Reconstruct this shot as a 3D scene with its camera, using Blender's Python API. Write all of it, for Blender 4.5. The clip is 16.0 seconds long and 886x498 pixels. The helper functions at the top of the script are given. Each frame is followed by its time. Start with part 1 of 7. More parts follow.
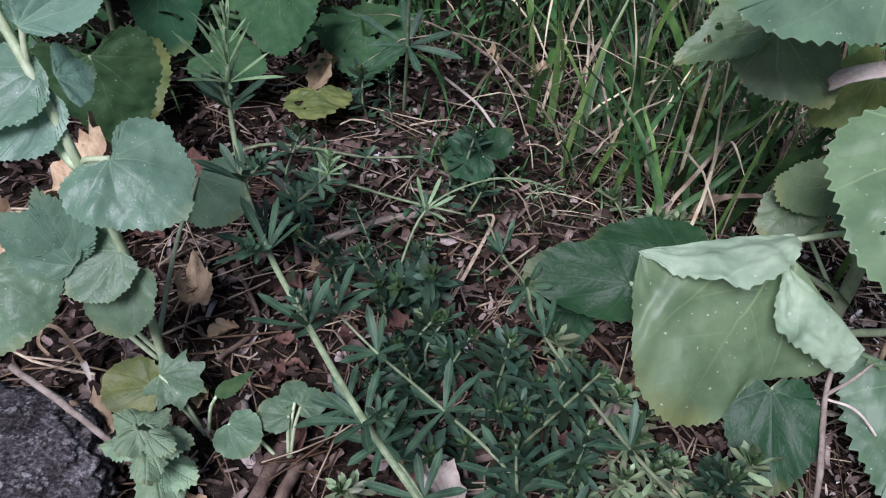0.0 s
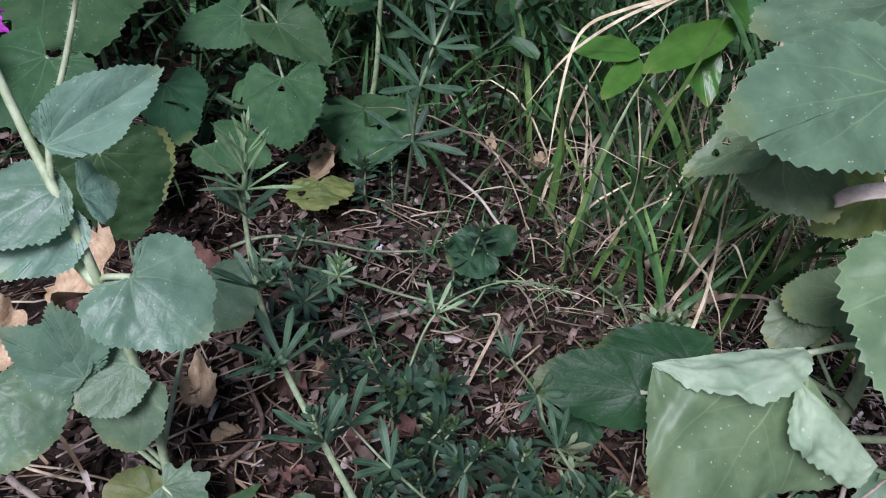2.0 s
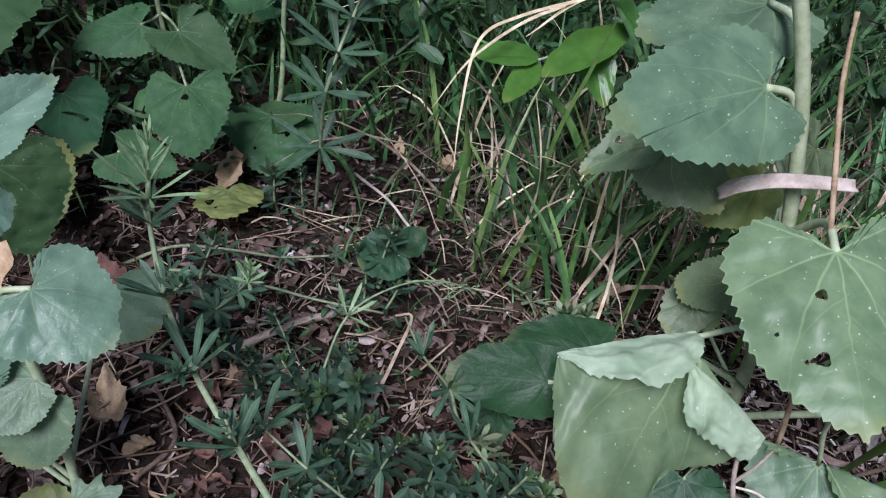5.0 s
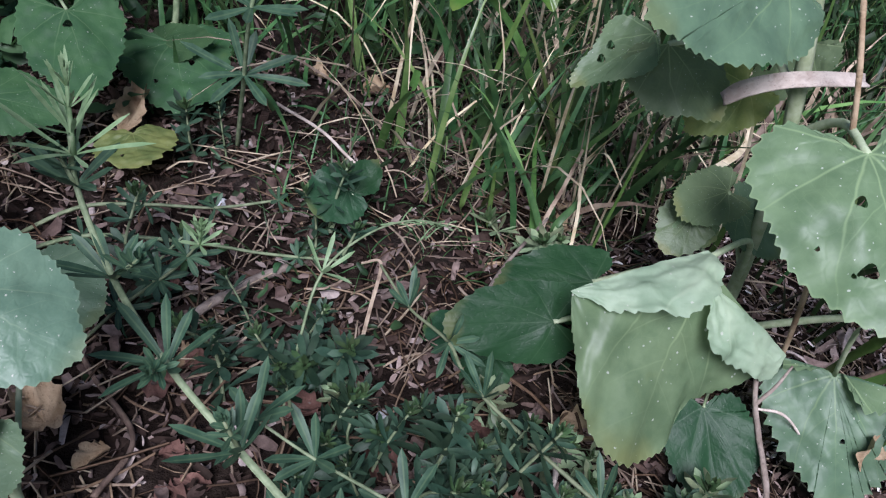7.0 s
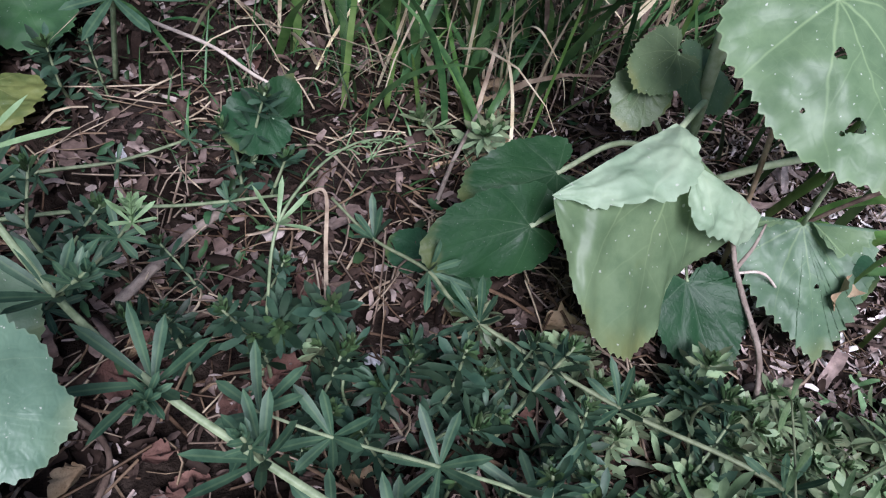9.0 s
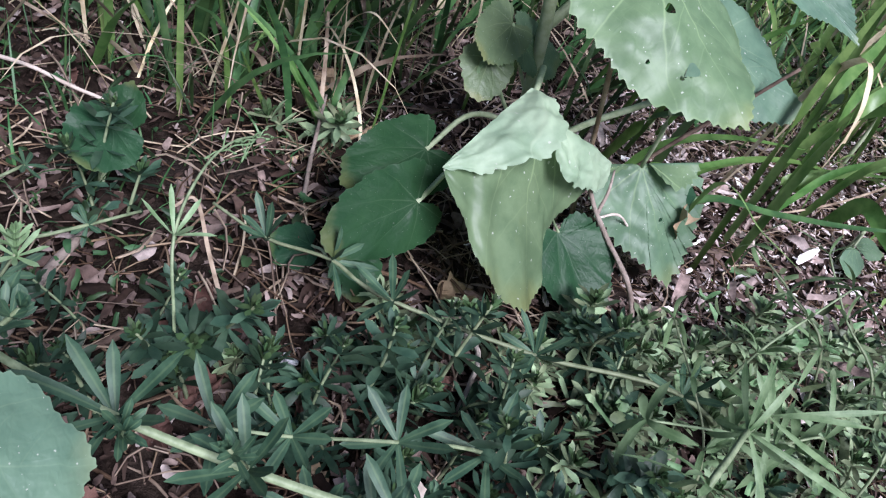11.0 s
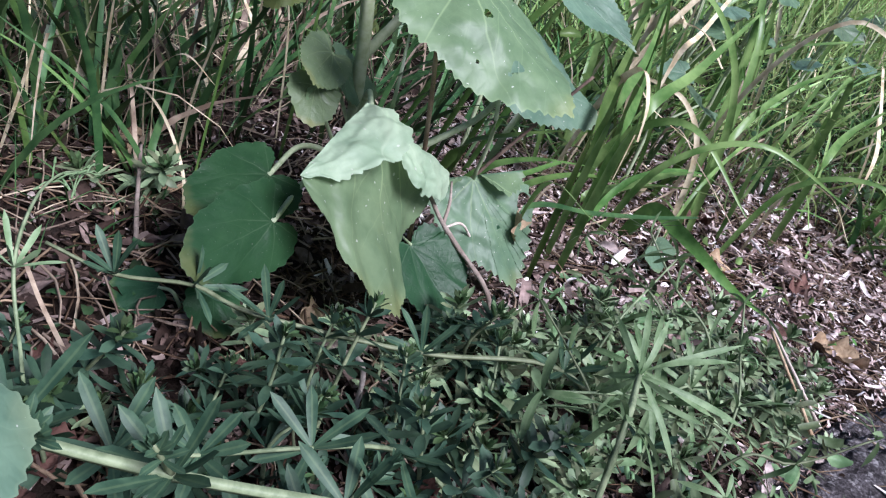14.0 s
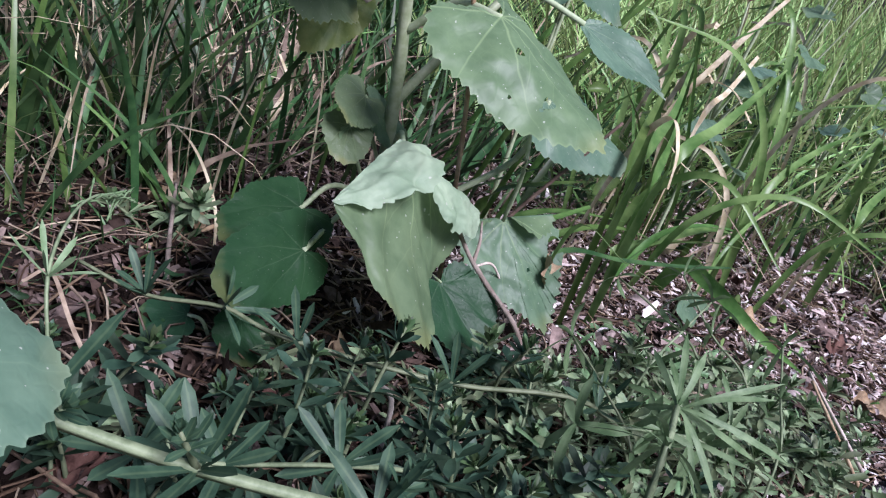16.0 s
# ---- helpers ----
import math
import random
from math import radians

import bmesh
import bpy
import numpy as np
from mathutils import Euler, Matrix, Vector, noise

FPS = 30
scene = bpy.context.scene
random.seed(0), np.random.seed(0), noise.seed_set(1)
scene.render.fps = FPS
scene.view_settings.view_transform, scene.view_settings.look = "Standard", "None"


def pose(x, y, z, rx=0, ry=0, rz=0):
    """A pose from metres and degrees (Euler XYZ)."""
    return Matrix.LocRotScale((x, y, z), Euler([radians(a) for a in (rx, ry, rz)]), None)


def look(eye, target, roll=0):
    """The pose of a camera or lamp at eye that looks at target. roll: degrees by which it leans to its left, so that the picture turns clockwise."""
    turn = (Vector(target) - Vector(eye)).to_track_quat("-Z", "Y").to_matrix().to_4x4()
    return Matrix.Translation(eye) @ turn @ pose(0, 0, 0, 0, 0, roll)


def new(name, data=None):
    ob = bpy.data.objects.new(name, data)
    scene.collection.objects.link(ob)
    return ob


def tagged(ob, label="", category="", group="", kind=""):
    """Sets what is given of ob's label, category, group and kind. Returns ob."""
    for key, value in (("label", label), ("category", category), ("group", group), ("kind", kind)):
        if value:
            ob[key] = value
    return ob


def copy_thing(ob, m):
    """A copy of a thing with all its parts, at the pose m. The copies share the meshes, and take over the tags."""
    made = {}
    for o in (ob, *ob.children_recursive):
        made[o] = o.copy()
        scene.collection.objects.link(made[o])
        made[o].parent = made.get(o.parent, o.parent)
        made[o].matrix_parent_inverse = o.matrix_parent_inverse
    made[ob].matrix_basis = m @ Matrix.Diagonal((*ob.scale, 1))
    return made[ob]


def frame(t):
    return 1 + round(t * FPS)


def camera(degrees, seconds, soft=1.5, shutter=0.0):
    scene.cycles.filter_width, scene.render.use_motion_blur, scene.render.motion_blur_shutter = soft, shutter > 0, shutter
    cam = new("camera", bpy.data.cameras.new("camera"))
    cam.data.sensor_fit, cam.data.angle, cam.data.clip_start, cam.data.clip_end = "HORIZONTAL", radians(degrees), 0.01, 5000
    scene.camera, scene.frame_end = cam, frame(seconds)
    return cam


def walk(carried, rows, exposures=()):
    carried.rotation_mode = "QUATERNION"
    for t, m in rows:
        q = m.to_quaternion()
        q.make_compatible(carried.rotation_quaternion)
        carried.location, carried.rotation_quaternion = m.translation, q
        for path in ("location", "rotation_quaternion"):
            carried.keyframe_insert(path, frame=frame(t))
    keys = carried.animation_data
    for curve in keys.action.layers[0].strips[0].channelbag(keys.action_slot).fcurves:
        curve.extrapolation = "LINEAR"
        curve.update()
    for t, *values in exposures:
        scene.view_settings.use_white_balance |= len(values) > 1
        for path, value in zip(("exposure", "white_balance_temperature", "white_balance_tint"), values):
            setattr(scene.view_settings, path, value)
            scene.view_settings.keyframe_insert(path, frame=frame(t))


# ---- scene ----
cam = camera(58.84, 16.0, soft=1.2)
PATH = [
    (0.0, pose(0.0000, 0.0000, 0.5150, 47.77, -3.44, 3.12)),
    (0.5, pose(-0.0080, 0.0052, 0.5178, 49.08, -3.85, 3.03)),
    (1.0, pose(-0.0202, 0.0143, 0.5258, 49.86, -4.57, 2.72)),
    (1.5, pose(-0.0272, 0.0192, 0.5336, 50.90, -4.82, 2.45)),
    (2.0, pose(-0.0316, 0.0232, 0.5406, 52.13, -5.19, 2.26)),
    (2.5, pose(-0.0322, 0.0219, 0.5475, 53.59, -5.45, 1.97)),
    (3.0, pose(-0.0336, 0.0203, 0.5525, 54.80, -5.93, 1.28)),
    (3.5, pose(-0.0362, 0.0188, 0.5562, 55.27, -6.61, 0.31)),
    (4.0, pose(-0.0367, 0.0180, 0.5577, 55.05, -7.32, -0.92)),
    (4.5, pose(-0.0278, 0.0144, 0.5575, 54.34, -7.12, -1.85)),
    (5.0, pose(-0.0247, 0.0089, 0.5466, 53.24, -7.17, -3.76)),
    (5.2, pose(-0.0244, 0.0087, 0.5426, 52.79, -7.04, -4.39)),
    (7.3, pose(-0.1118, 0.1125, 0.4864, 48.51, -9.07, -17.10)),
    (7.5, pose(-0.1213, 0.1232, 0.4831, 48.24, -8.99, -18.95)),
    (8.0, pose(-0.1411, 0.1638, 0.4847, 45.35, -9.98, -22.87)),
    (8.5, pose(-0.1425, 0.1762, 0.4809, 43.61, -9.56, -25.53)),
    (9.0, pose(-0.1328, 0.1816, 0.4812, 40.67, -8.23, -28.50)),
    (9.2, pose(-0.1326, 0.1809, 0.4804, 40.11, -8.03, -29.52)),
    (11.3, pose(-0.2212, 0.2236, 0.4584, 45.45, -14.85, -50.16)),
    (11.5, pose(-0.2303, 0.2276, 0.4533, 46.43, -15.42, -52.55)),
    (12.0, pose(-0.2486, 0.2383, 0.4406, 48.75, -16.95, -58.04)),
    (12.5, pose(-0.2553, 0.2364, 0.4303, 50.68, -17.14, -61.33)),
    (13.0, pose(-0.2581, 0.2344, 0.4179, 52.71, -17.42, -63.49)),
    (13.5, pose(-0.2604, 0.2326, 0.4052, 54.71, -17.62, -64.63)),
    (14.0, pose(-0.2628, 0.2301, 0.3903, 56.86, -17.48, -65.18)),
    (14.5, pose(-0.2656, 0.2281, 0.3815, 58.44, -17.23, -64.89)),
    (15.0, pose(-0.2683, 0.2256, 0.3721, 60.19, -17.13, -64.42)),
    (15.5, pose(-0.2710, 0.2230, 0.3646, 61.59, -17.15, -63.90)),
    (16.0, pose(-0.2734, 0.2191, 0.3573, 62.26, -17.10, -63.28)),
]
walk(cam, PATH, [(0.0, 0.04, 5750, 22), (5.0, 0.08, 5750, 21), (9.0, 0.24, 5750, 20), (12.0, 0.50, 5750, 20), (14.0, 0.46, 5750, 21), (16.0, 0.24, 5750, 25)])

# ---------------------------------------------------------------- light
SUN_EL, SUN_AZ = 50.0, 202.0
world = bpy.data.worlds.new("sky")
scene.world = world
world.use_nodes = True
wn = world.node_tree
sky = wn.nodes.new("ShaderNodeTexSky")
sky.sky_type, sky.sun_disc = "NISHITA", False
sky.sun_elevation, sky.sun_rotation = radians(SUN_EL), radians(SUN_AZ)
sky.air_density, sky.dust_density, sky.ozone_density = 1.0, 2.0, 1.0
wn.nodes["Background"].inputs["Strength"].default_value = 0.058
wn.links.new(sky.outputs[0], wn.nodes["Background"].inputs["Color"])
sun = new("sun", bpy.data.lights.new("sun", "SUN"))
sun.data.energy, sun.data.angle, sun.data.color = 4.9, radians(26), (1.0, 0.985, 0.96)
az, el = radians(SUN_AZ), radians(SUN_EL)
sun_from = Vector((math.sin(az) * math.cos(el), math.cos(az) * math.cos(el), math.sin(el)))
sun.matrix_world = look(sun_from * 8, (0, 0, 0))


# ---------------------------------------------------------------- materials
class Net:
    """A node material under construction."""

    def __init__(self, name):
        self.mat = bpy.data.materials.new(name)
        self.mat.use_nodes = True
        self.t = self.mat.node_tree
        self.bsdf = self.t.nodes["Principled BSDF"]

    def put(self, node, socket, value):
        s = node.inputs[socket]
        if isinstance(value, bpy.types.NodeSocket):
            self.t.links.new(value, s)
        else:
            s.default_value = value

    def math(self, op, a, b=0.0, c=0.0):
        node = self.t.nodes.new("ShaderNodeMath")
        node.operation = op
        for i, v in enumerate((a, b, c)):
            self.put(node, i, v)
        return node.outputs[0]

    def noise(self, vec, scale, detail=4.0, rough=0.6):
        node = self.t.nodes.new("ShaderNodeTexNoise")
        self.put(node, "Vector", vec)
        self.put(node, "Scale", scale)
        self.put(node, "Detail", detail)
        self.put(node, "Roughness", rough)
        return node.outputs["Fac"]

    def voronoi(self, vec, scale, feature="F1", rand=1.0):
        node = self.t.nodes.new("ShaderNodeTexVoronoi")
        node.feature = feature
        self.put(node, "Vector", vec)
        self.put(node, "Scale", scale)
        self.put(node, "Randomness", rand)
        return node

    def ramp(self, value, stops):
        node = self.t.nodes.new("ShaderNodeValToRGB")
        e = node.color_ramp.elements
        while len(e) < len(stops):
            e.new(0.5)
        for slot, (pos, col) in zip(e, stops):
            slot.position, slot.color = pos, (*col, 1)
        self.put(node, 0, value)
        return node.outputs[0]

    def mix(self, fac, a, b, blend="MIX"):
        node = self.t.nodes.new("ShaderNodeMix")
        node.data_type, node.blend_type = "RGBA", blend
        self.put(node, 0, fac)
        for i, v in ((6, a), (7, b)):
            self.put(node, i, (*v, 1) if isinstance(v, tuple) and len(v) == 3 else v)
        return node.outputs[2]

    def smooth(self, v, lo, hi, a=0.0, b=1.0):
        node = self.t.nodes.new("ShaderNodeMapRange")
        node.interpolation_type = "SMOOTHSTEP"
        for i, x in enumerate((v, lo, hi, a, b)):
            self.put(node, i, x)
        return node.outputs[0]

    def coord(self, what="Object"):
        return self.t.nodes.new("ShaderNodeTexCoord").outputs[what]

    def place(self):
        return self.t.nodes.new("ShaderNodeNewGeometry").outputs["Position"]

    def rnd(self):
        return self.t.nodes.new("ShaderNodeObjectInfo").outputs["Random"]

    def island(self):
        return self.t.nodes.new("ShaderNodeNewGeometry").outputs["Random Per Island"]

    def bump(self, height, strength=0.4, dist=0.001):
        node = self.t.nodes.new("ShaderNodeBump")
        self.put(node, "Height", height)
        self.put(node, "Strength", strength)
        self.put(node, "Distance", dist)
        self.put(self.bsdf, "Normal", node.outputs[0])
        return node.outputs[0]

    def hsv(self, col, h=0.5, s=1.0, v=1.0):
        node = self.t.nodes.new("ShaderNodeHueSaturation")
        for k, x in (("Color", col), ("Hue", h), ("Saturation", s), ("Value", v)):
            self.put(node, k, x)
        return node.outputs[0]

    def done(self, col, rough=0.6, translucent=0.0, tcol=None, spec=0.4):
        self.put(self.bsdf, "Base Color", (*col, 1) if isinstance(col, tuple) else col)
        self.put(self.bsdf, "Roughness", rough)
        self.put(self.bsdf, "Specular IOR Level", spec)
        if translucent > 0:
            tr = self.t.nodes.new("ShaderNodeBsdfTranslucent")
            self.put(tr, "Color", tcol if tcol is not None else col)
            mx = self.t.nodes.new("ShaderNodeMixShader")
            mx.inputs[0].default_value = translucent
            self.t.links.new(self.bsdf.outputs[0], mx.inputs[1])
            self.t.links.new(tr.outputs[0], mx.inputs[2])
            self.t.links.new(mx.outputs[0], self.t.nodes["Material Output"].inputs["Surface"])
        return self.mat


def leaf_material(name, dark, light, vein, rough=0.5, specks=0.5, yellow=0.3, veins=(0.0, 0.66, -0.66, 1.3, -1.3, 2.1, -2.1), trans=0.30, edge=0.25, spec=0.35, wrinkle=1.0):
    """A broad leaf: palmate veins from the leaf's own flat coordinates, a fine net, mottling, pale specks, yellowing."""
    m = Net(name)
    uv = m.coord("UV")
    sep = m.t.nodes.new("ShaderNodeSeparateXYZ")
    m.put(sep, 0, uv)
    wob = m.noise(uv, 5.0, 2.0)
    x = m.math("ADD", sep.outputs[0], m.math("MULTIPLY", m.math("SUBTRACT", wob, 0.5), 0.05))
    y = sep.outputs[1]
    r = m.math("SQRT", m.math("ADD", m.math("MULTIPLY", x, x), m.math("MULTIPLY", y, y)))
    near = None
    for a in veins:
        s, c = math.sin(a), math.cos(a)
        along = m.math("ADD", m.math("MULTIPLY", x, s), m.math("MULTIPLY", y, c))
        bow = m.math("MULTIPLY", m.math("MULTIPLY", along, along), 0.34 * math.sin(2 * a) if abs(a) < 1.5 else 0.0)
        across = m.math("ABSOLUTE", m.math("ADD", m.math("SUBTRACT", m.math("MULTIPLY", x, c), m.math("MULTIPLY", y, s)), bow))
        d = m.math("ADD", across, m.math("MULTIPLY", m.math("LESS_THAN", along, 0.0), 1.0))
        near = d if near is None else m.math("MINIMUM", near, d)
    ax = m.math("ABSOLUTE", x)
    rung = m.math("ADD", m.math("MULTIPLY", m.math("SUBTRACT", y, m.math("MULTIPLY", m.math("POWER", ax, 1.25), 1.2)), 4.3), m.math("MULTIPLY", m.math("GREATER_THAN", x, 0.0), 0.4))
    side = m.math("ABSOLUTE", m.math("SUBTRACT", m.math("FRACT", rung), 0.5))
    inner = m.math("MULTIPLY", m.smooth(ax, 0.16, 0.34, 1.0, 0.0), m.smooth(y, 0.16, 0.3))
    branch = m.math("MULTIPLY", m.smooth(side, 0.0, 0.035, 0.55, 0.0), inner)
    width = m.math("SUBTRACT", 0.013, m.math("MULTIPLY", r, 0.009))
    main = m.smooth(near, 0.0, m.math("MAXIMUM", width, 0.004), 1.0, 0.0)
    net = m.voronoi(uv, 11.0, "DISTANCE_TO_EDGE")
    fine = m.voronoi(uv, 30.0, "DISTANCE_TO_EDGE")
    netv = m.smooth(net.outputs["Distance"], 0.0, 0.03, 0.16, 0.0)
    finev = m.smooth(fine.outputs["Distance"], 0.0, 0.05, 0.06, 0.0)
    v = m.math("MAXIMUM", m.math("MAXIMUM", main, branch), m.math("MAXIMUM", netv, finev))
    rnd = m.rnd()
    mott = m.noise(m.coord(), 30.0, 5.0)
    col = m.mix(m.smooth(mott, 0.3, 0.7), dark, light)
    col = m.mix(m.math("MULTIPLY", v, m.smooth(r, 0.15, 0.75, 0.6, 0.14)), col, vein)
    pale = m.noise(m.coord(), 16.0, 3.0)
    col = m.mix(m.smooth(pale, 0.62, 0.8, 0.0, yellow), col, (0.22, 0.24, 0.05))
    rim = m.math("MULTIPLY", m.smooth(m.math("ADD", y, m.math("MULTIPLY", m.noise(uv, 4.0, 2.0), 0.3)), 0.93, 1.12), edge)
    col = m.mix(rim, col, (0.30, 0.29, 0.09))
    reach = m.t.nodes.new("ShaderNodeUVMap")
    reach.uv_map = "Rim"
    out = m.t.nodes.new("ShaderNodeSeparateXYZ")
    m.put(out, 0, reach.outputs[0])
    col = m.mix(m.smooth(out.outputs[0], 0.975, 0.995, 0.0, 0.22), col, vein)
    spk = m.voronoi(uv, 26.0)
    dot = m.math("MULTIPLY", m.noise(uv, 9.0, 0.0), 0.36)
    on = m.math("MULTIPLY", m.smooth(spk.outputs["Distance"], m.math("MULTIPLY", dot, 0.5), dot, 1.0, 0.0), m.math("GREATER_THAN", m.noise(uv, 40.0, 0.0), 0.575))
    col = m.mix(m.math("MULTIPLY", on, specks), col, (0.55, 0.58, 0.5))
    col = m.hsv(col, m.math("ADD", 0.485, m.math("MULTIPLY", rnd, 0.03)), 1.0, m.math("ADD", 0.85, m.math("MULTIPLY", rnd, 0.3)))
    trough = m.math("MINIMUM", m.math("MINIMUM", m.smooth(near, 0.0, 0.05), m.math("SUBTRACT", 1.0, m.math("MULTIPLY", m.smooth(side, 0.0, 0.16, 0.7, 0.0), inner))), m.smooth(net.outputs["Distance"], 0.0, 0.16, 0.55, 1.0))
    h = m.math("ADD", m.math("MULTIPLY", m.noise(uv, 7.0, 3.0), 1.1), m.math("MULTIPLY", trough, 0.30 * wrinkle))
    m.bump(h, 0.45, 0.0012)
    return m.done(col, rough, trans, m.hsv(col, 0.48, 1.15, 1.3), spec)


def plain_plant(name, dark, light, rough=0.55, trans=0.15, scale=90.0, hue=0.03, island=True, rib=False):
    """Narrow leaves, stalks and blades: mottled along their length and a little different one by one."""
    m = Net(name)
    each = m.island() if island else m.rnd()
    g = m.noise(m.place(), scale, 4.0)
    col = m.mix(m.smooth(g, 0.3, 0.7), dark, light)
    if rib:
        sep = m.t.nodes.new("ShaderNodeSeparateXYZ")
        m.put(sep, 0, m.coord("UV"))
        mid = m.smooth(m.math("ABSOLUTE", m.math("SUBTRACT", sep.outputs[0], 0.5)), 0.03, 0.14, 0.16, 0.0)
        col = m.mix(mid, col, (0.25, 0.33, 0.16))
    col = m.hsv(col, m.math("ADD", 0.5 - hue / 2, m.math("MULTIPLY", each, hue)), 1.0, m.math("ADD", 0.38 if island else 0.75, m.math("MULTIPLY", each, 1.2 if island else 0.5)))
    m.bump(m.noise(m.place(), scale * 5, 2.0), 0.3, 0.0005)
    return m.done(col, rough, trans, None, 0.3)


HONESTY = leaf_material("honesty_leaf", (0.092, 0.160, 0.094), (0.155, 0.240, 0.145), (0.24, 0.33, 0.17), 0.45, 0.8)
# Darkened copy of the front leaves' colour: shade behind is painted in.
SHADED_LEAF = leaf_material("shaded_leaf", (0.032, 0.082, 0.034), (0.058, 0.122, 0.050), (0.11, 0.18, 0.085), 0.55, 0.35, spec=0.18, edge=0.0)
# Blue-green leaf colour, raised to hold some of the sky's sheen.
BLUISH = leaf_material("bluish_leaf", (0.115, 0.205, 0.145), (0.185, 0.295, 0.205), (0.29, 0.40, 0.26), 0.40, 0.9, 0.08, edge=0.2)
PALE = leaf_material("pale_leaf", (0.116, 0.180, 0.093), (0.182, 0.258, 0.138), (0.34, 0.44, 0.23), 0.42, 0.8, 0.6, edge=0.4)
UNDERSIDE = leaf_material("leaf_underside", (0.28, 0.39, 0.26), (0.42, 0.53, 0.37), (0.44, 0.54, 0.38), 0.55, 0.9, 0.4, wrinkle=3.0)
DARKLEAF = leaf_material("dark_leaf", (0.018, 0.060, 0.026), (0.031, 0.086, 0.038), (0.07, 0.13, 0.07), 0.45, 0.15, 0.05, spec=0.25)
YELLOWING = leaf_material("yellowing_leaf", (0.085, 0.13, 0.04), (0.22, 0.25, 0.08), (0.28, 0.30, 0.12), 0.5, 0.2, 0.8)
SHINY = leaf_material("glossy_leaf", (0.055, 0.150, 0.024), (0.085, 0.205, 0.038), (0.10, 0.21, 0.05), 0.25, 0.0, 0.1, (0.0,))
NETTLE = leaf_material("soft_leaf", (0.17, 0.27, 0.16), (0.36, 0.47, 0.30), (0.20, 0.30, 0.17), 0.5, 0.1, 0.2, wrinkle=4.0)
BEDSTRAW = plain_plant("bedstraw_leaf", (0.024, 0.058, 0.034), (0.060, 0.115, 0.066), 0.5, 0.15, 70, rib=True)
SPROUT = plain_plant("sprout_leaf", (0.023, 0.056, 0.035), (0.060, 0.110, 0.066), 0.5, 0.15, 60, 0.05)
GREYSPROUT = plain_plant("greyish_sprout_leaf", (0.15, 0.22, 0.125), (0.34, 0.43, 0.24), 0.45, 0.15, 60, 0.08)
TIP = plain_plant("sprout_tip", (0.042, 0.09, 0.036), (0.09, 0.15, 0.06), 0.5, 0.2, 90)
WILTED = plain_plant("wilted_leaf", (0.085, 0.145, 0.06), (0.21, 0.29, 0.15), 0.5, 0.2, 60, 0.08, rib=True)
STALK = plain_plant("green_stalk", (0.34, 0.42, 0.24), (0.50, 0.57, 0.38), 0.5, 0.1, 120, island=False)
# Darkened blade colour: shade behind and low down is put into it.
SHADED_GRASS = plain_plant("grass_blade", (0.024, 0.066, 0.023), (0.078, 0.152, 0.052), 0.42, 0.12, 40, 0.05)
VINE = plain_plant("bedstraw_stem", (0.13, 0.17, 0.09), (0.27, 0.32, 0.19), 0.5, 0.1, 120, island=False)
# Lifted blade colours: sunlight on the open side is put into both.
SUNLIT_MEADOW = plain_plant("sunlit_meadow_blade", (0.18, 0.30, 0.075), (0.48, 0.60, 0.25), 0.36, 0.3, 25, 0.07)
LIT_GRASS = plain_plant("lit_grass_blade", (0.075, 0.155, 0.038), (0.23, 0.34, 0.115), 0.32, 0.25, 25, 0.06)
# Near-black leaf colour that stands in for shade in the gaps.
SHADED_UNDERGROWTH = plain_plant("shaded_undergrowth_leaf", (0.015, 0.042, 0.016), (0.045, 0.090, 0.035), 0.5, 0.12, 40, 0.05)
BLADE = plain_plant("broad_blade", (0.070, 0.150, 0.034), (0.140, 0.245, 0.068), 0.38, 0.3, 60, 0.04, island=False)
STRAW = plain_plant("straw", (0.42, 0.33, 0.20), (0.72, 0.63, 0.46), 0.6, 0.15, 60, 0.03)
DULLSTRAW = plain_plant("weathered_straw", (0.20, 0.14, 0.10), (0.48, 0.38, 0.285), 0.7, 0.08, 60, 0.03)
PETAL = plain_plant("magenta_petal", (0.42, 0.035, 0.42), (0.62, 0.09, 0.60), 0.5, 0.3, 200, island=False)
CALYX = plain_plant("purple_calyx", (0.20, 0.05, 0.12), (0.30, 0.12, 0.16), 0.6, 0.1, 200, island=False)


def litter_material(name, stops, rough=0.8, bright=1.0, damp=0.6):
    m = Net(name)
    col = m.ramp(m.island(), stops)
    g = m.noise(m.place(), 160.0, 5.0)
    wide = m.noise(m.place(), 14.0, 3.0)
    col = m.mix(m.smooth(wide, 0.38, 0.62, 0.75 * damp, 0.0), col, m.hsv(col, 0.49, 1.5, 0.35))
    col = m.hsv(col, 0.5, 1.0, m.smooth(g, 0.2, 0.8, 0.55 * bright, 1.35 * bright))
    m.bump(m.noise(m.place(), 420.0, 3.0), 0.5, 0.001)
    return m.done(col, rough, 0.05, None, 0.12)


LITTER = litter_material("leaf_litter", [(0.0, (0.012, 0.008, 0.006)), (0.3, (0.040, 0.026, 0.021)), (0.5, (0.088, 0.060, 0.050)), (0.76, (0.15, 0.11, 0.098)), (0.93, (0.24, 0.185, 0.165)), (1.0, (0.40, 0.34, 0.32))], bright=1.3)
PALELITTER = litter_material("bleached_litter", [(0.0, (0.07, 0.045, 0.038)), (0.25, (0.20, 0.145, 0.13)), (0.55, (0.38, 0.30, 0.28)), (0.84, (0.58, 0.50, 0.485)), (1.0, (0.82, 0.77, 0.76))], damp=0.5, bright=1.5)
NEEDLE = litter_material("dry_needle", [(0.0, (0.06, 0.038, 0.026)), (0.5, (0.16, 0.105, 0.07)), (1.0, (0.34, 0.25, 0.17))])


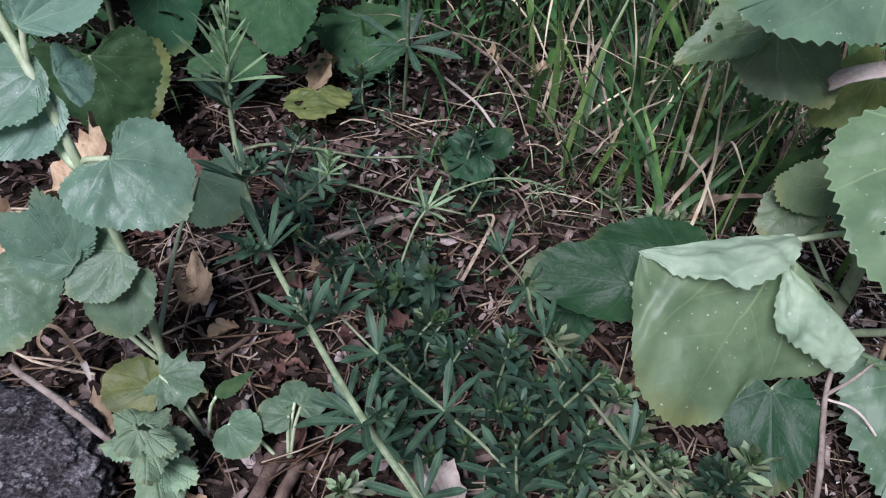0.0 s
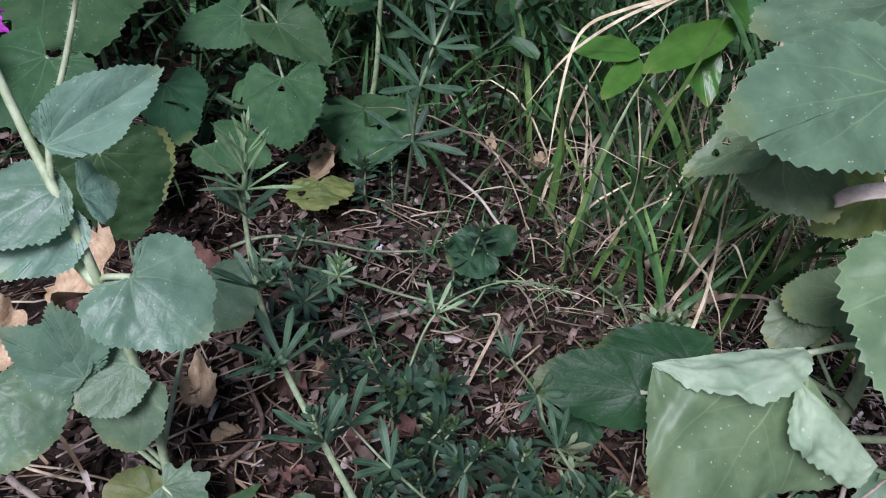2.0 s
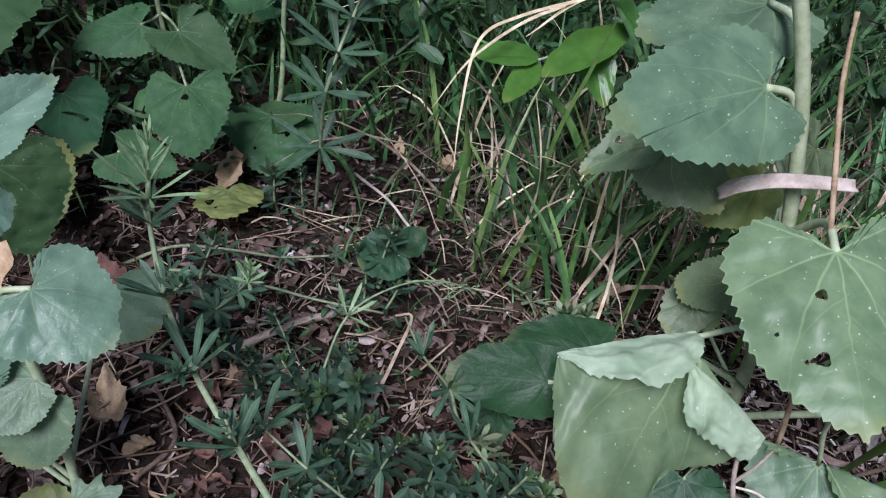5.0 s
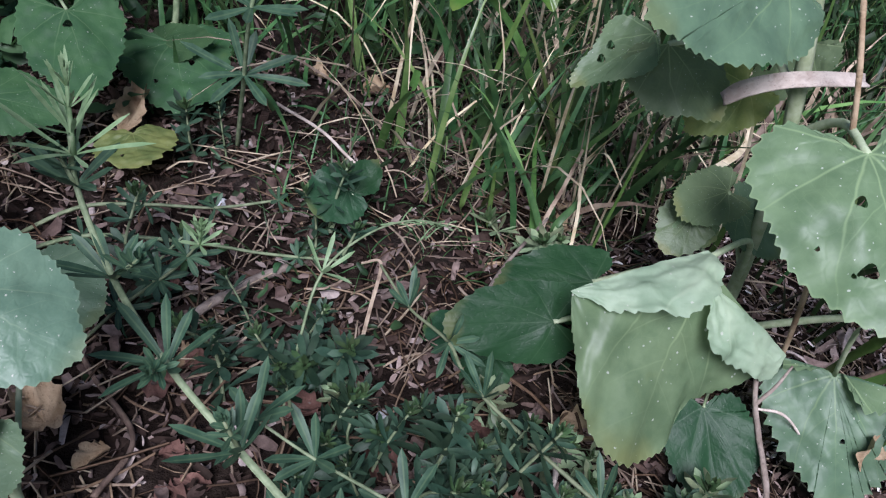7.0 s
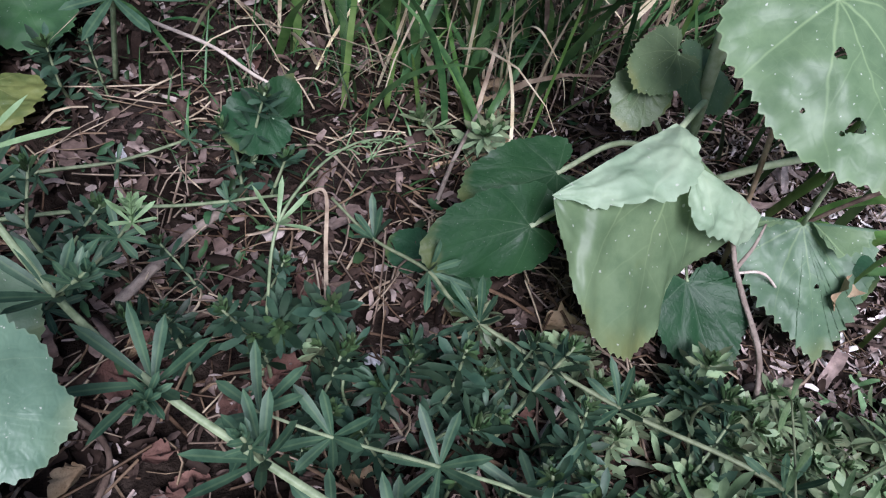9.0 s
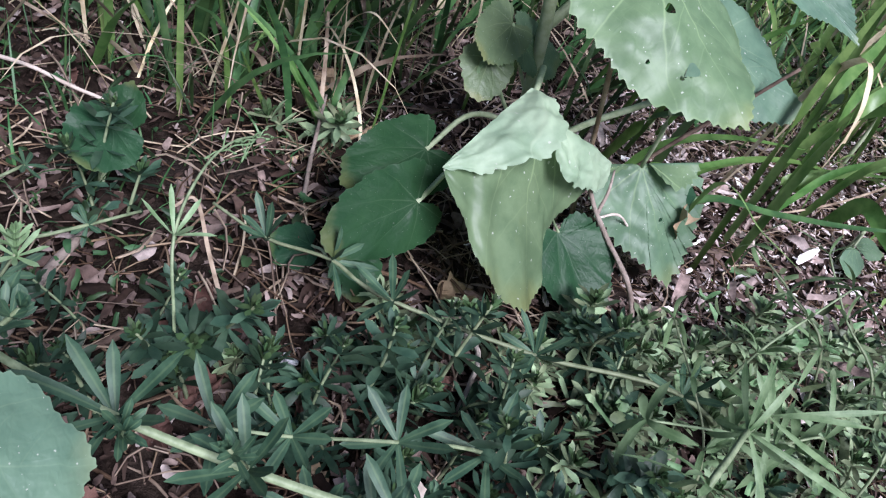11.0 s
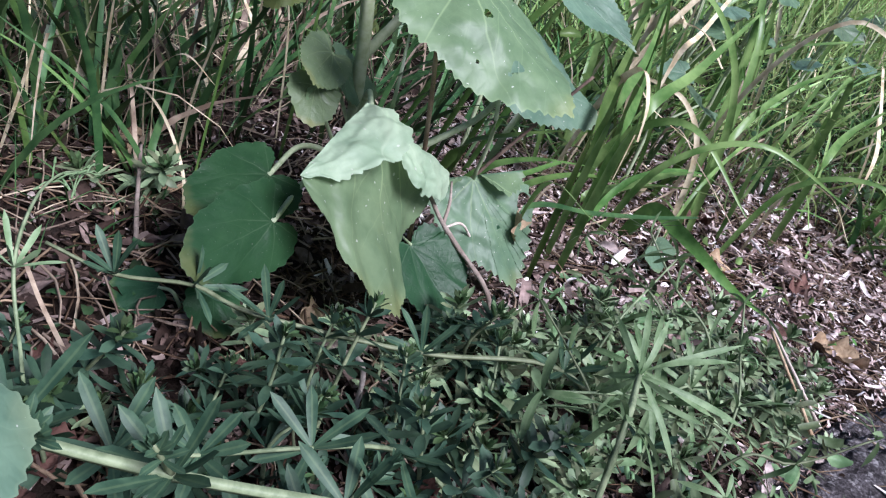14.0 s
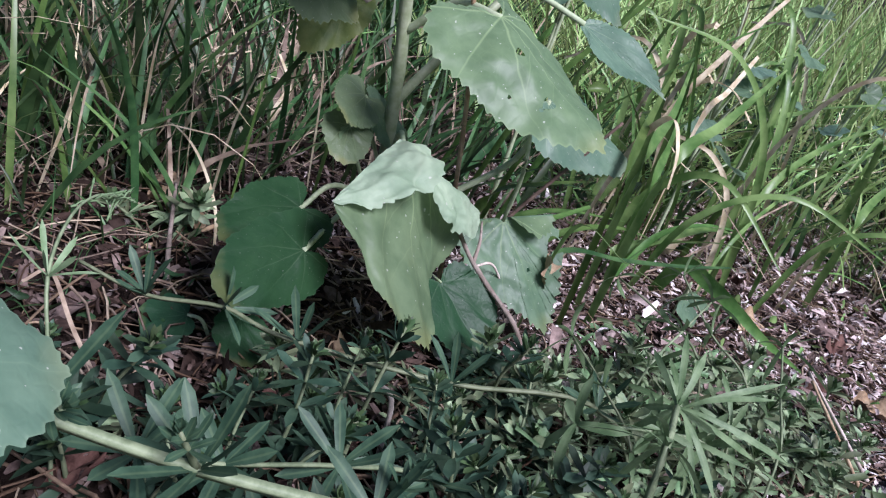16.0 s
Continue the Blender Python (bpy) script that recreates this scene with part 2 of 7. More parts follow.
def bark(name, dark, light):
    m = Net(name)
    p = m.coord()
    a = m.noise(p, 60.0, 6.0)
    b = m.noise(p, 300.0, 4.0)
    col = m.mix(m.smooth(a, 0.3, 0.7), dark, light)
    col = m.mix(m.smooth(b, 0.55, 0.75, 0.0, 0.6), col, tuple(c * 0.4 for c in dark))
    col = m.hsv(col, 0.5, 1.0, m.math("ADD", 0.75, m.math("MULTIPLY", m.rnd(), 0.5)))
    m.bump(m.math("ADD", a, b), 0.8, 0.0015)
    return m.done(col, 0.85, 0.0, None, 0.2)


GREYBARK = bark("grey_bark", (0.15, 0.115, 0.095), (0.30, 0.25, 0.215))
BROWNBARK = bark("brown_bark", (0.075, 0.05, 0.04), (0.19, 0.135, 0.105))
DRYLEAF = bark("dry_leaf", (0.25, 0.165, 0.095), (0.47, 0.355, 0.235))
REDLEAF = bark("reddish_dry_leaf", (0.085, 0.042, 0.034), (0.17, 0.092, 0.074))
STRAP = bark("bleached_strap", (0.42, 0.34, 0.29), (0.64, 0.56, 0.49))
SHELL = bark("shell", (0.62, 0.62, 0.66), (0.80, 0.80, 0.82))


def soil():
    m = Net("soil")
    p = m.place()
    a, b, c = m.noise(p, 9.0, 6.0), m.noise(p, 70.0, 6.0), m.noise(p, 400.0, 4.0)
    col = m.ramp(b, [(0.3, (0.006, 0.004, 0.004)), (0.5, (0.020, 0.014, 0.011)), (0.75, (0.055, 0.040, 0.033))])
    col = m.mix(m.smooth(a, 0.5, 0.7, 0.0, 0.35), col, (0.07, 0.055, 0.05))
    m.bump(m.math("ADD", b, c), 0.9, 0.004)
    return m.done(col, 0.95, 0.0, None, 0.05)


def stone():
    m = Net("lichened_stone")
    p = m.coord()
    a, b, c = m.noise(p, 40.0, 6.0), m.noise(p, 300.0, 8.0, 0.8), m.noise(p, 900.0, 4.0)
    col = m.ramp(m.math("ADD", m.math("MULTIPLY", b, 0.7), m.math("MULTIPLY", a, 0.3)), [(0.42, (0.05, 0.043, 0.046)), (0.48, (0.16, 0.138, 0.146)), (0.53, (0.32, 0.285, 0.30)), (0.60, (0.62, 0.58, 0.60))])
    col = m.mix(m.smooth(m.noise(p, 17.0, 5.0), 0.46, 0.56, 0.0, 0.8), col, m.hsv(col, 0.5, 1.0, 0.5))
    col = m.mix(m.smooth(m.noise(p, 75.0, 6.0, 0.75), 0.56, 0.62, 0.0, 0.85), col, (0.72, 0.68, 0.69))
    crack = m.voronoi(p, 55.0, "DISTANCE_TO_EDGE")
    col = m.mix(m.smooth(m.math("ADD", crack.outputs["Distance"], m.math("MULTIPLY", c, 0.12)), 0.0, 0.10, 0.35, 0.0), col, (0.06, 0.048, 0.045))
    v = m.voronoi(p, 170.0)
    col = m.mix(m.smooth(v.outputs["Distance"], 0.06, 0.16, 0.6, 0.0), col, (0.05, 0.042, 0.04))
    m.bump(m.math("ADD", m.math("MULTIPLY", b, 1.5), m.math("MULTIPLY", m.noise(p, 110.0, 4.0), 2.0)), 1.0, 0.008)
    return m.done(col, 0.9, 0.0, None, 0.2)


SOIL, STONE = soil(), stone()

# ---------------------------------------------------------------- geometry helpers
import collections

rng = np.random.default_rng(7)


def ground_z(x, y):
    """Height of the soil: level under the bedstraw, falling away to the right."""
    base = 0.004 - 0.10 * max(0.0, min(x, 0.9) - 0.05)
    return base + 0.010 * (noise.noise((x * 6, y * 6, 0.3))) + 0.005 * noise.noise((x * 19, y * 19, 4.0))


def link(name, mesh, material, parent=None, label="", world_m=None):
    ob = new(name, mesh)
    for m in material if isinstance(material, (list, tuple)) else (material,):
        if len(mesh.materials) < (len(material) if isinstance(material, (list, tuple)) else 1):
            mesh.materials.append(m)
    world_m = world_m or Matrix.Identity(4)
    if parent is not None:
        ob.parent = parent
        ob.matrix_basis = root_of[parent.name].inverted() @ world_m
    else:
        ob.matrix_basis = world_m
    root_of[ob.name] = world_m
    if label:
        tagged(ob, label)
    return ob


root_of = {}


def root(name, at, label, category, group=""):
    """An Empty at a thing's base."""
    ob = new(name)
    ob.empty_display_size = 0.02
    ob.matrix_basis = Matrix.Translation(at)
    root_of[ob.name] = Matrix.Translation(at)
    return tagged(ob, label, category, group)


def mesh_of(name, verts, faces, uv=None, smooth=True):
    me = bpy.data.meshes.new(name)
    me.from_pydata([tuple(v) for v in verts], [], [tuple(f) for f in faces])
    if uv is not None:
        layer = me.uv_layers.new(name="UVMap")
        idx = np.empty(len(me.loops), dtype=np.int32)
        me.loops.foreach_get("vertex_index", idx)
        layer.data.foreach_set("uv", np.asarray(uv, dtype=np.float32)[idx].ravel())
    if smooth:
        me.polygons.foreach_set("use_smooth", np.ones(len(me.polygons), dtype=bool))
    me.update()
    return me


def rim_layer(me, reach):
    """How far out on the blade each corner lies, 0 at the middle and 1 at the margin."""
    layer = me.uv_layers.new(name="Rim")
    idx = np.empty(len(me.loops), dtype=np.int32)
    me.loops.foreach_get("vertex_index", idx)
    r = np.asarray(reach, dtype=np.float32)[idx]
    layer.data.foreach_set("uv", np.stack([r, np.zeros_like(r)], 1).ravel())
    me.uv_layers.active = me.uv_layers["UVMap"]


def spline(points, steps):
    """A smooth line through a few points."""
    p = [Vector(q) for q in points]
    p = [p[0] * 2 - p[1], *p, p[-1] * 2 - p[-2]]
    out = []
    for i in range(1, len(p) - 2):
        for k in range(steps):
            t = k / steps
            a, b, c, d = p[i - 1 : i + 3]
            out.append(0.5 * ((2 * b) + (c - a) * t + (2 * a - 5 * b + 4 * c - d) * t * t + (3 * b - a - 3 * c + d) * t**3))
    out.append(p[-2])
    return out


def tube_mesh(name, points, r0, r1, sides=7, steps=6, knob=0.0, seed=0):
    """A tapering stalk or twig with slightly uneven girth."""
    line = spline(points, steps) if len(points) > 2 or steps == 1 else [Vector(points[0]).lerp(Vector(points[1]), k / 4) for k in range(5)]
    verts, faces = [], []
    up = Vector((0.3, 0.2, 0.9))
    for i, c in enumerate(line):
        d = (line[min(i + 1, len(line) - 1)] - line[max(i - 1, 0)]).normalized()
        u = d.cross(up)
        u = u.normalized() if u.length > 1e-4 else Vector((1, 0, 0))
        v = d.cross(u)
        r = r0 + (r1 - r0) * i / (len(line) - 1)
        for k in range(sides):
            a = 2 * math.pi * k / sides
            rr = r * (1 + knob * noise.noise((c.x * 90 + seed, c.y * 90, c.z * 90 + a)))
            verts.append(c + u * (math.cos(a) * rr) + v * (math.sin(a) * rr))
    n = len(line)
    for i in range(n - 1):
        for k in range(sides):
            faces.append((i * sides + k, i * sides + (k + 1) % sides, (i + 1) * sides + (k + 1) % sides, (i + 1) * sides + k))
    faces.append(tuple(range(sides))[::-1])
    faces.append(tuple((n - 1) * sides + k for k in range(sides)))
    return mesh_of(name, verts, faces)


HEART = [(0, 0), (0.07, -0.05), (0.19, -0.17), (0.33, -0.22), (0.46, -0.15), (0.53, 0.02), (0.52, 0.22), (0.46, 0.43), (0.35, 0.65), (0.18, 0.87), (0, 1.0)]
KIDNEY = [(0, 0), (0.06, -0.09), (0.17, -0.21), (0.33, -0.24), (0.49, -0.13), (0.56, 0.08), (0.55, 0.34), (0.47, 0.60), (0.33, 0.83), (0.16, 0.97), (0, 1.0)]
OVAL = [(0, 0), (0.13, 0.02), (0.29, 0.13), (0.42, 0.30), (0.46, 0.45), (0.40, 0.62), (0.27, 0.80), (0.12, 0.93), (0, 1.0)]
LANCE = [(0, 0), (0.16, 0.0), (0.36, 0.10), (0.50, 0.26), (0.47, 0.45), (0.34, 0.64), (0.20, 0.82), (0.08, 0.94), (0, 1.0)]
ROUND = [(0, 0), (0.16, -0.10), (0.36, -0.10), (0.52, 0.10), (0.56, 0.36), (0.50, 0.62), (0.36, 0.83), (0.17, 0.96), (0, 1.0)]
LOBED = [(0, 0), (0.16, -0.12), (0.40, -0.12), (0.34, 0.10), (0.56, 0.25), (0.36, 0.42), (0.44, 0.68), (0.20, 0.72), (0, 1.0)]


def leaf_mesh(name, length, width, shape=HEART, teeth=22, bite=0.028, cup=0.0, droop=0.0, fold=0.0, wave=0.0, side=0.0,
              seed=0, holes=(), creases=(), fine=1, frill=0.008):
    """A leaf blade in its own frame: stalk end at the origin, tip along +y, upper side +z. cup: margins lifted; droop: tip lowered;
    fold: halves lifted from the midrib; wave: uneven margin; side: sideways sweep of the tip; holes: (x, y, r), in fractions of the leaf;
    creases: (x, y, angle of the line, degrees turned over, radius) by which the part to the line's left is bent over."""
    rnd = random.Random(seed)
    half = spline([(x, y, 0) for x, y in shape], 10)
    ring = [(p.x, p.y) for p in half] + [(-p.x, p.y) for p in half[-2:0:-1]]
    seg = [math.hypot(ring[i][0] - ring[i - 1][0], ring[i][1] - ring[i - 1][1]) for i in range(1, len(ring))] + [math.hypot(ring[0][0] - ring[-1][0], ring[0][1] - ring[-1][1])]
    total = sum(seg)
    n = max(2 * teeth * 6, 160 if holes else 56)
    margin, at, run = [], 0, 0.0
    for i in range(n):
        want = total * i / n
        while run + seg[at] < want:
            run += seg[at]
            at += 1
        k = (want - run) / seg[at]
        (ax, ay), (bx, by) = ring[at], ring[(at + 1) % len(ring)]
        x, y = ax + (bx - ax) * k, ay + (by - ay) * k
        ln = math.hypot(bx - ax, by - ay) or 1
        nx, ny = (by - ay) / ln, -(bx - ax) / ln
        s = i / n * 2 * teeth + 0.25 * math.sin(5 * 6.283 * i / n + seed)
        size = 0.75 + 0.9 * abs(noise.noise((math.floor(s) * 1.7, seed * 2.3, 0.5)))
        far = min(1.0, math.hypot(x, y) * 2.5)
        saw = s % 1.0
        saw = saw / 0.68 if saw < 0.68 else (1 - saw) / 0.32
        push = bite * size * (saw ** 1.3 - 0.5) * far + far * (0.06 * noise.noise((x * 2.2, y * 2.2, seed * 3.1)) + 0.035 * noise.noise((x * 7, y * 7, seed * 1.3)))
        x, y = x + nx * push, y + ny * push
        gap = 0.002 * min(i, n - i, abs(n - 2 * i) // 2)
        x = max(x, gap) if 2 * i < n else min(x, -gap) if 2 * i > n else 0.0
        margin.append((x, y))
    cx, cy = 0.0, 0.06
    rings = 7 * fine if not holes else 56
    flat, reach = [(cx, cy)], [0.0]
    for j in range(1, rings + 1):
        k = (j / rings) ** 0.85
        reach += [k] * n
        flat += [(cx + (x - cx) * k, cy + (y - cy) * k) for x, y in margin]
    faces = [(0, 1 + i, 1 + (i + 1) % n) for i in range(n)]
    for j in range(rings - 1):
        a, b = 1 + j * n, 1 + (j + 1) * n
        faces += [(a + i, b + i, b + (i + 1) % n, a + (i + 1) % n) for i in range(n)]
    ph = rnd.uniform(0, 6.28)
    flat = [list(p) for p in flat]
    for hx, hy, hr in holes:
        polar = [(math.hypot((x - hx) * width, (y - hy) * length), math.atan2((y - hy) * length, (x - hx) * width)) for x, y in flat]
        wall = [hr * (1 + 0.15 * math.sin(3 * a + ph)) for d, a in polar]
        faces = [f for f in faces if sum(polar[i][0] < wall[i] for i in f) * 2 <= len(f)]
        edge = collections.Counter(frozenset((f[k - 1], f[k])) for f in faces for k in range(len(f)))
        for i in {i for e, c in edge.items() if c == 1 for i in e if polar[i][0] < hr + 0.0025}:
            a = polar[i][1]
            flat[i] = [hx + math.cos(a) * wall[i] / width, hy + math.sin(a) * wall[i] / length]
    verts, over = [], []
    for x, y in flat:
        r = math.hypot(x, y - 0.1)
        X, Y = x * width + side * length * y * y, y * length
        ang = math.atan2(x, y - 0.1)
        Z = cup * width * x * x * 4 - droop * length * max(y, 0) ** 2 + fold * width * abs(x)
        Z += wave * width * r * r * (math.sin(5 * ang + ph) + 0.6 * math.sin(9 * ang + 2 * ph)) * 1.3
        Z += width * (0.05 * noise.noise((x * 3 + seed, y * 3, 1.7)) + 0.016 * noise.noise((x * 9 + seed, y * 9, 2.7)))
        Z -= 0.011 * width * min(r, 0.8) * math.cos(9.5 * math.atan2(x, y)) * (y > -0.1)
        Z += frill * width * max(0.0, r - 0.32) ** 2 * (math.sin(17 * ang + ph) + 0.7 * math.sin(27 * ang + 3 * ph))
        lift, turned = Vector((X, Y, Z)), 0
        for fx, fy, line, turn, radius in creases:
            la = radians(line)
            u, w = Vector((math.cos(la), math.sin(la))), Vector((-math.sin(la), math.cos(la)))
            p = Vector((lift.x - fx * width, lift.y - fy * length))
            d = p.dot(w)
            if d <= 0:
                continue
            phi = radians(turn)
            s = min(d, radius)
            a = phi * s / radius
            cc, ss = radius / phi * math.sin(a), radius / phi * (1 - math.cos(a))
            if d > radius:
                cc += (d - radius) * math.cos(phi)
                ss += (d - radius) * math.sin(phi)
                turned = 1
            along = p.dot(u)
            q = Vector((fx * width, fy * length)) + u * along + w * cc
            lift = Vector((q.x, q.y, lift.z * math.cos(min(a, phi)) + ss))
        verts.append(lift)
        over.append(turned)
    used = sorted({i for f in faces for i in f})
    to = {o: k for k, o in enumerate(used)}
    me = mesh_of(name, [verts[i] for i in used], [[to[i] for i in f] for f in faces], [(flat[i][0], flat[i][1]) for i in used])
    rim_layer(me, [reach[i] for i in used])
    if creases:
        for poly, f in zip(me.polygons, faces):
            poly.material_index = 1 if sum(over[i] for i in f) * 2 > len(f) else 0
    return me


def even(points, n):
    """n + 1 points at even steps along a smooth line."""
    line = spline(points, 24)
    run = np.concatenate([[0.0], np.cumsum([(b - a).length for a, b in zip(line, line[1:])])])
    xyz = np.array([tuple(q) for q in line])
    at = np.linspace(0, run[-1], n + 1)
    return np.stack([np.interp(at, run, xyz[:, k]) for k in range(3)], 1)


def sheet(parts, base, tip, width, holes=(), seed=0):
    """A folded leaf in one mesh. parts: (fold line, free margin, bulge, teeth, bite, material slot); the blade spans from line to margin.
    base, tip, width: the flat leaf, for the veins; holes: (place, radius)."""
    b, axis = np.array(base), np.array(tip) - np.array(base)
    length = np.linalg.norm(axis)
    axis /= length
    across = np.cross(axis, np.array((-0.12, -0.78, 0.6)))
    across /= np.linalg.norm(across)
    verts, faces, slot, reach = [], [], [], []
    for fold, margin, bulge, teeth, bite, mat in parts:
        n, rows = teeth * 6, 26
        a, c = even(fold, n), even(margin, n)
        normal = np.cross(a[n // 2] - a[0] + c[n] - c[0], c[n // 2] - a[n // 2])
        normal /= np.linalg.norm(normal)
        o = len(verts)
        for j in range(rows + 1):
            v = j / rows
            for i in range(n + 1):
                q = a[i] * (1 - v) + c[i] * v
                ease = math.sin(math.pi * i / n) ** 0.4 if 0 < i < n else 0.0
                q = q + normal * (bulge * math.sin(math.pi * min(v, 1.0)) ** 0.8 * ease + ease * (0.0035 * noise.noise((i / n * 5 + seed, v * 3, mat)) + 0.0012 * noise.noise((i / n * 15 + seed, v * 8, mat))))
                fan = math.atan2(float((q - b) @ across), float((q - b) @ axis))
                q = q - normal * (0.0013 * math.cos(9.5 * fan) * ease * min(1.0, 3 * v) * (mat == 0))
                q = q + normal * (0.0026 * v * v * (math.sin(23 * i / n + seed) + 0.6 * math.sin(41 * i / n)) * ease)
                if j >= rows - 1:
                    s = i / 6 + 0.3 * math.sin(i * 0.21 + seed)
                    w = s % 1.0
                    w = w / 0.66 if w < 0.66 else (1 - w) / 0.34
                    d = c[i] - a[i]
                    d = d / (np.linalg.norm(d) + 1e-6)
                    big = 0.7 + 1.0 * abs(noise.noise((math.floor(s) * 1.9, seed * 1.3, mat)))
                    q = q + d * (bite * big * (w - 0.5) * ease * (1.0 if j == rows else 0.35))
                verts.append(q)
                reach.append(v * 0.9 + 0.1 * (j == rows))
        for j in range(rows):
            for i in range(n):
                k = o + j * (n + 1) + i
                faces.append((k, k + 1, k + n + 2, k + n + 1))
                slot.append(mat)
    for at, r in holes:
        far = [float(np.linalg.norm(q - np.array(at))) for q in verts]
        keep = [k for k, f in enumerate(faces) if slot[k] != 0 or sum(far[i] for i in f) / 4 > r]
        faces, slot = [faces[k] for k in keep], [slot[k] for k in keep]
        count = collections.Counter(frozenset((f[k - 1], f[k])) for f in faces for k in range(4))
        for i in {i for e, c in count.items() if c == 1 for i in e if far[i] < r * 1.9}:
            verts[i] = np.array(at) + (verts[i] - np.array(at)) * (r / max(far[i], 1e-5))
    used = sorted({i for f in faces for i in f})
    to = {o: k for k, o in enumerate(used)}
    pts = np.array([verts[i] for i in used])
    uv = np.stack([(pts - b) @ across / width, (pts - b) @ axis / length], 1)
    me = mesh_of("leaf", pts, [[to[i] for i in f] for f in faces], uv)
    rim_layer(me, [reach[i] for i in used])
    for poly, k in zip(me.polygons, slot):
        poly.material_index = min(k, 1)
    return me


def leaf_frame(base, tip, normal):
    """The pose of a leaf whose stalk end, tip and upper side are given."""
    b, t = Vector(base), Vector(tip)
    y = (t - b).normalized()
    x = y.cross(Vector(normal)).normalized()
    z = x.cross(y)
    m = Matrix((x, y, z)).transposed().to_4x4()
    m.translation = b
    return m


def leaf(parent, base, tip, normal, width, material, name="leaf", label="", **how):
    length = (Vector(tip) - Vector(base)).length
    me = leaf_mesh(name, length, width, **how)
    return link(name, me, material, parent, label, leaf_frame(base, tip, normal))


def stalk(parent, points, r0, r1, material=None, name="stem", label="", sides=8, steps=6, knob=0.1):
    return link(name, tube_mesh(name, points, r0, r1, sides, steps, knob), material or STALK, parent, label)


def bristles(parent, points, r, count, length, seed=0):
    """Fine stiff hairs standing off a stem."""
    rnd = random.Random(seed)
    line = spline(points, 12)
    verts, faces = [], []
    for k in range(count):
        i = rnd.randrange(len(line) - 1)
        c = line[i].lerp(line[i + 1], rnd.random())
        d = (line[i + 1] - line[i]).normalized()
        out = d.cross(Vector((rnd.uniform(-1, 1), rnd.uniform(-1, 1), rnd.uniform(-1, 1)))).normalized()
        side = d.cross(out) * 0.00011
        tip = c + out * (r + length * rnd.uniform(0.5, 1.1)) + d * rnd.uniform(-0.0005, 0.0008)
        o = len(verts)
        verts += [c + out * r * 0.8 + side, c + out * r * 0.8 - side, c + out * r * 0.8 + d * 0.00018, tip]
        faces += [(o, o + 1, o + 3), (o + 1, o + 2, o + 3), (o + 2, o, o + 3)]
    return link("bristles", mesh_of("bristles", verts, faces, smooth=False), STALK, parent, "fine pale bristles")


def narrow_leaf(name, length, width, droop=0.15, seg=6, curl=0.0, fold=0.25):
    """A strap-shaped bedstraw leaf: tapered at its foot, widest past the middle, pointed."""
    verts, faces, uv = [], [], []
    for i in range(seg + 1):
        t = i / seg
        w = width * 0.5 * (0.28 + 0.72 * math.sin(min(1, t * 1.35) * math.pi / 2)) * (1 if t < 0.72 else math.sqrt(max(0.0, 1 - ((t - 0.72) / 0.28) ** 2)))
        w = max(w, width * 0.03)
        y, z = length * t, -droop * length * t * t + curl * length * math.sin(t * 3.14)
        for s in (-1, 0, 1):
            verts.append((s * w, y, z + abs(s) * w * fold))
            uv.append((0.5 + 0.5 * s, t))
        if i:
            a, b = 3 * (i - 1), 3 * i
            faces += [(a, a + 1, b + 1, b), (a + 1, a + 2, b + 2, b + 1)]
    return mesh_of(name, verts, faces, uv)


NARROW = {}


def whorl(parent, at, axis, count, length, width, material, spread=75, seed=0, label="", limp=False):
    """A ring of narrow leaves round a node of a stem."""
    rnd = random.Random(seed)
    ax = Vector(axis).normalized()
    if ax.z < 0:
        ax = -ax
    if not limp:
        ax = (ax * 0.5 + Vector((0.0, -0.3, 0.6))).normalized()
    q = Vector((0, 0, 1)).rotation_difference(ax).to_matrix()
    start = rnd.uniform(0, 6.28)
    for k in range(count):
        size = round(length * rnd.uniform(0.45 if limp else 0.75, 1.15), 3)
        key = (size, width, material.name, rnd.choice((0.2, 0.5, 0.8, 1.1) if limp else (-0.12, 0.0, 0.15)))
        if key not in NARROW:
            NARROW[key] = narrow_leaf("leaf", size, width, key[3])
            NARROW[key].materials.append(material)
        a = start + 2 * math.pi * k / count + rnd.uniform(-0.2, 0.2) * (2.5 if limp else 1.2)
        rise = radians(90 - spread + rnd.uniform(-14, 14) * (2 if limp else 1))
        out = q @ Vector((math.cos(a) * math.cos(rise), math.sin(a) * math.cos(rise), math.sin(rise)))
        out = (out + Vector((0, 0, 0.28 if limp else 0.05))).normalized()
        face = ax + Vector((rnd.uniform(-0.3, 0.3), rnd.uniform(-0.45, 0.1), 0.3 + rnd.uniform(-0.2, 0.3)))
        link("leaf", NARROW[key], material, parent, "", leaf_frame(at, Vector(at) + out * size, face))


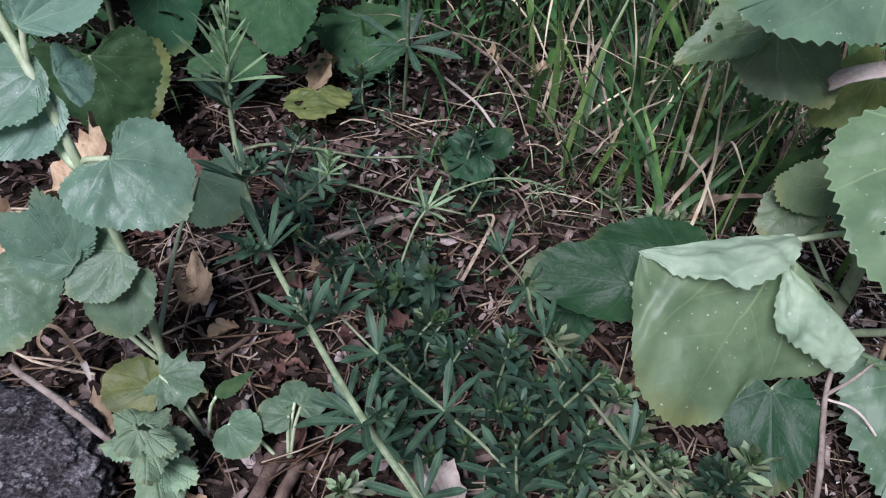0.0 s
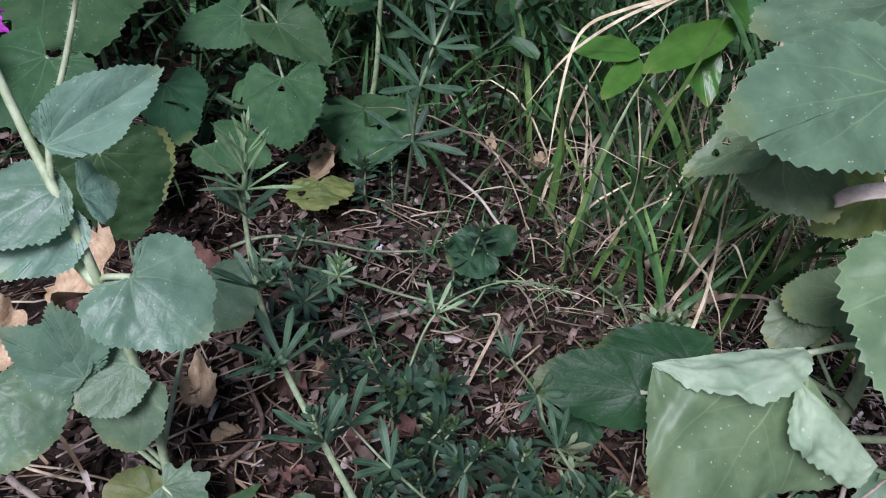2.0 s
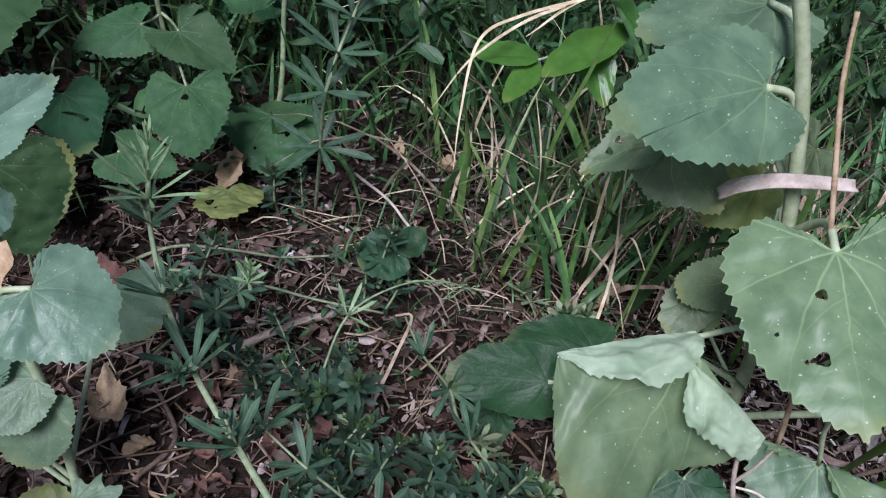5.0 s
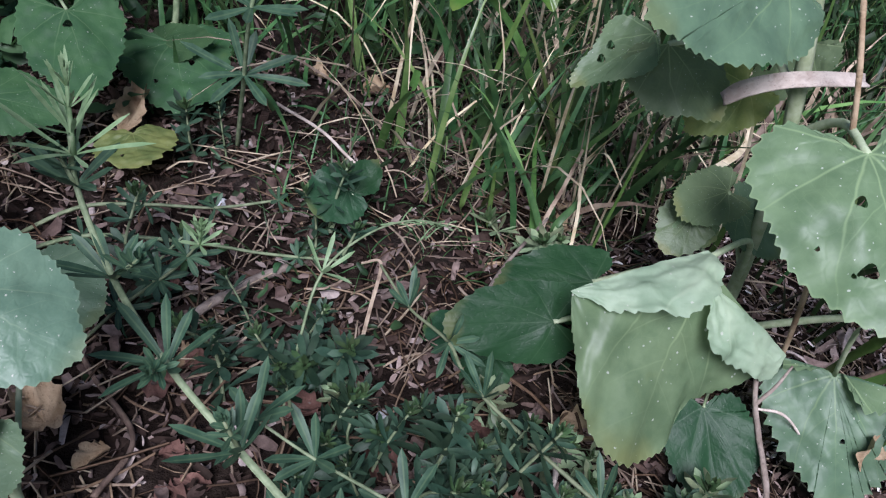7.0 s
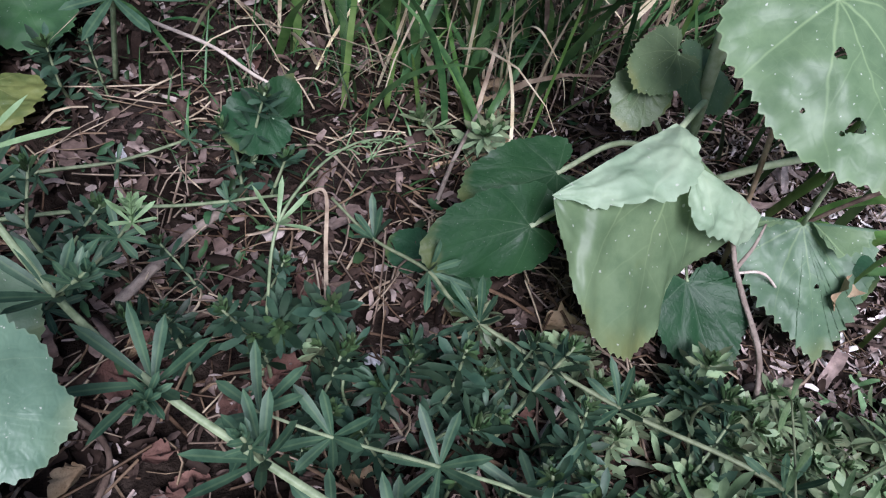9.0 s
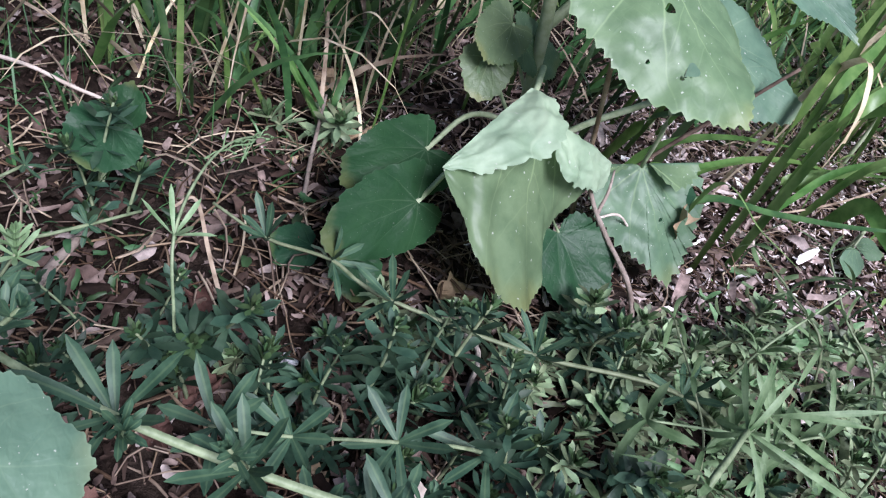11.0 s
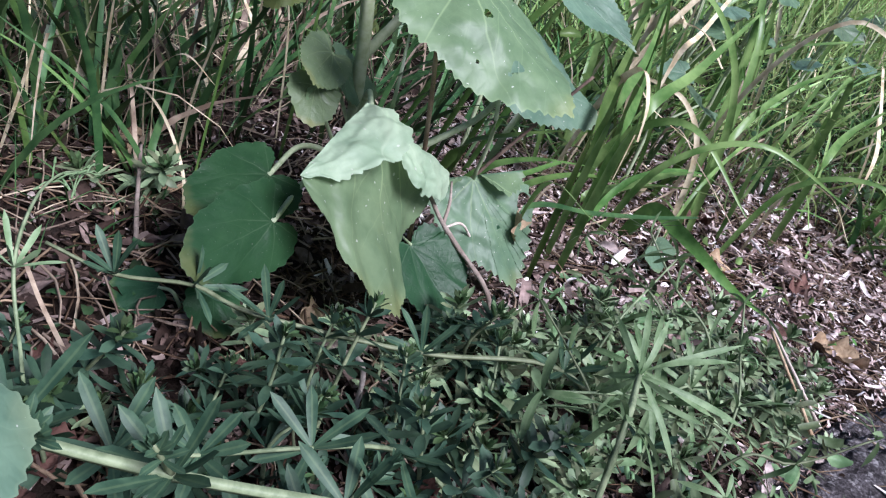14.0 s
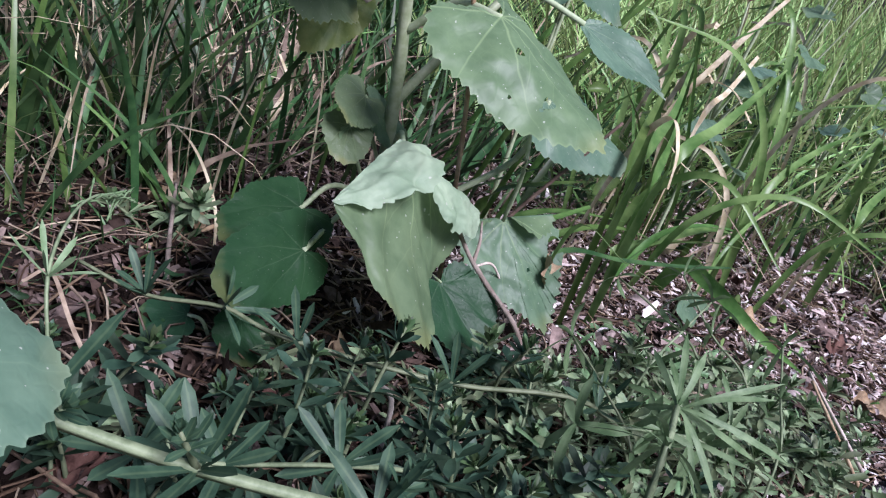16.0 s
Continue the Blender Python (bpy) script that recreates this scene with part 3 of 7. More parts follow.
def strips(name, base, tipdir, height, width, bend, material, seg=6, tilt=None):
    """Many grass blades in one mesh, from arrays: foot, compass direction of lean, height, width, bend."""
    n = len(base)
    t = np.linspace(0, 1, seg + 1)
    d = np.stack([np.cos(tipdir), np.sin(tipdir), np.zeros(n)], 1)
    side = np.stack([-np.sin(tipdir), np.cos(tipdir), np.zeros(n)], 1)
    turn = rng.normal(0, 0.7, n)
    side = side * np.cos(turn)[:, None] * 0.9 + d * np.sin(turn)[:, None] * 0.9
    ang = bend[:, None] * t[None] ** 1.3 + (0 if tilt is None else tilt[:, None])
    ds = height[:, None] / seg
    hor = np.concatenate([np.zeros((n, 1)), np.cumsum(np.sin((ang[:, 1:] + ang[:, :-1]) / 2) * ds, 1)], 1)
    ver = np.concatenate([np.zeros((n, 1)), np.cumsum(np.cos((ang[:, 1:] + ang[:, :-1]) / 2) * ds, 1)], 1)
    mid = base[:, None, :] + d[:, None, :] * hor[..., None] + np.array([0, 0, 1.0]) * ver[..., None]
    w = width[:, None] * 0.5 * (1 - t[None] ** 2.2) * (0.7 + 0.3 * np.minimum(1, t[None] * 5)) + 0.0001
    left, right = mid - side[:, None, :] * w[..., None], mid + side[:, None, :] * w[..., None]
    mid = mid - np.array([0, 0, 1.0]) * (w * 0.25)[..., None]
    verts = np.stack([left, mid, right], 2).reshape(-1, 3)
    k = np.arange(n)[:, None] * (3 * (seg + 1)) + np.arange(seg)[None] * 3
    f = np.stack([np.stack([k, k + 1, k + 4, k + 3], -1), np.stack([k + 1, k + 2, k + 5, k + 4], -1)], 2).reshape(-1, 4)
    me = bpy.data.meshes.new(name)
    me.vertices.add(len(verts))
    me.vertices.foreach_set("co", verts.astype(np.float32).ravel())
    me.loops.add(len(f) * 4)
    me.loops.foreach_set("vertex_index", f.astype(np.int32).ravel())
    me.polygons.add(len(f))
    me.polygons.foreach_set("loop_start", np.arange(0, len(f) * 4, 4, dtype=np.int32))
    me.polygons.foreach_set("use_smooth", np.ones(len(f), dtype=bool))
    me.update(calc_edges=True)
    me.materials.append(material)
    return new(name, me)


def feet(n, x0, x1, y0, y1, clump=0.0, count=20, keep=None):
    """Feet of blades on the soil, evenly or in clumps."""
    x, y = rng.uniform(x0, x1, n), rng.uniform(y0, y1, n)
    if clump:
        cx, cy = rng.uniform(x0, x1, count), rng.uniform(y0, y1, count)
        pick = rng.integers(0, count, n)
        x, y = cx[pick] + rng.normal(0, clump, n), cy[pick] + rng.normal(0, clump, n)
    if keep:
        ok = np.array([keep(a, b) for a, b in zip(x, y)], dtype=bool)
        x, y = x[ok], y[ok]
    z = np.array([ground_z(a, b) for a, b in zip(x, y)]) - 0.004
    return np.stack([x, y, z], 1)


def flakes(name, base, size, material, slim=1.0):
    """Dry leaf scraps lying on the soil: small bent sheets, each turned and curled its own way."""
    n = len(base)
    u = np.linspace(-1, 1, 4)
    gx, gy = np.meshgrid(u, u, indexing="ij")
    gx, gy = gx.ravel(), gy.ravel()
    wid = size * rng.uniform(0.18, 0.65, n) * slim
    jag = rng.uniform(0.6, 1.1, (n, 16))
    taper = 1 - 0.45 * np.abs(gy)[None] ** 2 * rng.uniform(0.3, 1.4, (n, 1))
    X = gx[None] * wid[:, None] * taper * jag
    Y = gy[None] * size[:, None] * (0.8 + 0.2 * jag)
    curl, roll = rng.uniform(-0.9, 0.9, n), rng.uniform(-0.7, 0.7, n)
    Z = curl[:, None] * X**2 / wid[:, None] + roll[:, None] * Y**2 / size[:, None] * 0.6 + rng.uniform(-0.1, 0.1, (n, 16)) * wid[:, None]
    a, b, c = rng.uniform(0, 6.28, n), rng.normal(0, 0.45, n), rng.normal(0, 0.45, n)
    Y2, Z2 = Y * np.cos(b)[:, None] - Z * np.sin(b)[:, None], Y * np.sin(b)[:, None] + Z * np.cos(b)[:, None]
    X2, Z3 = X * np.cos(c)[:, None] + Z2 * np.sin(c)[:, None], -X * np.sin(c)[:, None] + Z2 * np.cos(c)[:, None]
    X3, Y3 = X2 * np.cos(a)[:, None] - Y2 * np.sin(a)[:, None], X2 * np.sin(a)[:, None] + Y2 * np.cos(a)[:, None]
    verts = (np.stack([X3, Y3, Z3], -1) + base[:, None, :]).reshape(-1, 3)
    q = np.array([(4 * i + j, 4 * i + j + 1, 4 * i + j + 5, 4 * i + j + 4) for i in range(3) for j in range(3)])
    f = (q[None] + 16 * np.arange(n)[:, None, None]).reshape(-1, 4)
    me = bpy.data.meshes.new(name)
    me.vertices.add(len(verts))
    me.vertices.foreach_set("co", verts.astype(np.float32).ravel())
    me.loops.add(len(f) * 4)
    me.loops.foreach_set("vertex_index", f.astype(np.int32).ravel())
    me.polygons.add(len(f))
    me.polygons.foreach_set("loop_start", np.arange(0, len(f) * 4, 4, dtype=np.int32))
    me.update(calc_edges=True)
    me.materials.append(material)
    return new(name, me)


def sticks(name, base, length, radius, material, tilt=0.12):
    """Loose thin twigs or needles on the soil, joined."""
    n = len(base)
    a = rng.uniform(0, 6.28, n)
    d = np.stack([np.cos(a), np.sin(a), rng.normal(0, tilt, n)], 1) * length[:, None]
    s = np.stack([-np.sin(a), np.cos(a), np.zeros(n)], 1) * radius[:, None]
    up = np.array([0, 0, 1.0]) * radius[:, None]
    bow = s * rng.normal(0, 6, n)[:, None] + up * rng.uniform(0, 5, n)[:, None]
    rows = []
    for t, b in ((-0.5, 0), (-0.2, 0.8), (0.15, 1), (0.5, 0)):
        c = base + d * t + bow * b
        rows += [c + s, c - s * 0.5 + up * 0.87, c - s * 0.5 - up * 0.87]
    verts = np.stack(rows, 1).reshape(-1, 3)
    q = np.array([(3 * i + k, 3 * i + (k + 1) % 3, 3 * i + 3 + (k + 1) % 3, 3 * i + 3 + k) for i in range(3) for k in range(3)])
    f = (q[None] + 12 * np.arange(n)[:, None, None]).reshape(-1, 4)
    me = bpy.data.meshes.new(name)
    me.vertices.add(len(verts))
    me.vertices.foreach_set("co", verts.astype(np.float32).ravel())
    me.loops.add(len(f) * 4)
    me.loops.foreach_set("vertex_index", f.astype(np.int32).ravel())
    me.polygons.add(len(f))
    me.polygons.foreach_set("loop_start", np.arange(0, len(f) * 4, 4, dtype=np.int32))
    me.update(calc_edges=True)
    me.materials.append(material)
    return new(name, me)

# ---------------------------------------------------------------- the ground
def axis_steps(lo, hi, step, far):
    inner = np.arange(lo, hi + step / 2, step)
    grow = np.array([0.1, 0.3, 0.7, 1.5, 4, 10, 30, 90, far])
    return np.concatenate([lo - grow[::-1], inner, hi + grow])


xs, ys = axis_steps(-0.9, 1.7, 0.02, 250), axis_steps(-0.5, 2.2, 0.02, 250)
verts = [(x, y, ground_z(x, y) if abs(x) < 4 and abs(y) < 4 else -0.085) for x in xs for y in ys]
ny = len(ys)
faces = [(i * ny + j, (i + 1) * ny + j, (i + 1) * ny + j + 1, i * ny + j + 1) for i in range(len(xs) - 1) for j in range(ny - 1)]
tagged(link("ground", mesh_of("ground", verts, faces), SOIL), "dark crumbly soil under plants and dead leaves", "ground", kind="structure")


def litter(label, ob):
    return tagged(ob, label, "leaf litter", kind="stuff")


def spread(n, x0, x1, y0, y1, lift=0.006):
    b = feet(n, x0 - 0.12, x1 + 0.12, y0 - 0.12, y1 + 0.12)
    rim = np.minimum.reduce([b[:, 0] - x0 + 0.12, x1 + 0.12 - b[:, 0], b[:, 1] - y0 + 0.12, y1 + 0.12 - b[:, 1]])
    ragged = np.array([0.10 * noise.noise((p[0] * 7, p[1] * 7, 3.0)) for p in b])
    keep = rng.random(n) < np.clip((rim + ragged) / 0.24, 0.0, 1.0)
    b = b[np.resize(np.flatnonzero(keep), n)] + np.stack([rng.normal(0, 0.002, n), rng.normal(0, 0.002, n), np.zeros(n)], 1)
    b[:, 2] += rng.uniform(0.003, 0.003 + lift, len(b))
    return b


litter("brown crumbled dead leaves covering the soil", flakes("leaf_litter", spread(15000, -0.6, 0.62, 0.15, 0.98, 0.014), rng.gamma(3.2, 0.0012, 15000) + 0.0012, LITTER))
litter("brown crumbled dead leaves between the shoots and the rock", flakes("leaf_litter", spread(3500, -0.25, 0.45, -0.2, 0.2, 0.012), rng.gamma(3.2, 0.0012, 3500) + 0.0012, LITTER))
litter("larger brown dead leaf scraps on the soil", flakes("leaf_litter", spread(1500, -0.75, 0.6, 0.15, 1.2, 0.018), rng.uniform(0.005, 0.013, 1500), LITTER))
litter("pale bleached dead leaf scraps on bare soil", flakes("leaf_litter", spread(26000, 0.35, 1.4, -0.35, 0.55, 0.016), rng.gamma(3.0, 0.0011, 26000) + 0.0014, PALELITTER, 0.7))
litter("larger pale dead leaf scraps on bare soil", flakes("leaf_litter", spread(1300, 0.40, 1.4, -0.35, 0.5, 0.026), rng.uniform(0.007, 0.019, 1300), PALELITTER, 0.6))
litter("fine brown twigs and stalks lying on the soil", sticks("twig_litter", spread(1100, -0.75, 0.7, 0.15, 1.1, 0.016), rng.uniform(0.01, 0.06, 1100), rng.uniform(0.0003, 0.0010, 1100), NEEDLE))
litter("dry needles and stalks lying on bare soil", sticks("twig_litter", spread(2600, 0.3, 1.5, -0.35, 0.5, 0.018), rng.uniform(0.02, 0.11, 2600), rng.uniform(0.0003, 0.0009, 2600), NEEDLE))
litter("pale dry straws lying on the soil", sticks("straw_litter", spread(560, -0.5, 0.9, 0.3, 1.0, 0.02), rng.uniform(0.02, 0.09, 560), rng.uniform(0.0004, 0.0013, 560), DULLSTRAW))


litter("scattered brown dead leaf scraps on the soil around", flakes("leaf_litter", spread(9000, -2.2, 2.4, -1.8, 2.6, 0.01), rng.uniform(0.006, 0.02, 9000), LITTER))


def rock(at, size, seed, label, flat=0.5, turn=0.0):
    bm = bmesh.new()
    bmesh.ops.create_icosphere(bm, subdivisions=6, radius=1)
    for v in bm.verts:
        p = v.co.copy()
        k = 1 + 0.25 * noise.noise(p * 1.3 + Vector((seed, 0, 0))) + 0.10 * noise.noise(p * 4 + Vector((0, seed, 0))) + 0.08 * noise.noise(p * 10) + 0.05 * noise.noise(p * 26) + 0.03 * noise.noise(p * 55)
        p = p * k
        p.z = math.copysign(abs(p.z) ** flat, p.z)
        v.co = Vector((p.x * size[0], p.y * size[1], p.z * size[2]))
    me = bpy.data.meshes.new("rock")
    bm.to_mesh(me)
    bm.free()
    me.polygons.foreach_set("use_smooth", np.ones(len(me.polygons), dtype=bool))
    return tagged(link("rock", me, STONE, world_m=pose(*at, 0, 0, turn)), label, "rock")


rock((-0.315, 0.265, 0.0), (0.115, 0.095, 0.038), 3.0, "rough grey lichened rock half sunk in the soil")
rock((0.31, -0.075, -0.045), (0.26, 0.125, 0.040), 8.0, "rough pinkish-grey rock edging the plants", 0.5, -35)


# ---------------------------------------------------------------- the honesty plant with the large leaves
def honesty_right():
    p = root("honesty_plant", (0.353, 0.498, ground_z(0.353, 0.498)), "tall pale-stemmed plant with large toothed heart-shaped leaves", "plant")
    stalk(p, [(0.352, 0.494, -0.05), (0.354, 0.502, 0.05), (0.350, 0.508, 0.124), (0.340, 0.5145, 0.20), (0.315, 0.523, 0.30), (0.285, 0.530, 0.38), (0.243, 0.537, 0.47)], 0.0066, 0.0056, label="thick pale green stem")
    # the large hanging leaf with holes
    base, tip = (0.3197, 0.4284, 0.2509), (0.3090, 0.3040, 0.1900)
    leaf(p, base, tip, (-0.15, -0.42, 0.90), 0.133, [PALE], label="pale green hanging leaf with insect holes", droop=0.03, wave=0.014, cup=-0.13, seed=4, bite=0.026, teeth=27, fold=-0.05,
         holes=((0.12, 0.25, 0.0040), (0.145, 0.57, 0.0050), (0.215, 0.58, 0.0018), (0.33, 0.43, 0.0016)))
    stalk(p, [(0.339, 0.515, 0.205), (0.336, 0.475, 0.245), base], 0.004, 0.003, name="petiole")
    # the leaf spread flat beside the stem
    base, tip = (0.2721, 0.5152, 0.3314), (0.1390, 0.4470, 0.3318)
    leaf(p, base, tip, (0.30, -0.58, 0.74), 0.100, [HONESTY], label="broad green leaf with pale specks", wave=0.012, cup=-0.05, droop=0.03, seed=8, fine=2, teeth=25, bite=0.030)
    stalk(p, [(0.315, 0.523, 0.30), (0.300, 0.527, 0.322), base], 0.004, 0.003, name="petiole")
    # the one above and behind it
    base, tip = (0.3040, 0.6130, 0.3620), (0.1950, 0.6060, 0.3270)
    leaf(p, base, tip, (-0.28, -0.24, 0.92), 0.118, [HONESTY], wave=0.016, seed=12, cup=-0.05, teeth=24, bite=0.03, holes=((0.33, 0.62, 0.0016),))
    stalk(p, [(0.297, 0.527, 0.350), (0.302, 0.565, 0.366), base], 0.004, 0.003, name="petiole")
    # below it, in shade; a paler colour makes up for light missing here
    base, tip = (0.2393, 0.5650, 0.2555), (0.2830, 0.5270, 0.2142)
    leaf(p, base, tip, (-0.15, -0.68, 0.72), 0.080, [PALE], wave=0.02, seed=15, cup=-0.08, bite=0.03)
    stalk(p, [(0.333, 0.517, 0.235), (0.31, 0.560, 0.268), base], 0.0035, 0.0025, name="petiole")
    base, tip = (0.2316, 0.5750, 0.2585), (0.1683, 0.5620, 0.2211)
    leaf(p, base, tip, (-0.25, -0.55, 0.8), 0.046, [PALE], label="small leaf with a gnawed brown patch", wave=0.03, seed=17, fold=0.35, shape=LANCE, holes=((0.2, 0.45, 0.003), (0.1, 0.6, 0.003)))
    # the leaf turned over at its head
    base, tip = (0.255, 0.448, 0.146), (0.178, 0.357, 0.030)
    me = sheet([(((0.1456, 0.4367, 0.1322), (0.200, 0.443, 0.142), (0.250, 0.434, 0.143), (0.280, 0.411, 0.122), (0.3075, 0.3905, 0.1000)),
                 ((0.1456, 0.4367, 0.1322), (0.1400, 0.4130, 0.1150), (0.1430, 0.3960, 0.0960), (0.1425, 0.3720, 0.0850), (0.1520, 0.3590, 0.0640), (0.1780, 0.3510, 0.0430), (0.2150, 0.3620, 0.0360), (0.2430, 0.3880, 0.0520), (0.2900, 0.3960, 0.0580), (0.3075, 0.3905, 0.1000)), 0.0035, 34, 0.0036, 0),
                (((0.1440, 0.4370, 0.1330), (0.200, 0.4450, 0.1440), (0.2580, 0.4540, 0.1480)),
                 ((0.1440, 0.4370, 0.1330), (0.1640, 0.4230, 0.1290), (0.1960, 0.4040, 0.1390), (0.2210, 0.3980, 0.1470), (0.2370, 0.4050, 0.1530), (0.2530, 0.4250, 0.1520), (0.2630, 0.4460, 0.1470)), -0.003, 15, 0.0036, 1),
                (((0.2450, 0.4270, 0.1430), (0.2790, 0.4060, 0.1240), (0.3090, 0.3880, 0.1000)),
                 ((0.2450, 0.4270, 0.1430), (0.2400, 0.4000, 0.1220), (0.2450, 0.3910, 0.1080), (0.2720, 0.3840, 0.0920), (0.2980, 0.3810, 0.0800), (0.3090, 0.3880, 0.1000)), -0.004, 15, 0.003, 2)],
               base, tip, 0.165, (((0.2490, 0.3990, 0.0630), 0.0028), ((0.1625, 0.3710, 0.0530), 0.0017), ((0.1640, 0.4270, 0.1125), 0.0013)), 21)
    link("leaf", me, [PALE, UNDERSIDE], p, "pale green leaf with its head curled over")
    stalk(p, [(0.354, 0.503, 0.06), (0.325, 0.485, 0.125), base], 0.003, 0.0024, name="petiole")
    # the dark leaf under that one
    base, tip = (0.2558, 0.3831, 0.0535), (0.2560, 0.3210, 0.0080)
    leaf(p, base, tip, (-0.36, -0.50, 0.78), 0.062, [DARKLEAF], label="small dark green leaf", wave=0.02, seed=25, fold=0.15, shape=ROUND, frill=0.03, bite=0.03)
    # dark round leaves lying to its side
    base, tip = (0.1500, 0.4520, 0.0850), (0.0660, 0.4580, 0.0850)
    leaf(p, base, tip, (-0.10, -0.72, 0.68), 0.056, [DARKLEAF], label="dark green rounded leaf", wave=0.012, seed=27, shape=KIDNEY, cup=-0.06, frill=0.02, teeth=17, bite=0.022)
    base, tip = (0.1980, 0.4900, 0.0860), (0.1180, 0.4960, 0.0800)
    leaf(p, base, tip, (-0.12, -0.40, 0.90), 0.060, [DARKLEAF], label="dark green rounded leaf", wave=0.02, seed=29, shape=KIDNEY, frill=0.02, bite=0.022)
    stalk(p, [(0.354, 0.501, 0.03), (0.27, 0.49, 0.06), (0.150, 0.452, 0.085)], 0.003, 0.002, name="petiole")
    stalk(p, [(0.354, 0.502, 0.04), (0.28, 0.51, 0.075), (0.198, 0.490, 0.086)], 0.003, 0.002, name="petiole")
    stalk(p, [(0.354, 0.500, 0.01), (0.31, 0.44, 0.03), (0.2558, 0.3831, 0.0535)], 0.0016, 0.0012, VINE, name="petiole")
    # the torn leaf
    base, tip = (0.356, 0.378, 0.082), (0.345, 0.300, 0.006)
    leaf(p, base, tip, (-0.45, -0.35, 0.8), 0.098, [HONESTY, PALE], label="torn and holed yellowing leaf", wave=0.05, seed=31, fine=3, bite=0.05, frill=0.03,
         holes=((-0.26, 0.12, 0.0034), (-0.42, 0.36, 0.0085), (-0.05, 0.45, 0.002), (-0.47, 0.52, 0.004)), creases=((0.10, -0.02, 165, 150, 0.008),))
    stalk(p, [(0.425, 0.42, 0.20), (0.340, 0.374, 0.149), base], 0.0022, 0.0018, name="petiole")
    # the cluster of small leaves by the stem's foot, three paler in place of light
    c = (0.283, 0.512, 0.130)
    leaf(p, c, (0.257, 0.499, 0.108), (-0.5, -0.6, 0.6), 0.040, [PALE], shape=KIDNEY, seed=41, teeth=9, bite=0.05)
    leaf(p, c, (0.303, 0.498, 0.113), (-0.3, -0.7, 0.6), 0.034, [PALE], shape=KIDNEY, seed=42, teeth=9, bite=0.05)
    leaf(p, (0.3164, 0.5220, 0.1478), (0.2584, 0.5080, 0.1442), (-0.4, -0.6, 0.7), 0.044, [PALE], shape=KIDNEY, seed=43, wave=0.03, bite=0.04)
    leaf(p, (0.3303, 0.5150, 0.1326), (0.3835, 0.5000, 0.0954), (-0.3, -0.6, 0.75), 0.042, [HONESTY], shape=KIDNEY, seed=44, wave=0.03, bite=0.04)
    stalk(p, [(0.354, 0.501, 0.03), (0.315, 0.510, 0.085), c], 0.002, 0.0015, name="petiole")
    stalk(p, [(0.353, 0.504, 0.07), (0.338, 0.518, 0.11), (0.3164, 0.5220, 0.1478)], 0.002, 0.0015, name="petiole")
    # behind the hanging leaf
    leaf(p, (0.425, 0.395, 0.180), (0.488, 0.310, 0.128), (-0.5, -0.2, 0.8), 0.085, [BLUISH], seed=45, wave=0.04, cup=-0.1)
    leaf(p, (0.486, 0.405, 0.245), (0.490, 0.300, 0.209), (-0.5, -0.1, 0.85), 0.05, [BLUISH], seed=46, wave=0.05, fold=0.2, shape=LANCE)
    leaf(p, (0.335, 0.575, 0.215), (0.300, 0.585, 0.165), (-0.6, -0.5, 0.5), 0.055, [YELLOWING], seed=47, wave=0.05)
    leaf(p, (0.365, 0.565, 0.26), (0.345, 0.585, 0.19), (-0.7, -0.4, 0.4), 0.055, [PALE], seed=48, wave=0.05, holes=((0.2, 0.5, 0.005),), fine=2)
    leaf(p, (0.52, 0.44, 0.31), (0.555, 0.385, 0.245), (-0.5, -0.3, 0.8), 0.085, [BLUISH], seed=49, wave=0.04)
    stalk(p, [(0.348, 0.510, 0.140), (0.39, 0.50, 0.18), (0.46, 0.47, 0.26), (0.52, 0.44, 0.31)], 0.005, 0.0035, name="branch")
    stalk(p, [(0.356, 0.498, 0.0), (0.41, 0.46, 0.05), (0.44, 0.41, 0.11), (0.425, 0.395, 0.18)], 0.004, 0.0025, name="branch")
    stalk(p, [(0.46, 0.47, 0.26), (0.47, 0.44, 0.255), (0.486, 0.405, 0.245)], 0.003, 0.003, name="petiole")
    return p


honesty_right()


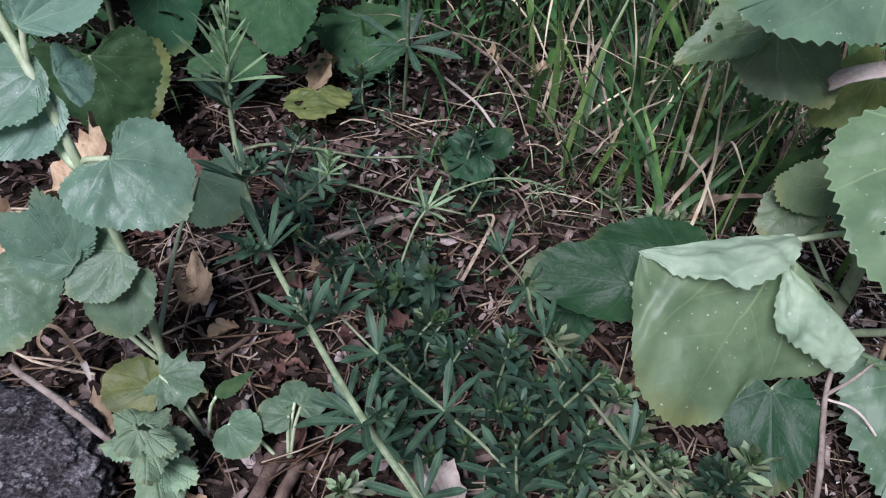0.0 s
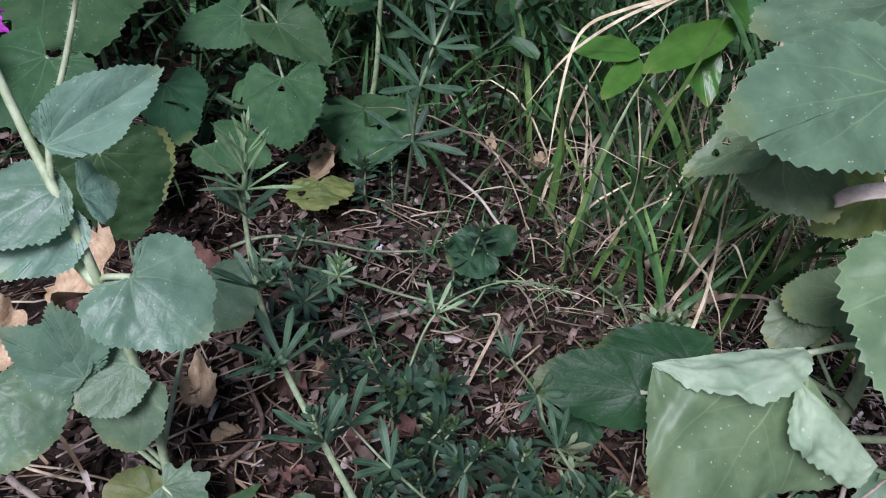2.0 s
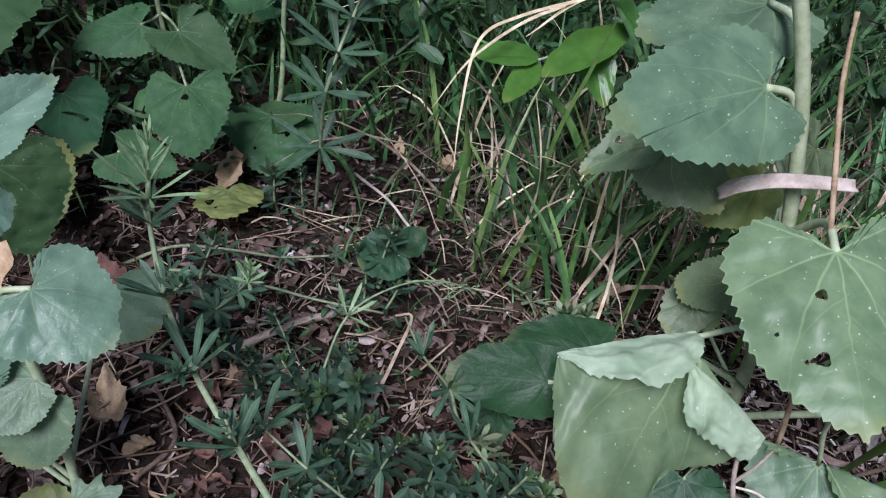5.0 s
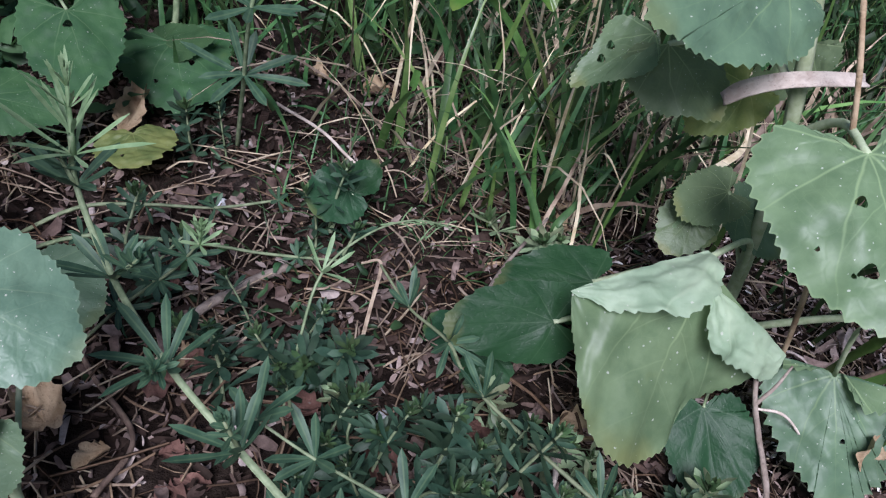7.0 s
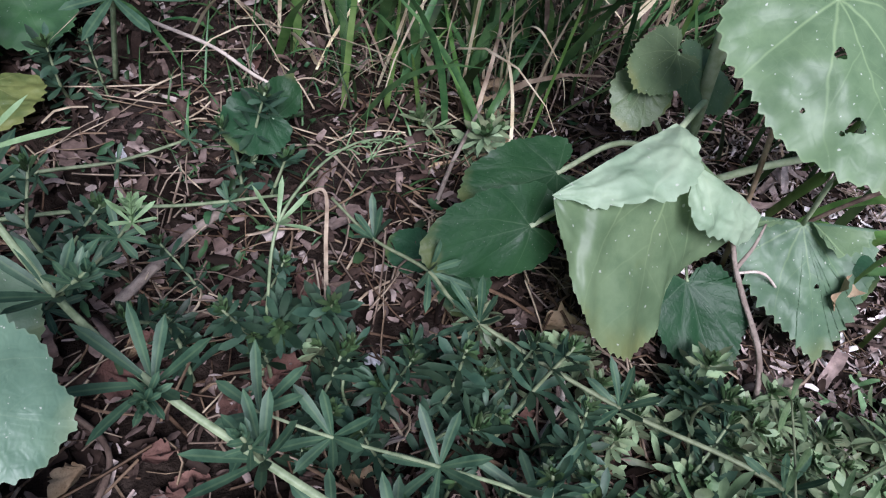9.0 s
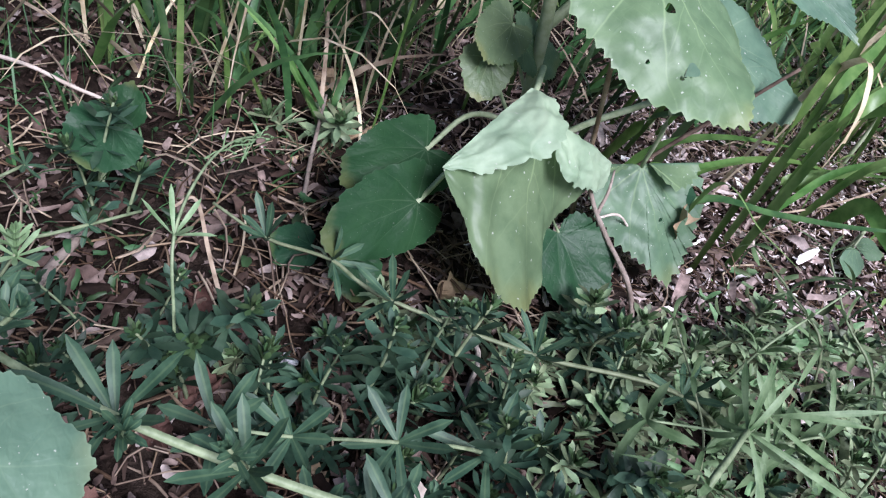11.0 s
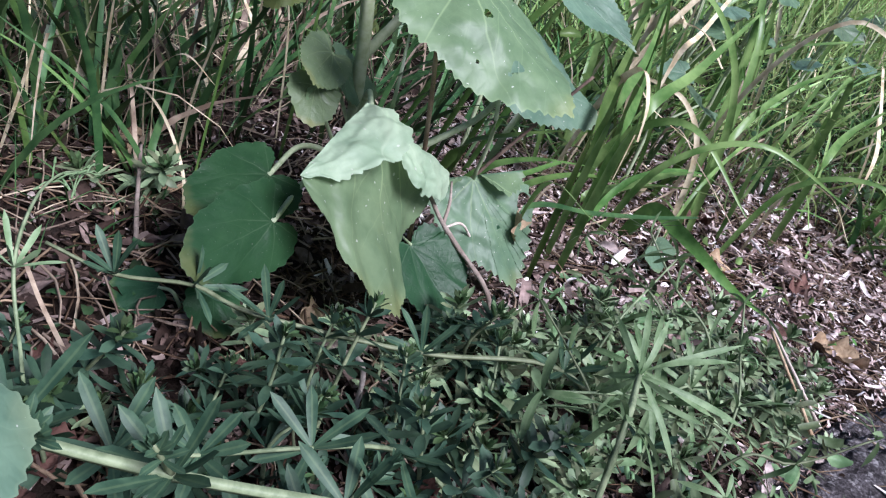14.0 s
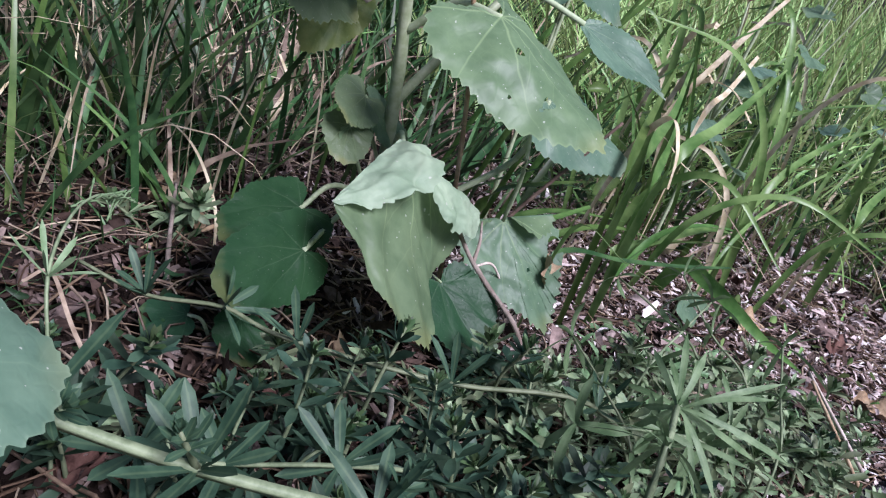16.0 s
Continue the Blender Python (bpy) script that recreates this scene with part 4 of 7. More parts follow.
# ---------------------------------------------------------------- the honesty plant in flower
def honesty_left():
    p = root("honesty_plant", (-0.215, 0.375, ground_z(-0.215, 0.375)), "hairy-stemmed plant in magenta flower with bluish heart-shaped leaves", "plant")
    stalk(p, [(-0.205, 0.378, -0.02), (-0.208, 0.375, 0.12), (-0.221, 0.370, 0.225), (-0.240, 0.385, 0.268), (-0.262, 0.405, 0.300), (-0.285, 0.425, 0.345)], 0.0034, 0.0028, label="pale green bristly stem")
    stalk(p, [(-0.221, 0.370, 0.222), (-0.240, 0.378, 0.240), (-0.258, 0.386, 0.262), (-0.29, 0.395, 0.285)], 0.004, 0.003, name="branch")
    stalk(p, [(-0.245, 0.389, 0.275), (-0.248, 0.404, 0.300), (-0.240, 0.422, 0.335), (-0.234, 0.435, 0.363), (-0.229, 0.438, 0.384)], 0.0021, 0.0014, name="branch", label="bristly flowering shoot")
    bristles(p, [(-0.245, 0.389, 0.275), (-0.248, 0.404, 0.300), (-0.240, 0.422, 0.335), (-0.234, 0.435, 0.363), (-0.229, 0.438, 0.384)], 0.0018, 420, 0.0024, 1)
    bristles(p, [(-0.208, 0.375, 0.12), (-0.221, 0.370, 0.225), (-0.240, 0.385, 0.268), (-0.262, 0.405, 0.300)], 0.003, 420, 0.0018, 2)
    leaf(p, (-0.1988, 0.3662, 0.2335), (-0.1486, 0.3420, 0.2120), (0.16, -0.45, 0.88), 0.073, [BLUISH], label="bluish-green heart-shaped leaf", seed=3, fine=2, teeth=26, bite=0.024, wave=0.016, cup=-0.08, droop=0.04)
    stalk(p, [(-0.219, 0.371, 0.224), (-0.214, 0.368, 0.230), (-0.1988, 0.3662, 0.2335)], 0.002, 0.002, name="petiole")
    leaf(p, (-0.244, 0.390, 0.302), (-0.192, 0.450, 0.328), (0.39, -0.51, 0.77), 0.046, [BLUISH], shape=LANCE, seed=5, teeth=24, bite=0.022, wave=0.02, fold=0.28, fine=2)
    leaf(p, (-0.238, 0.392, 0.276), (-0.288, 0.352, 0.260), (0.1, -0.55, 0.8), 0.055, [BLUISH], shape=LANCE, seed=6, wave=0.03, droop=0.1, bite=0.03, fine=2)
    leaf(p, (-0.230, 0.385, 0.262), (-0.272, 0.356, 0.232), (0.1, -0.6, 0.7), 0.045, [BLUISH], shape=LANCE, seed=7, wave=0.03)
    leaf(p, (-0.232, 0.392, 0.270), (-0.218, 0.412, 0.262), (0.2, -0.6, 0.7), 0.04, [BLUISH], shape=LANCE, seed=8, wave=0.03)
    # lower leaves
    leaf(p, (-0.208, 0.366, 0.140), (-0.224, 0.346, 0.096), (0.05, -0.75, 0.65), 0.046, [HONESTY], shape=ROUND, seed=10, wave=0.02)
    leaf(p, (-0.212, 0.370, 0.155), (-0.248, 0.350, 0.138), (-0.05, -0.7, 0.7), 0.046, [HONESTY], shape=ROUND, seed=11, wave=0.02)
    leaf(p, (-0.292, 0.345, 0.150), (-0.262, 0.310, 0.118), (0.05, -0.6, 0.8), 0.072, [HONESTY], shape=ROUND, seed=13, wave=0.04, cup=-0.1, fine=2, holes=((0.3, 0.25, 0.004),))
    leaf(p, (-0.240, 0.360, 0.150), (-0.252, 0.370, 0.205), (0.2, -0.8, 0.4), 0.042, [BLUISH], shape=LANCE, seed=14, wave=0.05, bite=0.05)
    leaf(p, (-0.238, 0.358, 0.150), (-0.285, 0.362, 0.185), (0.0, -0.8, 0.5), 0.05, [BLUISH], shape=LANCE, seed=16, wave=0.05)
    leaf(p, (-0.202, 0.499, 0.12), (-0.164, 0.462, 0.108), (0.1, -0.6, 0.8), 0.055, [HONESTY], shape=ROUND, seed=18, wave=0.02)
    stalk(p, [(-0.206, 0.378, 0.05), (-0.207, 0.372, 0.11), (-0.208, 0.366, 0.140)], 0.002, 0.0015, name="petiole")
    stalk(p, [(-0.206, 0.378, 0.06), (-0.205, 0.44, 0.10), (-0.202, 0.499, 0.12)], 0.002, 0.0015, name="petiole")
    stalk(p, [(-0.206, 0.378, 0.04), (-0.23, 0.37, 0.10), (-0.240, 0.360, 0.150)], 0.002, 0.0015, name="petiole")
    stalk(p, [(-0.206, 0.378, 0.03), (-0.26, 0.37, 0.12), (-0.290, 0.352, 0.150)], 0.002, 0.0015, name="petiole")
    flower_heads(p, (-0.229, 0.438, 0.384), 6, 5)
    flower_heads(p, (-0.285, 0.425, 0.345), 4, 6)
    flower_heads(p, (-0.29, 0.395, 0.285), 3, 8)
    return p


def flower_heads(p, at, count, seed):
    """Four-petalled flowers on purple sleeves, one by one round a shoot's head."""
    rnd = random.Random(seed)
    for k in range(count):
        a = 2 * math.pi * k / count + rnd.uniform(-0.3, 0.3)
        out = Vector((math.cos(a), math.sin(a) - 0.3, rnd.uniform(0.4, 1.1))).normalized()
        b = Vector(at) + Vector((0, 0, rnd.uniform(-0.004, 0.004)))
        e = b + out * rnd.uniform(0.010, 0.017)
        f = link("flower", tube_mesh("flower", [b, b.lerp(e, 0.4), e], 0.0011, 0.0019, 6, 3), CALYX, p, "magenta four-petalled flower")
        if k % 4 == 3:
            continue
        q = Vector((0, 0, 1)).rotation_difference(out).to_matrix().to_4x4()
        for j in range(4):
            m = Matrix.Translation(e) @ q @ Matrix.Rotation(j * math.pi / 2 + a, 4, "Z") @ Matrix.Rotation(radians(25), 4, "X")
            link("petal", PETAL_MESH, PETAL, f, "", m)


PETAL_MESH = leaf_mesh("petal", 0.0095, 0.0078, shape=OVAL, teeth=2, bite=0.01, wave=0.06, cup=0.1)
honesty_left()


# ---------------------------------------------------------------- honesty plants in the shade behind
def back_plant(foot, leaves, label, stem_top=None):
    p = root("honesty_plant", (*foot, ground_z(*foot)), label, "plant", "young honesty plants in the shade")
    z = ground_z(*foot)
    if stem_top:
        f = Vector((*foot, z - 0.01))
        t = Vector(stem_top)
        stalk(p, [f, f.lerp(t, 0.35) + Vector((0.004, 0, 0.012)), f.lerp(t, 0.7) + Vector((-0.003, 0, 0.006)), t], 0.0038, 0.0026, VINE)
    for i, (base, tip, normal, width, mat, kw) in enumerate(leaves):
        leaf(p, base, tip, normal, width, [mat], seed=50 + i + int(foot[0] * 100), wave=0.025, cup=-0.06, **kw)
        b = Vector(base)
        f = Vector((*foot, z - 0.005)).lerp(Vector((b.x, b.y, z)), 0.35) if not stem_top else Vector((*foot, z)).lerp(Vector(stem_top), min(0.85, b.z / max(0.05, stem_top[2])))
        stalk(p, [f, f.lerp(b, 0.5) + Vector((0, 0.01, -0.004)), b], 0.002, 0.0015, VINE, name="petiole")
    return p


BACK = (0.0, -0.55, 0.82)
# Shade on these plants is put into their darkened leaf colours.
back_plant((-0.33, 0.66), [((-0.3178, 0.598, 0.165), (-0.3000, 0.590, 0.078), (0.1, -0.75, 0.6), 0.100, SHADED_LEAF, dict(fine=2, holes=((0.2, 0.1, 0.003),))),
                           ((-0.40, 0.70, 0.20), (-0.45, 0.62, 0.16), BACK, 0.10, SHADED_LEAF, {}),
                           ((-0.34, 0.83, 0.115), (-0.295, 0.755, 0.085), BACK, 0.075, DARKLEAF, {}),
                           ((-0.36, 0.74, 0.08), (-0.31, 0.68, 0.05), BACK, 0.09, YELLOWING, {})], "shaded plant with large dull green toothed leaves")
back_plant((-0.43, 0.88), [((-0.449, 0.862, 0.240), (-0.37, 0.745, 0.185), (0.05, -0.65, 0.7), 0.16, SHADED_LEAF, {}),
                           ((-0.52, 0.92, 0.22), (-0.60, 0.83, 0.17), BACK, 0.15, SHADED_LEAF, {}),
                           ((-0.40, 0.97, 0.22), (-0.36, 1.06, 0.17), BACK, 0.11, SHADED_LEAF, {})], "shaded plant with large pale green leaves", (-0.44, 0.89, 0.25))
back_plant((-0.245, 0.94), [((-0.272, 0.915, 0.168), (-0.345, 0.882, 0.148), (0.05, -0.5, 0.85), 0.066, SHADED_LEAF, {}),
                            ((-0.228, 0.906, 0.168), (-0.158, 0.860, 0.145), (-0.05, -0.55, 0.85), 0.072, SHADED_LEAF, dict(fold=0.4)),
                            ((-0.205, 0.820, 0.142), (-0.182, 0.740, 0.098), (0.0, -0.68, 0.72), 0.088, SHADED_LEAF, dict(fine=2, holes=((0.03, 0.16, 0.004),)))],
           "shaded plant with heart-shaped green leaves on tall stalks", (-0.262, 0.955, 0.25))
back_plant((-0.125, 0.92), [((-0.118, 0.895, 0.075), (-0.105, 0.815, 0.035), (0.0, -0.5, 0.85), 0.115, SHADED_LEAF, dict(fine=2, holes=((0.22, 0.5, 0.0022), (-0.12, 0.32, 0.003)))),
                            ((-0.13, 0.90, 0.07), (-0.075, 0.872, 0.09), (0.0, -0.5, 0.85), 0.05, SHADED_LEAF, {}),
                            ((-0.15, 0.99, 0.21), (-0.17, 0.93, 0.185), BACK, 0.07, SHADED_LEAF, {})], "low plant with a specked green leaf near the soil", (-0.10, 0.95, 0.28))
back_plant((-0.26, 0.78), [((-0.272, 0.775, 0.080), (-0.205, 0.752, 0.075), (0.0, -0.4, 0.9), 0.065, SHADED_LEAF, {})], "small pale toothed leaf over dead leaves")
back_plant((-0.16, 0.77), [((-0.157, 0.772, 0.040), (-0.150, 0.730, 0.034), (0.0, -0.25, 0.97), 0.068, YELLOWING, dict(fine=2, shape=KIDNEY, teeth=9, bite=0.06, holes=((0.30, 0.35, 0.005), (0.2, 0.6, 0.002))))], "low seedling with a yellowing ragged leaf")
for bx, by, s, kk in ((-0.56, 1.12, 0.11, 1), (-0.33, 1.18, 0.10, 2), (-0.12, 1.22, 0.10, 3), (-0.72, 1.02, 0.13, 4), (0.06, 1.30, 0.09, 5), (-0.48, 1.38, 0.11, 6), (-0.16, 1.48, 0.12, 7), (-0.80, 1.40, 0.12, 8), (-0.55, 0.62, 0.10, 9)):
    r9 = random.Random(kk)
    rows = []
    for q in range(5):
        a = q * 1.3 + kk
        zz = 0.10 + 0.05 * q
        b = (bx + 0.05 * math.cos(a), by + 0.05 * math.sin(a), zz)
        rows.append((b, (b[0] + s * 0.75 * math.cos(a), b[1] + s * 0.6 * math.sin(a) - 0.04, zz - 0.035), (0.1 * math.cos(a), -0.45, 0.85), s * r9.uniform(0.8, 1.1), r9.choice((SHADED_LEAF, SHADED_LEAF, DARKLEAF)), {}))
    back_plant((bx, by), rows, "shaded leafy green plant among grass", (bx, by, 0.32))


# ---------------------------------------------------------------- bedstraw with narrow leaves in rings
YOUNG = plain_plant("young_bedstraw", (0.15, 0.24, 0.11), (0.26, 0.36, 0.20), 0.5, 0.2, 90)


def bedstraw(points, nodes, label, length=0.042, width=0.0065, material=None, r=0.0024, count=8, top=None, seed=0, spread_deg=72, sizes=None, limp=False, tufts=False):
    """A square-stalked trailing stem; nodes: places along it, each with a ring of leaves."""
    p = root("bedstraw_plant", points[0], label, "plant", "bedstraw plants")
    stalk(p, points, r, r * 0.6, VINE, sides=4, steps=5, knob=0.0)
    line = [Vector(q) for q in spline(points, 12)]
    for k, at in enumerate(nodes):
        i = min(range(len(line)), key=lambda j: (line[j] - Vector(at)).length)
        ax = line[min(i + 1, len(line) - 1)] - line[max(i - 1, 0)]
        whorl(p, line[i], ax, count, sizes[k] if sizes else length * (1 if k < len(nodes) - 2 else 0.85), width, material or BEDSTRAW, spread_deg, seed * 10 + k, limp=limp)
        if tufts:
            out = Vector((0.012 * math.cos(2.1 * k), 0.012 * math.sin(2.1 * k) - 0.006, 0.016))
            for up, ring, size, splay in ((0.7, 6, 0.016, 55), (1.0, 6, 0.012, 38), (1.3, 5, 0.008, 22)):
                whorl(p, line[i] + out * up, out, ring, size, 0.0034, material or BEDSTRAW, splay, seed * 10 + 70 + k)
            stalk(p, [line[i], line[i] + out * 0.7, line[i] + out * 1.3], r * 0.5, r * 0.3, VINE, "shoot", sides=5, steps=2)
    if top:
        at, axis, scale = top
        for k, (up, count, size, wide, splay) in enumerate(((0.0, 8, 0.027, 0.0030, 52), (0.008, 6, 0.024, 0.0026, 36), (0.017, 7, 0.019, 0.0024, 40), (0.024, 6, 0.013, 0.0020, 22), (0.028, 5, 0.008, 0.0016, 14))):
            whorl(p, Vector(at) + Vector(axis) * (up * scale), axis, count, size * scale, wide, YOUNG, splay, seed * 10 + 50 + k)
        stalk(p, [at, Vector(at) + Vector(axis) * (0.014 * scale), Vector(at) + Vector(axis) * (0.029 * scale)], r * 0.6, r * 0.3, YOUNG, "shoot_tip", sides=5, steps=2)
    return p


bedstraw([(0.07, 0.19, ground_z(0.07, 0.19) - 0.005), (0.02, 0.225, 0.075), (-0.039, 0.285, 0.108), (-0.084, 0.344, 0.126), (-0.119, 0.391, 0.146), (-0.147, 0.444, 0.163), (-0.166, 0.493, 0.192), (-0.165, 0.497, 0.225)],
         [(-0.039, 0.285, 0.108), (-0.084, 0.344, 0.128), (-0.119, 0.391, 0.146), (-0.147, 0.444, 0.163), (-0.166, 0.493, 0.192)],
         "long climbing bedstraw stem with rings of narrow dark leaves", 0.041, 0.0062, r=0.0034, count=8, top=((-0.165, 0.496, 0.212), (0.05, 0.1, 1.0), 1.7), seed=1, spread_deg=58, tufts=True)
bedstraw([(0.27, 0.17, ground_z(0.27, 0.17) - 0.005), (0.20, 0.235, 0.055), (0.14, 0.317, 0.056), (0.08, 0.41, 0.068), (0.070, 0.452, 0.072), (0.051, 0.496, 0.065), (0.035, 0.535, 0.075)],
         [(0.205, 0.23, 0.055), (0.14, 0.317, 0.056), (0.082, 0.405, 0.068), (0.070, 0.452, 0.072), (0.051, 0.496, 0.065)],
         "trailing bedstraw stem with sparse rings of narrow leaves", 0.034, 0.0055, r=0.0021, count=7, seed=2, spread_deg=48)
budding = bedstraw([(-0.05, 0.45, ground_z(-0.05, 0.45) - 0.004), (-0.035, 0.475, 0.06), (-0.017, 0.502, 0.102), (0.02, 0.53, 0.112), (0.06, 0.552, 0.105), (0.100, 0.566, 0.085)],
         [(-0.017, 0.502, 0.102)], "arching bedstraw shoot with small buds", 0.036, 0.0035, r=0.0014, count=6, seed=3, spread_deg=60, material=YOUNG)
bedstraw([(-0.26, 0.67, ground_z(-0.26, 0.67) - 0.004), (-0.20, 0.675, 0.03), (-0.145, 0.674, 0.032), (-0.086, 0.665, 0.033), (-0.031, 0.664, 0.040)], [(-0.145, 0.674, 0.032), (-0.086, 0.665, 0.033), (-0.031, 0.664, 0.040)],
         "bedstraw stem lying over dead leaves", 0.020, 0.004, r=0.0023, count=6, seed=4)
bedstraw([(-0.27, 0.64, ground_z(-0.27, 0.64) - 0.004), (-0.193, 0.635, 0.032), (-0.103, 0.618, 0.033), (-0.047, 0.606, 0.028), (0.02, 0.60, 0.02)], [(-0.193, 0.635, 0.032), (-0.103, 0.618, 0.033), (-0.02, 0.604, 0.026)],
         "bedstraw stem lying over dead leaves", 0.018, 0.004, r=0.0023, count=6, seed=5)
bedstraw([(-0.06, 0.80, ground_z(-0.06, 0.80) - 0.004), (-0.055, 0.76, 0.10), (-0.050, 0.725, 0.196), (-0.028, 0.743, 0.267), (-0.01, 0.75, 0.31)], [(-0.055, 0.75, 0.12), (-0.050, 0.725, 0.196), (-0.04, 0.735, 0.232), (-0.028, 0.743, 0.267), (-0.018, 0.747, 0.292)],
         "upright bedstraw with broad rings of greyish leaves in shade", 0.055, 0.0085, r=0.0025, seed=6)
bedstraw([(0.06, 0.17, ground_z(0.06, 0.17) - 0.004), (0.075, 0.178, 0.06), (0.096, 0.187, 0.121), (0.13, 0.187, 0.115), (0.162, 0.187, 0.108), (0.22, 0.18, 0.075), (0.28, 0.165, 0.03)], [(0.075, 0.178, 0.065), (0.096, 0.187, 0.121), (0.162, 0.187, 0.108), (0.222, 0.18, 0.073)],
         "wilting pale bedstraw with drooping narrow leaves", 0.056, 0.0044, WILTED, r=0.0026, seed=7, count=8, spread_deg=84, limp=True)
bedstraw([(0.10, 0.25, ground_z(0.10, 0.25) - 0.004), (0.06, 0.29, 0.05), (0.01, 0.325, 0.072), (-0.04, 0.36, 0.085), (-0.075, 0.385, 0.10)], [(0.06, 0.29, 0.05), (0.01, 0.325, 0.072), (-0.04, 0.36, 0.085), (-0.072, 0.383, 0.098)],
         "trailing bedstraw stem with narrow dark leaves", 0.040, 0.0065, r=0.0018, seed=9, count=7)
bedstraw([(0.02, 0.24, ground_z(0.02, 0.24) - 0.004), (0.0, 0.27, 0.05), (-0.03, 0.30, 0.065), (-0.06, 0.32, 0.075)], [(0.0, 0.27, 0.05), (-0.03, 0.30, 0.065), (-0.058, 0.318, 0.074)],
         "trailing bedstraw stem with narrow dark leaves", 0.038, 0.0065, r=0.0018, seed=10, count=7)
bedstraw([(0.30, 0.11, ground_z(0.30, 0.11) - 0.004), (0.25, 0.15, 0.04), (0.20, 0.19, 0.06), (0.15, 0.235, 0.07)], [(0.25, 0.15, 0.04), (0.20, 0.19, 0.06), (0.152, 0.233, 0.07)],
         "wilting pale bedstraw with drooping narrow leaves", 0.036, 0.007, WILTED, r=0.0016, seed=11, count=5, spread_deg=62, limp=True)
rw = random.Random(31)
for k in range(9):
    x, y, a = rw.uniform(0.12, 0.38), rw.uniform(0.06, 0.24), rw.uniform(0, 6.28)
    ends = [(x + s * 0.045 * math.cos(a), y + s * 0.045 * math.sin(a), 0.035 + 0.02 * rw.random() + 0.02 * s) for s in (0, 1, 2)]
    bedstraw([(x - 0.03 * math.cos(a), y - 0.03 * math.sin(a), ground_z(x, y) - 0.004), *ends], [ends[0], ends[1], ends[2]], "sprawling limp bedstraw with pale bent leaves", 0.036, 0.0042, WILTED, r=0.0014, seed=40 + k, count=6, spread_deg=65, limp=True)
bedstraw([(-0.20, 0.53, ground_z(-0.20, 0.53) - 0.004), (-0.16, 0.53, 0.05), (-0.12, 0.525, 0.09), (-0.10, 0.52, 0.12)], [(-0.16, 0.53, 0.05), (-0.13, 0.527, 0.08), (-0.11, 0.522, 0.105)], "young bedstraw shoot with narrow leaves", 0.026, 0.005, r=0.0016, seed=8,
         top=((-0.10, 0.52, 0.118), (0.1, 0, 1), 0.7))


rb = random.Random(77)
for k in range(16):
    b = Vector((0.045, 0.545, 0.108)).lerp(Vector((0.100, 0.566, 0.085)), rb.random())
    d = Vector((rb.uniform(-1, 1), rb.uniform(-1, 0.6), rb.uniform(-0.6, 1))).normalized() * rb.uniform(0.007, 0.016)
    thread = stalk(budding, [b, b + d * 0.5 + Vector((0, 0, 0.002)), b + d], 0.0006, 0.0005, YOUNG, "flower_stalk", steps=2, sides=5)
    stalk(thread, [b + d * 0.95, b + d * 1.08, b + d * 1.25], 0.0011, 0.0006, YOUNG, "bud", "pale yellow-green bud", 6, 3)


# ---------------------------------------------------------------- the mat of small leafy shoots
def shoot_pattern(seed, height, nodes, material=None):
    """An upright shoot: rings of blunt leaves, wide apart below and crowded at its head."""
    rnd = random.Random(seed)
    line = [(0, 0, -0.006), (rnd.uniform(-0.007, 0.007), rnd.uniform(-0.007, 0.007), height * 0.5), (rnd.uniform(-0.012, 0.012), rnd.uniform(-0.012, 0.012), height)]
    p = link("leafy_shoot", tube_mesh("leafy_shoot", line, 0.0015, 0.0009, 5, 4), VINE)
    tagged(p, "small upright green shoot with rings of blunt leaves", "plant", "mat of small leafy shoots")
    at = even(line, 40)
    rows = [((k + 0.7) / nodes * 0.86, 7, 0.0215, 74, 0.26) for k in range(nodes)] + [(0.92, 8, 0.0175, 58, 0.26), (0.97, 8, 0.012, 38, 0.28), (1.0, 6, 0.0075, 18, 0.30)]
    for k, (t, count, size, sp, broad) in enumerate(rows):
        verts, faces = [], []
        size *= rnd.uniform(0.75, 1.15)
        place = Vector(at[int(t * 40)])
        for j in range(count):
            if k < nodes and rnd.random() < 0.14:
                continue
            one = size * rnd.uniform(0.75, 1.15)
            me = narrow_leaf("tmp", one, size * broad * rnd.uniform(0.85, 1.15), rnd.choice((-0.25, -0.1, 0.1, 0.3)), 5, rnd.uniform(-0.05, 0.08))
            m = Matrix.Translation(place) @ Matrix.Rotation(6.283 * j / count + k * 0.5 + rnd.uniform(-0.3, 0.3), 4, "Z") @ Matrix.Rotation(radians(90 - sp + rnd.uniform(-18, 18)), 4, "X") @ Matrix.Rotation(rnd.uniform(-0.5, 0.5), 4, "Y")
            o = len(verts)
            verts += [m @ v.co for v in me.vertices]
            faces += [[o + i for i in f.vertices] for f in me.polygons]
            bpy.data.meshes.remove(me)
        link("leaf_ring", mesh_of("leaf_ring", verts, faces), TIP if t > 0.95 else material or SPROUT, p)
    return p


patterns = [shoot_pattern(1, 0.05, 3), shoot_pattern(2, 0.07, 4), shoot_pattern(3, 0.032, 2), shoot_pattern(4, 0.085, 4), shoot_pattern(5, 0.034, 2, GREYSPROUT), shoot_pattern(6, 0.048, 3, GREYSPROUT)]
spots = []
rs = random.Random(11)


def mat_density(x, y):
    """How thick the mat stands: thick along the front of the pale plant, thinner round it."""
    d = (y - 0.40) + 0.66 * (x - 0.02)
    edge = max(0.0, 1 - (d / 0.085) ** 2) if d > 0 else max(0.0, 1 - (d / 0.17) ** 2)
    return edge * (1.0 if -0.06 < x < 0.50 else 0.0)


